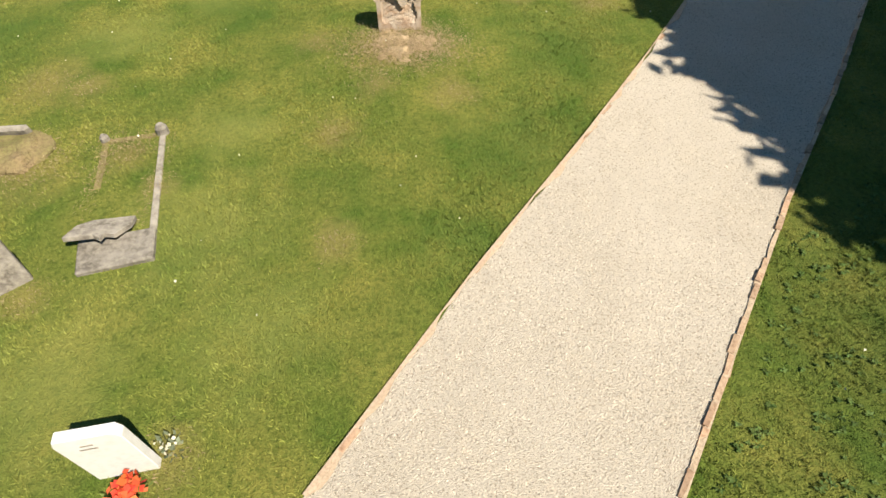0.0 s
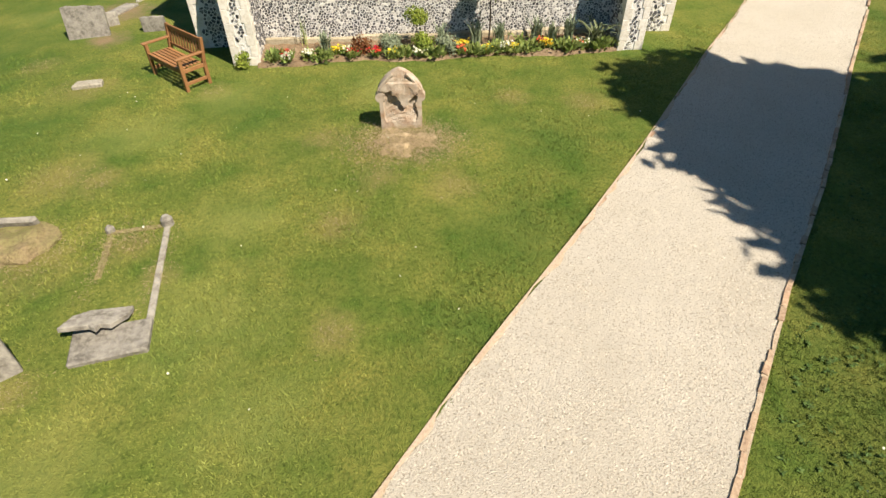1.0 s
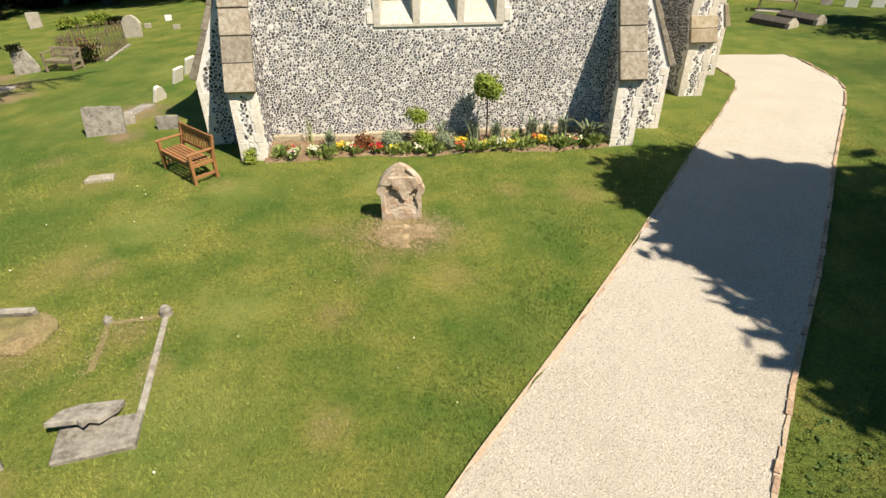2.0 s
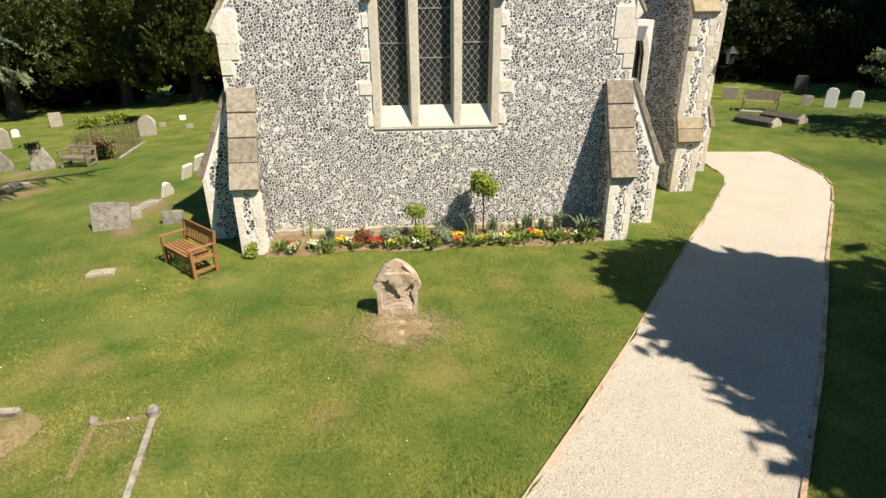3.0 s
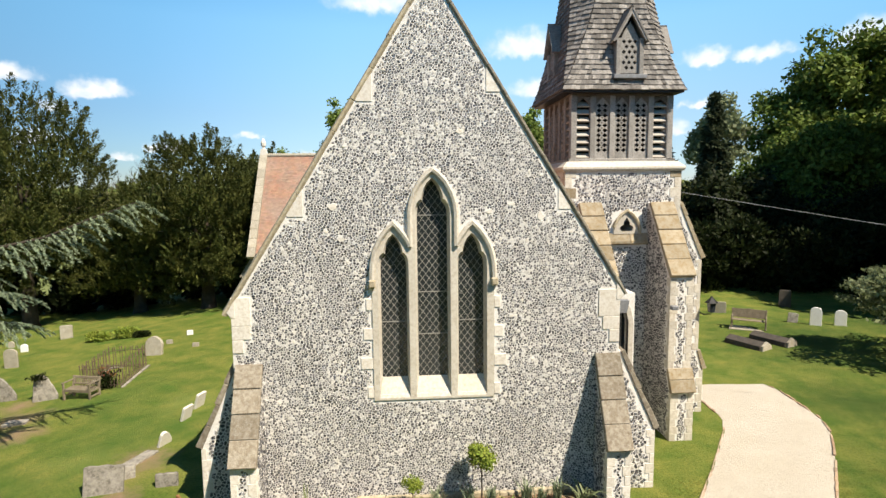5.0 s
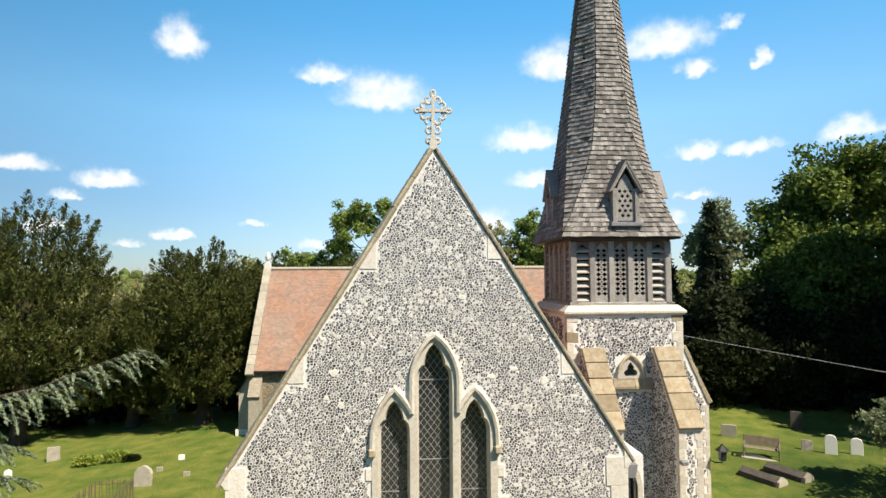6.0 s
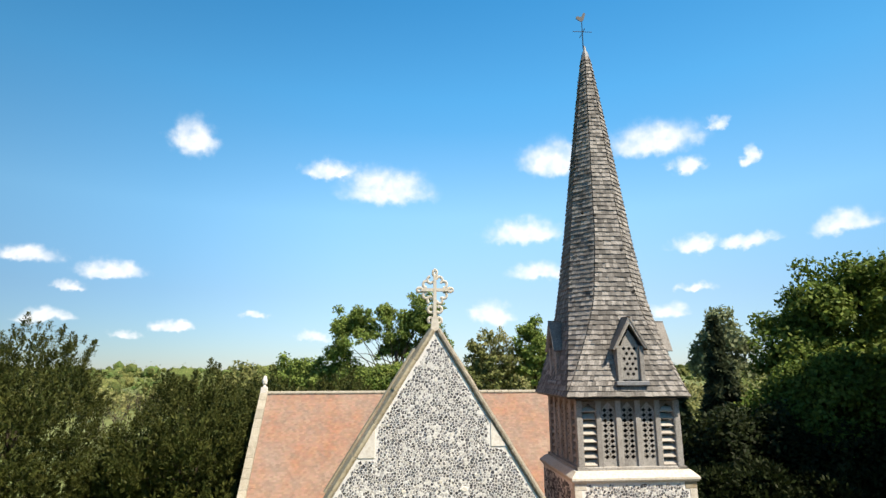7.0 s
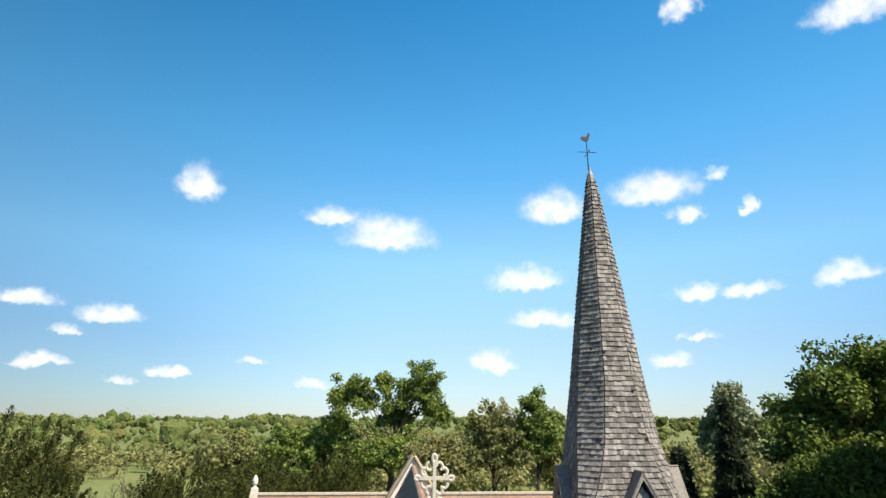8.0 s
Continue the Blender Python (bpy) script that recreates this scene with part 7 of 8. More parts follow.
LR = "large broadleaf tree in fresh green leaf"
tree("broadleaf_tree", LR, (42.5, 47.0), 21, (42.8, 47.0, 10.6), (12.6, 8.2, 8.9), 520, 1.3, 200, 0.45, LIMELEAF, 211, r0=0.65, nlimb=20)
tree("broadleaf_tree", LR, (33.0, 43.0), 11, (33.0, 43.0, 6.2), (5.2, 4.6, 6.0), 170, 1.15, 320, 0.36, LIMELEAF, 212, r0=0.4)
tree("broadleaf_tree", LR, (52.0, 38.0), 18, (52.0, 38.0, 10.5), (9, 8, 11), 150, 1.8, 150, 0.7, LIMELEAF, 213, r0=0.55)
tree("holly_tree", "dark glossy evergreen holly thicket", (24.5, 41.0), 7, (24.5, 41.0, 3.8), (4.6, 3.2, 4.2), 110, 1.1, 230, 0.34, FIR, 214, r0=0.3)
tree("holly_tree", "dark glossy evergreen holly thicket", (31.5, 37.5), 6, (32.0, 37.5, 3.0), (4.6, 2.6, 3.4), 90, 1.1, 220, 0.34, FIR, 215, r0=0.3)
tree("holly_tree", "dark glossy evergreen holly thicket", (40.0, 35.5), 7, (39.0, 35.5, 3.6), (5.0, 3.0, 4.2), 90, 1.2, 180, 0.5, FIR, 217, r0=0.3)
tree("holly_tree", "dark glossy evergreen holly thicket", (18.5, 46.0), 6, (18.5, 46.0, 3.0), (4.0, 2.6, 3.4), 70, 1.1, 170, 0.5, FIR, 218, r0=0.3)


def conifer(x, y, h, rad, seed, leaf=SPRUCE):
    rng = np.random.default_rng(seed)
    z = float(ground_z(x, y))
    ob = thing("conifer", "tall narrow dark conifer with ragged outline", "tree", (x, y, z))
    cl = []
    for k in range(150):
        t = rng.random() ** 0.8
        a = rng.uniform(0, 2 * math.pi)
        rr = rad * (1 - t) ** 0.75 * rng.uniform(0.35, 1.1) + 0.12
        cl.append((rr * math.cos(a), rr * math.sin(a), 0.6 + t * (h - 0.7), 0.35 + 0.55 * (1 - t)))
    part("trunk", trunk_mesh((0, 0, -0.2), (0, 0, h), 0.25, 0.03, [], rng, 0.05), ob)
    part("crown", quads("crown", cloud_of(cl, 105, 0.55, rng, 0.35, -0.25, 0.8), leaf), ob)


conifer(28.0, 50.0, 15.2, 1.7, 221)
conifer(24.8, 53.0, 11.0, 2.2, 222)
conifer(30.8, 55.0, 11.5, 2.4, 223)
tree("pale_tree", "tall pale silvery-green willow behind the conifers", (38.0, 66.0), 17, (38.0, 66.0, 12.6), (3.6, 3.4, 5.2), 60, 1.0, 110, 0.55, PALELEAF, 224, r0=0.35, hollow=0.3)

# unseen trees added behind and beside the view to block sun and sky
for i, (x, y, h, r_) in enumerate(((25.0, -1.0, 16, 5.5), (17.0, -11.0, 17, 5.5), (3.0, -16.0, 16, 5.5), (-13.0, -13.0, 16, 5.5), (-24.0, -2.0, 15, 5.5), (17.4, 0.4, 14, 4.0), (33.0, 8.0, 17, 5.5), (47.5, 35.0, 27, 6.0), (55.0, 33.0, 24, 7.0), (32.5, 24.0, 17, 4.6), (60.0, 44.0, 24, 8.0), (37.2, 31.0, 26.5, 5.2), (43.0, 31.5, 28, 5.5))):
    tree("unseen_shade_tree", "unseen broadleaf tree added to block sun and sky", (x, y), h, (x, y, h * 0.58), (r_, r_, h * 0.4), 90, 1.5, 48, 1.05, LIMELEAF, 250 + i, r0=0.35, fill=0.5)

# the tree whose shadow crosses the path, beside the camera
def path_tree():
    rng = np.random.default_rng(231)
    x, y = 11.3, 1.8
    ob = thing("path_tree", "broadleaf tree beside the path casting a broad shadow", "tree", (x, y, 0))
    lean = (SUN_DIR.x / SUN_DIR.z, SUN_DIR.y / SUN_DIR.z)
    # limbs of the crown: where each one's shade falls, its height and its radius
    lobes = [(5.3, 9.6, 9.6, 1.4), (4.2, 9.9, 9.3, 0.8), (4.15, 8.8, 9.0, 0.85), (4.75, 7.6, 8.6, 1.4), (4.85, 6.3, 8.2, 1.05), (5.25, 5.2, 8.0, 1.25), (6.4, 8.6, 10.6, 1.7), (6.3, 6.4, 9.8, 2.0), (6.3, 4.2, 8.6, 1.9), (5.4, 4.1, 7.7, 1.15), (8.0, 7.4, 10.4, 2.0), (8.2, 5.2, 9.4, 2.2), (9.8, 6.6, 9.8, 1.9), (10.0, 3.6, 8.6, 2.2), (7.9, 2.6, 7.6, 1.7)]
    cl, ends = [], []
    for u, v, h, r in lobes:
        c = np.array((u + lean[0] * h - x, v + lean[1] * h - y, h))
        got = crown_clumps(c, (r, r, r * 0.7), int(17 * r * r), 0.55, rng, 0.1, lump=0.25)
        cl += got
        ends += [q[:3] for q in got[::9]]
    part("trunk", trunk_mesh((0, 0, -0.2), (0.1, 0.2, 8.6), 0.3, 0.08, ends, rng), ob)
    part("crown", quads("crown", cloud_of(cl, 85, 0.36, rng, 0.6, 0.0, 0.85, 0.6), LIMELEAF), ob)


path_tree()
tree("maple_bush", "young tree with pale spreading leafy sprays", (20.9, 20.2), 4.2, (20.3, 20.2, 2.7), (3.0, 2.6, 1.7), 90, 0.5, 90, 0.2, PALELEAF, 232, r0=0.12, hollow=0.3, squash=0.35, category="tree")


def cedar():
    rng = np.random.default_rng(55)
    ob = thing("cedar_tree", "blue-green cedar with long drooping branches", "tree", (-17.5, 14.2, float(ground_z(-17.5, 14.2))))
    base = np.array((-17.5, 14.2, float(ground_z(-17.5, 14.2))))
    part("trunk", trunk_mesh((0, 0, -0.2), (0.2, 0, 13), 0.5, 0.06, [], rng), ob)
    runs = [[(-17.3, 14.4, 4.6), (-14.0, 15.6, 5.2), (-11.6, 16.1, 5.75), (-10.4, 16.2, 6.0), (-9.3, 16.2, 6.45), (-7.9, 16.2, 6.95)],
            [(-17.3, 14.4, 2.6), (-14.0, 15.4, 3.2), (-12.0, 16.1, 3.75), (-11.2, 16.2, 3.62)],
            [(-17.3, 14.4, 3.6), (-14.0, 15.3, 4.4), (-12.4, 15.9, 4.7), (-11.3, 16.0, 4.5)]]
    vs = []
    for run in runs:
        b = Build()
        P_ = np.array(run) - base
        d = np.concatenate([[0], np.cumsum(np.linalg.norm(np.diff(P_, axis=0), axis=1))])
        q = np.linspace(0, d[-1], 46)
        C = np.column_stack([np.interp(q, d, P_[:, k]) for k in range(3)])
        b.tube([tuple(c) for c in C[::3]], list(np.linspace(0.09, 0.012, len(C[::3]))), 6)
        for i in range(5, len(C)):
            tapers = 1.0 - 0.75 * i / len(C)
            for s in (-1, 1):
                for _ in range(1):
                    L = rng.uniform(1.0, 1.7) * (0.3 + tapers)
                    dirn = np.array([0.75 + rng.normal() * 0.15, s * rng.uniform(0.25, 0.9), -0.12])
                    ks = np.linspace(0, 1, 9)
                    tw = np.array([C[i] + dirn * L * t + np.array([0, 0, -0.42 * L * t * t]) for t in ks])
                    b.tube([tuple(t) for t in tw[::2]], list(np.linspace(0.012, 0.003, len(tw[::2]))), 4, False)
                    m = int(130 * L) + 30
                    t = rng.random(m)
                    p = np.column_stack([np.interp(t, ks, tw[:, k]) for k in range(3)]) + rng.normal(size=(m, 3)) * 0.016
                    vs.append(leaves(p, rng.normal(size=(m, 3)) + np.array([0, 0, 1]), np.full(m, 0.085), rng, 0.3, np.tile(dirn + np.array([0, 0, -0.5]), (m, 1)) + rng.normal(size=(m, 3)) * 0.6))
        part("branch", b.mesh("branch", BARK), ob)
    part("needles", quads("needles", np.concatenate(vs), CEDAR), ob)


cedar()

# ---- oak and scrub beyond the church ----
def open_oak():
    rng = np.random.default_rng(66)
    x, y = -2.2, 80.0
    z = float(ground_z(x, y))
    ob = thing("oak_tree", "spreading oak with open two-lobed crown and dark limbs", "tree", (x, y, z))
    lobes = [((-5.0, 0, 16.6 - z), (3.6, 3, 3.0), 46), ((3.6, 0, 17.4 - z), (4.0, 3.4, 3.9), 64), ((-0.6, 0, 19.0 - z), (1.2, 1.2, 1.6), 10), ((6.6, 0, 14.4 - z), (1.6, 1.6, 2.4), 16), ((-7.2, 0, 13.2 - z), (1.6, 1.6, 1.6), 12), ((0.4, 1.0, 14.0 - z), (3.0, 2, 1.6), 20), ((-1.0, -2.0, 9.0 - z), (5.5, 2.5, 3.4), 60)]
    cl = []
    for c, r, n in lobes:
        cl += crown_clumps(c, r, int(n * 1.7), 0.85, rng, 0.1, lump=0.45)
    ends = [c[:3] for c in cl[::13]]
    part("trunk", trunk_mesh((0, 0, -0.3), (0.8, 0, 14.5), 0.6, 0.12, ends, rng, 0.5, 0.28), ob)
    part("crown", quads("crown", cloud_of(cl, 105, 0.36, rng, 0.65, fill=0.9), OAKLEAF), ob)


open_oak()


def thicket(name, label, x0, y0, x1, y1, h, depth, n, leaf, seed, per=105, size=0.62):
    """A dense, uncountable belt of undergrowth."""
    rng = np.random.default_rng(seed)
    t = rng.random(n)
    x, y = x0 + (x1 - x0) * t + rng.normal(0, depth * 0.4, n), y0 + (y1 - y0) * t + rng.normal(0, depth, n)
    z = ground_z(x, y)
    cl = np.column_stack([x, y, z + h * rng.random(n) ** 0.8, rng.uniform(0.6, 1.1, n)])
    tagged(new(name, quads(name, cloud_of(cl, per, size, rng, 0.5, 0.3), leaf)), label, "undergrowth", kind="stuff")


# backing belts: the gloom below the trees is put into near-black leaves
thicket("undergrowth", "undergrowth below the yews, coloured dark for shade", -42, 40, -9, 42, 3.6, 0.8, 150, FIR, 91)
thicket("undergrowth", "undergrowth below the trees, coloured dark for shade", 14, 37, 36, 33, 4.2, 0.9, 200, FIR, 94, 190, 0.34)
thicket("undergrowth", "undergrowth below the trees, coloured dark for shade", 13, 50, 34, 44, 4.5, 1.0, 150, FIR, 92)
thicket("undergrowth", "undergrowth below the trees, coloured dark for shade", 30, 40, 52, 34, 4.0, 1.0, 120, FIR, 93)
OL = "open scrubby hedgerow tree in thin spring leaf"
tree("hedgerow_tree", OL, (11.5, 78.0), 14, (11.8, 78.0, 11.0), (4.6, 4, 5.6), 170, 0.6, 45, 0.42, WOODLEAF, 241, r0=0.3, hollow=0.25, nlimb=26)
tree("hedgerow_tree", OL, (17.2, 77.0), 15, (17.4, 77.0, 12.6), (3.0, 3, 4.8), 130, 0.62, 70, 0.42, OAKLEAF, 242, r0=0.3, hollow=0.3, nlimb=14)
tree("hedgerow_tree", OL, (22.0, 80.0), 10, (22.0, 80.0, 8.6), (4.0, 3, 4.6), 140, 0.65, 55, 0.42, WOODLEAF, 243, r0=0.3, hollow=0.3, nlimb=14)
tree("hedgerow_tree", OL, (-16.0, 84.0), 9, (-16.0, 84.0, 8.0), (5.0, 4, 4.6), 170, 0.7, 60, 0.45, OAKLEAF, 244, r0=0.3, hollow=0.3)
tree("hedgerow_tree", OL, (-10.5, 82.0), 9, (-10.0, 82.0, 8.6), (4.0, 3, 4.4), 130, 0.7, 60, 0.45, OAKLEAF, 245, r0=0.3, hollow=0.3)
tree("hedgerow_tree", OL, (4.0, 74.0), 8, (4.0, 74.0, 7.0), (5.0, 3, 4.2), 150, 0.7, 60, 0.45, WOODLEAF, 246, r0=0.3, hollow=0.3)
tree("hedgerow_tree", OL, (-24.0, 88.0), 8, (-24.0, 88.0, 7.0), (4.5, 3, 4.2), 70, 1.0, 90, 0.55, WOODLEAF, 247, r0=0.3, hollow=0.3)


def bare_tree(x, y, h, seed):
    rng = np.random.default_rng(seed)
    ob = thing("bare_tree", "leafless grey-brown tree with fine twigs", "tree", (x, y, float(ground_z(x, y))))
    b = Build()

    def grow(p, d, L, r, depth):
        q = p + d * L
        mid = p.lerp(q, 0.5) + Vector(rng.normal(size=3)) * L * 0.05
        b.tube([p, mid, q], [r, r * 0.8, r * 0.6], 5, False)
        if depth:
            for _ in range(3 if depth > 1 else 4):
                nd = (d + Vector(rng.normal(size=3)) * 0.42 + Vector((0, 0, 0.12))).normalized()
                grow(q, nd, L * rng.uniform(0.6, 0.85), r * 0.58, depth - 1)
    grow(Vector((0, 0, -0.2)), Vector((0, 0, 1)), h * 0.3, h * 0.016, 5)
    part("trunk", b.mesh("trunk", BARK), ob)


bare_tree(9.5, 84.0, 15.0, 301)
bare_tree(-21.5, 46.0, 11.0, 302)
bare_tree(-19.5, 60.0, 9.0, 303)
bare_tree(14.0, 82.0, 14.0, 304)


def woods():
    """Woodland and hedges out to the horizon, with open fields left between: lumpy crowns, each fringed with leaves."""
    rng = np.random.default_rng(88)
    balls = []
    for sub_ in (1, 2):
        bm_ = bmesh.new()
        bmesh.ops.create_icosphere(bm_, subdivisions=sub_, radius=1)
        bm_.verts.ensure_lookup_table()
        balls.append((np.array([v.co[:] for v in bm_.verts]), np.array([[v.index for v in f.verts] for f in bm_.faces])))
        bm_.free()
    sets = {"woodland": ([], [], []), "far_woodland": ([], [], [])}
    total = {True: 0, False: 0}
    near_cl = []
    for _ in range(3100):
        az = rng.uniform(-50, 50) if rng.random() < 0.93 else rng.uniform(50, 310)
        r = 100 * (2600 / 100) ** rng.random() ** 0.9
        x, y = r * math.sin(radians(az)), r * math.cos(radians(az))
        if -42 < az < -6 and r < 185 and rng.random() > 0.03 or 14 < az < 30 and 230 < r < 430 or -10 < az < 19 and r < 110:
            continue
        if noise.noise(Vector((x * 0.011, y * 0.011, 4.0))) < -0.22:
            continue
        z = float(ground_z(x, y))
        h = rng.uniform(0.55, 1.1) * (6.0 if r < 140 else 9.5 if r < 700 else 15) * (1 + 0.5 * noise.noise(Vector((x * 0.02, y * 0.02, 9.0))))
        if r > 900:
            h *= 1.3 + 0.5 * noise.noise(Vector((az * 0.12, 3.0, 1.0)))
        if rng.random() < 0.05:
            h *= 1.45
        V, Fc, cl = sets["woodland" if r < 480 else "far_woodland"]
        leafy_only = r < 270
        for k in range(3):
            cr = h * (rng.uniform(0.38, 0.52) if k == 0 else rng.uniform(0.2, 0.32))
            c = np.array((x + (k > 0) * rng.normal() * h * 0.3, y + (k > 0) * rng.normal() * h * 0.3, z + h - cr * rng.uniform(0.9, 1.3) - (k > 0) * rng.uniform(0, 0.3) * h))
            if leafy_only:
                near_cl.append((*c, cr))
                continue
            bv, bf = balls[1 if k == 0 and r < 480 else 0]
            Fc.append(bf + total[r < 480])
            total[r < 480] += len(bv)
            V.append(c + bv * cr * (0.88 + rng.normal(0, 0.13, (len(bv), 1))) * np.array([1, 1, rng.uniform(0.8, 1.1)]))
            cl.append((*c, cr))
    tagged(new("hedgerow", quads("hedgerow", cloud_of(near_cl, 48, 1.1, rng, 0.7, 0.0, 0.95, 0.4), WOODLEAF)), "mixed olive and green hedgerow trees beyond the churchyard", "trees", kind="stuff")
    for name, (V, Fc, cl) in sets.items():
        me = bpy.data.meshes.new(name)
        me.from_pydata(np.concatenate(V).tolist(), [], np.concatenate(Fc).tolist())
        me.materials.append(WOODCROWN)
        ob = tagged(new(name, me), "mixed green and brown woodland reaching to the horizon", "woodland", kind="stuff")
        part("fringe", quads("fringe", cloud_of(cl, 34 if name == "woodland" else 10, 0.8 if name == "woodland" else 1.7, rng, 0.7, 0.0, 0.95, 0.0), WOODLEAF), ob, kind="stuff")


woods()


def tree_belt(points, h, n, seed):
    """An unseen belt of trees, added round about to close off low sky light."""
    rng = np.random.default_rng(seed)
    cl = []
    for _ in range(n):
        k = rng.integers(len(points) - 1)
        t = rng.random()
        x, y = (points[k][i] + (points[k + 1][i] - points[k][i]) * t + rng.normal() * 1.5 for i in (0, 1))
        cl.append((x, y, float(ground_z(x, y)) + 1.0 + h * rng.random(), rng.uniform(1.6, 2.8)))
    tagged(new("tree_belt", quads("tree_belt", cloud_of(cl, 55, 1.3, rng, 0.6, 0.0, 0.9), LIMELEAF)), "dense unseen belt of broadleaf trees added to block the sky", "trees", kind="stuff")


tree_belt([(66, 40), (52, 10), (34, -16), (10, -32), (-20, -30), (-44, -6), (-54, 20)], 15, 560, 95)


# ---- lawn, gravel and edging ----
def lawn_blades():
    rng = np.random.default_rng(12)
    n = 150000
    x, y = rng.uniform(-9.5, 11.5, n), rng.uniform(0.2, 13.0, n)
    keep = (rng.random(n) < np.clip(1.25 - y / 13, 0.3, 1)) & (~inside(PATH_POLY, x, y) | ~inside(PATH_POLY, x - 0.07 * rng.random(n) ** 2, y))
    keep &= ~((np.abs(x + 0.05) < 3.95) & (y > 11.48)) & ~((np.abs(x) < 5.4) & (y > 12.3))
    keep &= np.abs(x + 0.3) < y * 0.95 + 3.2
    x, y = x[keep], y[keep]
    n = len(x)
    z = ground_z(x, y)
    per = 4
    X, Y, Z = (np.repeat(a, per) for a in (x, y, z))
    m = n * per
    X, Y = X + rng.normal(0, 0.012, m), Y + rng.normal(0, 0.012, m)
    a = rng.uniform(0, 2 * math.pi, m)
    h, w = rng.uniform(0.018, 0.048, m), rng.uniform(0.003, 0.0055, m)
    lx, ly = rng.normal(0, 0.022, m), rng.normal(0, 0.022, m)
    v = np.stack([np.column_stack([X - w * np.cos(a), Y - w * np.sin(a), Z - 0.008]), np.column_stack([X + w * np.cos(a), Y + w * np.sin(a), Z - 0.008]), np.column_stack([X + lx, Y + ly, Z + h])], 1).reshape(-1, 3)
    tagged(new("grass", quads("grass", v, BLADE, 3)), "short mown green grass with yellowed tips", "grass", kind="stuff")


lawn_blades()


def straw_mound():
    """A low heap of dead grass at the foot of the old stone."""
    ang, rad_ = np.meshgrid(np.linspace(0, 2 * math.pi, 49)[:-1], np.linspace(0, 1, 14))
    edge = 1 + 0.22 * np.sin(ang * 3 + 1) + 0.12 * np.sin(ang * 7)
    X, Y = -0.90 + 0.62 * rad_ * edge * np.cos(ang), 8.10 + 0.44 * rad_ * edge * np.sin(ang)
    lump = np.array([noise.noise(Vector((x * 7, y * 7, 2.0))) for x, y in zip(X.ravel(), Y.ravel())]).reshape(X.shape)
    Z = ground_z(X, Y) - 0.03 + 0.055 * (1 - rad_ ** 2) * (1 + 0.6 * lump) + 0.02 * lump
    i = np.arange(X.size).reshape(X.shape)
    f = np.stack([i[:-1], np.roll(i[:-1], -1, 1), np.roll(i[1:], -1, 1), i[1:]], -1).reshape(-1, 4)
    me = bpy.data.meshes.new("straw_heap")
    me.from_pydata(np.stack([X, Y, Z], -1).reshape(-1, 3).tolist(), [], f.tolist())
    me.materials.append(STRAW)
    tagged(new("straw_heap", me), "heap of bleached dead grass at the headstone's foot", "straw", kind="stuff")


straw_mound()


def weeds():
    """Broad-leaved weeds and coarse tufts in the rougher grass beyond the path."""
    rng = np.random.default_rng(19)
    n = 2400
    x, y = rng.uniform(1.2, 9.0, n), rng.uniform(0.3, 7.5, n)
    k = ~inside(PATH_POLY, x - 0.15, y + 0.1) & (x > 0.78 * y + 0.3) & (np.array([noise.noise(Vector((a * 0.9, b * 0.9, 6.0))) for a, b in zip(x, y)]) > -0.1)
    x, y = x[k], y[k]
    per = 9
    X, Y = np.repeat(x, per), np.repeat(y, per)
    a, r = rng.uniform(0, 2 * math.pi, len(X)), np.repeat(rng.uniform(0.012, 0.05, len(x)), per)
    d = np.column_stack([np.cos(a), np.sin(a), np.full(len(X), 0.12)])
    p = np.column_stack([X, Y, ground_z(X, Y) + 0.02]) + d * (r * rng.uniform(0.3, 1.0, len(X)))[:, None]
    v = leaves(p, np.tile([[0, 0, 1.0]], (len(X), 1)), np.full(len(X), 0.042), rng, 0.5, d)
    tagged(new("weeds", quads("weeds", v, WEED)), "dark broad-leaved weeds in rough grass", "weeds", kind="stuff")


weeds()


def dry_patches():
    rng = np.random.default_rng(13)
    vs = []
    spots = [(-0.90, 8.08, 0.46, 0.29, 14000), (-6.05, 6.05, 0.34, 0.26, 2600), (-4.6, 6.2, 0.25, 0.16, 500), (-4.85, 5.6, 0.06, 0.4, 350), (-4.1, 5.4, 0.07, 0.45, 350)] + [(x, y, r * 0.42, r * 0.36, int(330 * r)) for x, y, r in DRY if (x, y) != (-0.95, 8.1)]
    for x0, y0, rx, ry, n in spots:
        x, y = rng.normal(x0, rx, n), rng.normal(y0, ry, n)
        p = np.column_stack([x, y, ground_z(x, y) + rng.uniform(0.012, 0.045, n)])
        vs.append(leaves(p, np.tile([[0, 0, 1.0]], (n, 1)), np.full(n, 0.042), rng, 0.1, rng.normal(size=(n, 3)) * np.array([1, 1, 0.5])))
    tagged(new("dry_grass", quads("dry_grass", np.concatenate(vs), STRAW)), "bleached straw-coloured dead grass in patches", "grass", kind="stuff")
    n = 45
    x, y = rng.uniform(-8, 4, n), rng.uniform(2, 12, n)
    k = ~inside(PATH_POLY, x, y)
    k &= (y < 11.4)
    x, y = np.append(x[k], [-0.43, 1.51, -6.1, -5.9, -6.2]), np.append(y[k], [4.48, 9.03, 10.5, 10.3, 10.35])
    p = np.column_stack([x, y, ground_z(x, y) + 0.05])
    tagged(new("daisies", quads("daisies", leaves(p, np.tile([[0, 0, 1.0]], (len(x), 1)), np.full(len(x), 0.028), rng, 1.0), WHITEP)), "tiny white daisies scattered in the grass", "daisies", kind="stuff")


dry_patches()


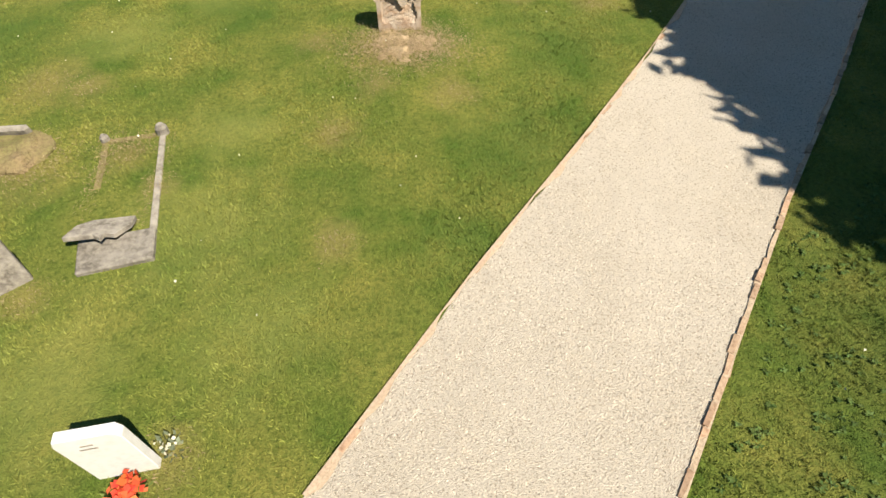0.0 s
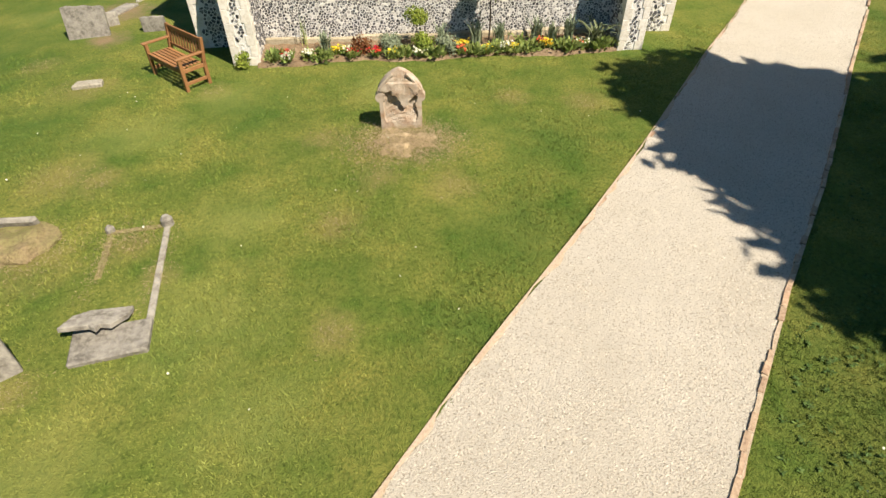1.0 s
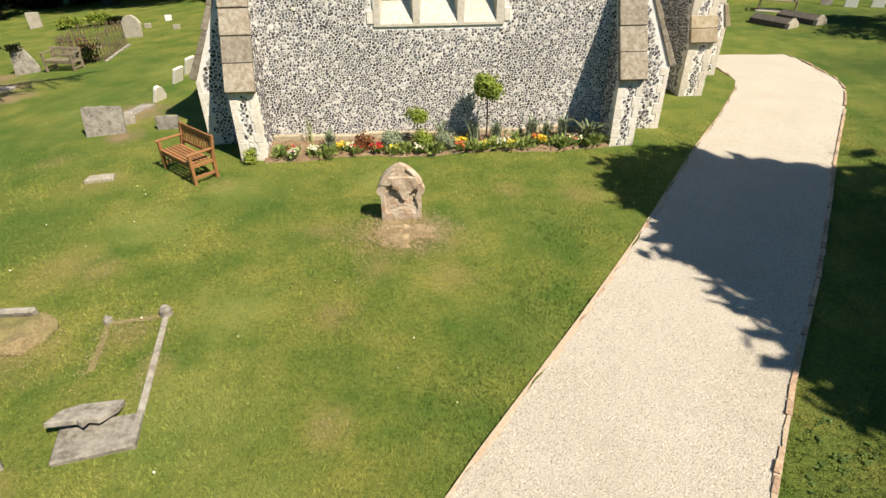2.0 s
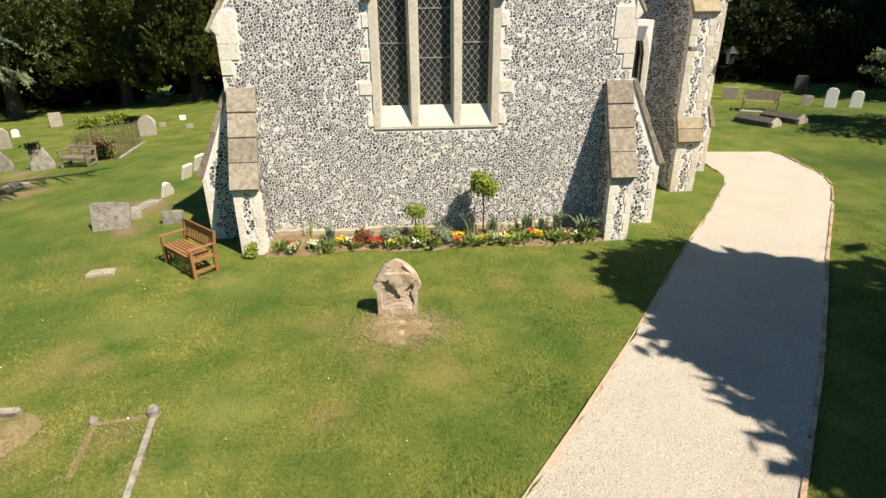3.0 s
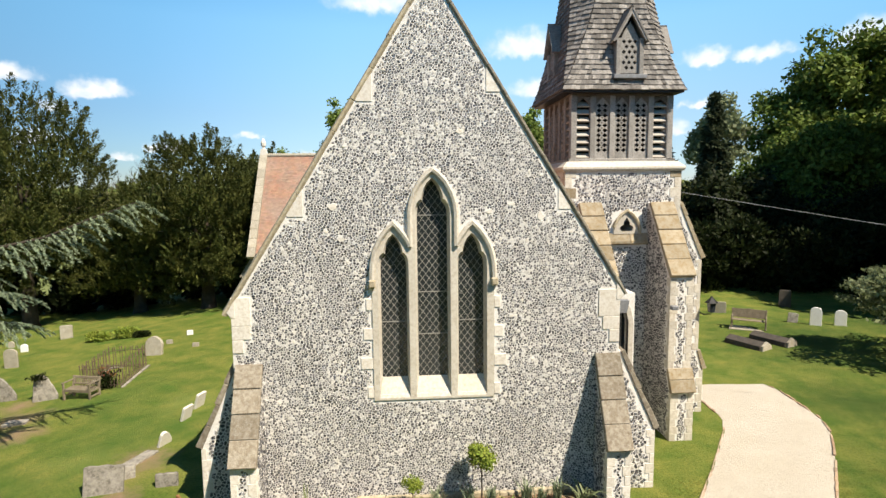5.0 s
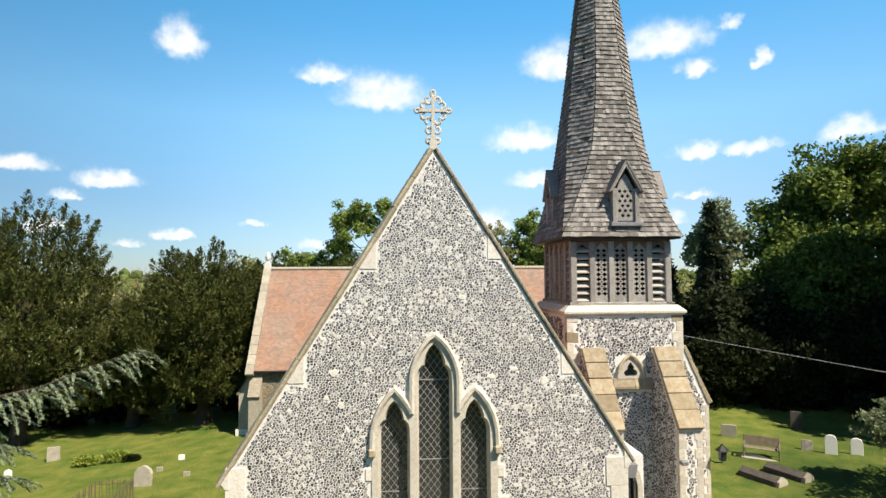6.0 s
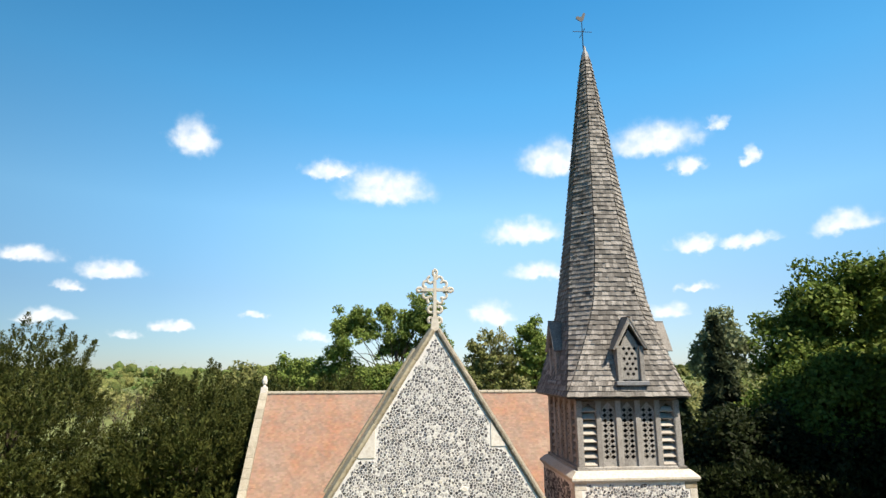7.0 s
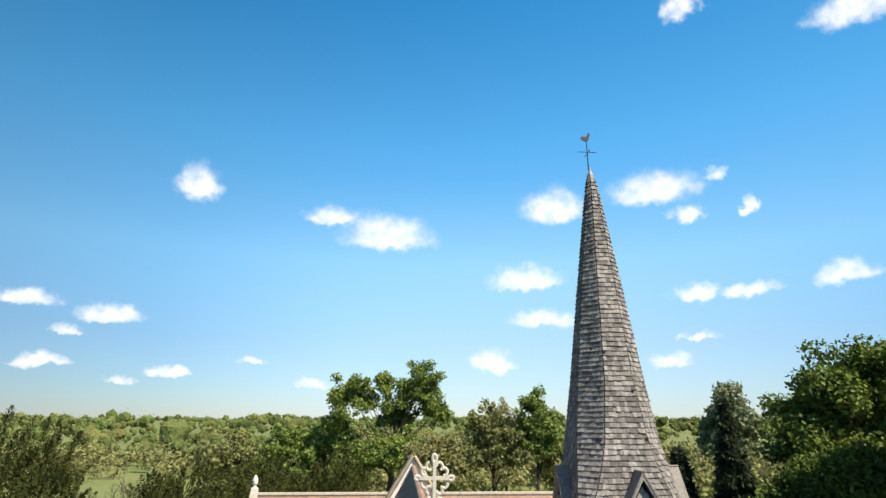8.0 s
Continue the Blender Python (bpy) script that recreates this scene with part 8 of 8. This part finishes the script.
def pebbles():
    rng = np.random.default_rng(14)
    n = 150000
    x, y = rng.uniform(-3.5, 10.5, n), rng.uniform(0.6, 14, n)
    k = inside(PATH_POLY, x, y) & (rng.random(n) < np.clip(1.3 - y / 11, 0.18, 1))
    x, y = x[k], y[k]
    n = len(x)
    def away(line):
        best = np.full(n, 99.0)
        for (ax, ay), (bx, by) in zip(line, line[1:]):
            t = np.clip(((x - ax) * (bx - ax) + (y - ay) * (by - ay)) / ((bx - ax) ** 2 + (by - ay) ** 2), 0, 1)
            best = np.minimum(best, np.hypot(x - ax - t * (bx - ax), y - ay - t * (by - ay)))
        return best
    dl, dr = away(PATH_L), away(PATH_R)
    z = ground_z(x, y) + 0.019 + 0.014 * np.sin(dl / (dl + dr) * math.pi) + 0.006 * np.sin(x * 3.1) * np.sin(y * 2.7)
    r = rng.uniform(0.005, 0.012, n)
    a0 = rng.uniform(0, 2 * math.pi, n)
    ring_ = [np.column_stack([x + r * np.cos(a0 + q) * (1.25 if i % 2 else 0.85), y + r * np.sin(a0 + q) * (1.25 if i % 2 else 0.85), z - 0.01]) for i, q in enumerate((0, 1.57, 3.14, 4.71))]
    top = np.column_stack([x + rng.normal(0, 0.002, n), y + rng.normal(0, 0.002, n), z + r * rng.uniform(0.5, 1.0, n)])
    # four faces that share their corners, so that each pebble keeps one shade
    V = np.stack(ring_ + [top], 1).reshape(-1, 3)
    base = np.arange(n)[:, None] * 5
    F = np.concatenate([base + np.array([[i, (i + 1) % 4, 4]]) for i in range(4)])
    me = bpy.data.meshes.new("pebbles")
    me.vertices.add(len(V)), me.loops.add(F.size), me.polygons.add(len(F))
    me.vertices.foreach_set("co", V.astype(np.float32).ravel())
    me.loops.foreach_set("vertex_index", F.astype(np.int32).ravel())
    me.polygons.foreach_set("loop_start", np.arange(0, F.size, 3, dtype=np.int32))
    me.update(calc_edges=True)
    me.materials.append(PEBBLE)
    part("pebbles", me, gravel_path, kind="stuff")


pebbles()


def edging():
    rng = np.random.default_rng(16)
    brick = Build().box(-0.5, 0.5, -0.5, 0.5, -1, 0).mesh("kerb_brick", KERB, 0.06)
    for line, top, miss, wid in ((PATH_R, 0.040, 0.15, 0.062), (PATH_L, 0.020, 0.72, 0.06)):
        d = [0.0]
        for a, b in zip(line, line[1:]):
            d.append(d[-1] + math.hypot(b[0] - a[0], b[1] - a[1]))
        s = 9.5
        while s < d[-1] - 0.2:
            L = rng.uniform(0.19, 0.30)
            x, y = float(np.interp(s + L / 2, d, [p[0] for p in line])), float(np.interp(s + L / 2, d, [p[1] for p in line]))
            x2, y2 = float(np.interp(s + L, d, [p[0] for p in line])), float(np.interp(s + L, d, [p[1] for p in line]))
            if rng.random() > miss:
                ang = math.degrees(math.atan2(y2 - y, x2 - x)) + rng.normal() * 1.6
                mtx = pose(x + rng.normal() * 0.006, y + rng.normal() * 0.006, float(ground_z(x, y)) + top + rng.normal() * 0.008, rng.normal() * 2, rng.normal() * 1.5, ang) @ Matrix.Diagonal((L - 0.012, wid * rng.uniform(0.85, 1.1), 0.12, 1))
                part("kerb_brick", brick, gravel_path, at=mtx)
            s += L
    # bare earth along the lawn's cut edge
    b = []
    for line, side in ((PATH_L, 1), (PATH_R, -1)):
        pts_ = resample(line[2:9], 0.12)
        for (ax, ay), (bx, by) in zip(pts_, pts_[1:]):
            dx, dy = by - ay, -(bx - ax)
            L = math.hypot(dx, dy)
            dx, dy = dx / L * side, dy / L * side
            w0, w1 = (max(-0.02, (0.008 if side > 0 else 0.02) + (0.12 if side > 0 else 0.03) * noise.noise(Vector((q[0] * 2.6, q[1] * 2.6, 3)))) for q in ((ax, ay), (bx, by)))
            o = 0.03
            b += [(ax - dx * o, ay - dy * o, float(ground_z(ax, ay)) + 0.034), (bx - dx * o, by - dy * o, float(ground_z(bx, by)) + 0.034), (bx + dx * w1, by + dy * w1, float(ground_z(bx, by)) + 0.030), (ax + dx * w0, ay + dy * w0, float(ground_z(ax, ay)) + 0.030)]
    part("earth_edge", quads("earth_edge", np.array(b), EARTH), gravel_path, "reddish bare earth along the edge")


edging()
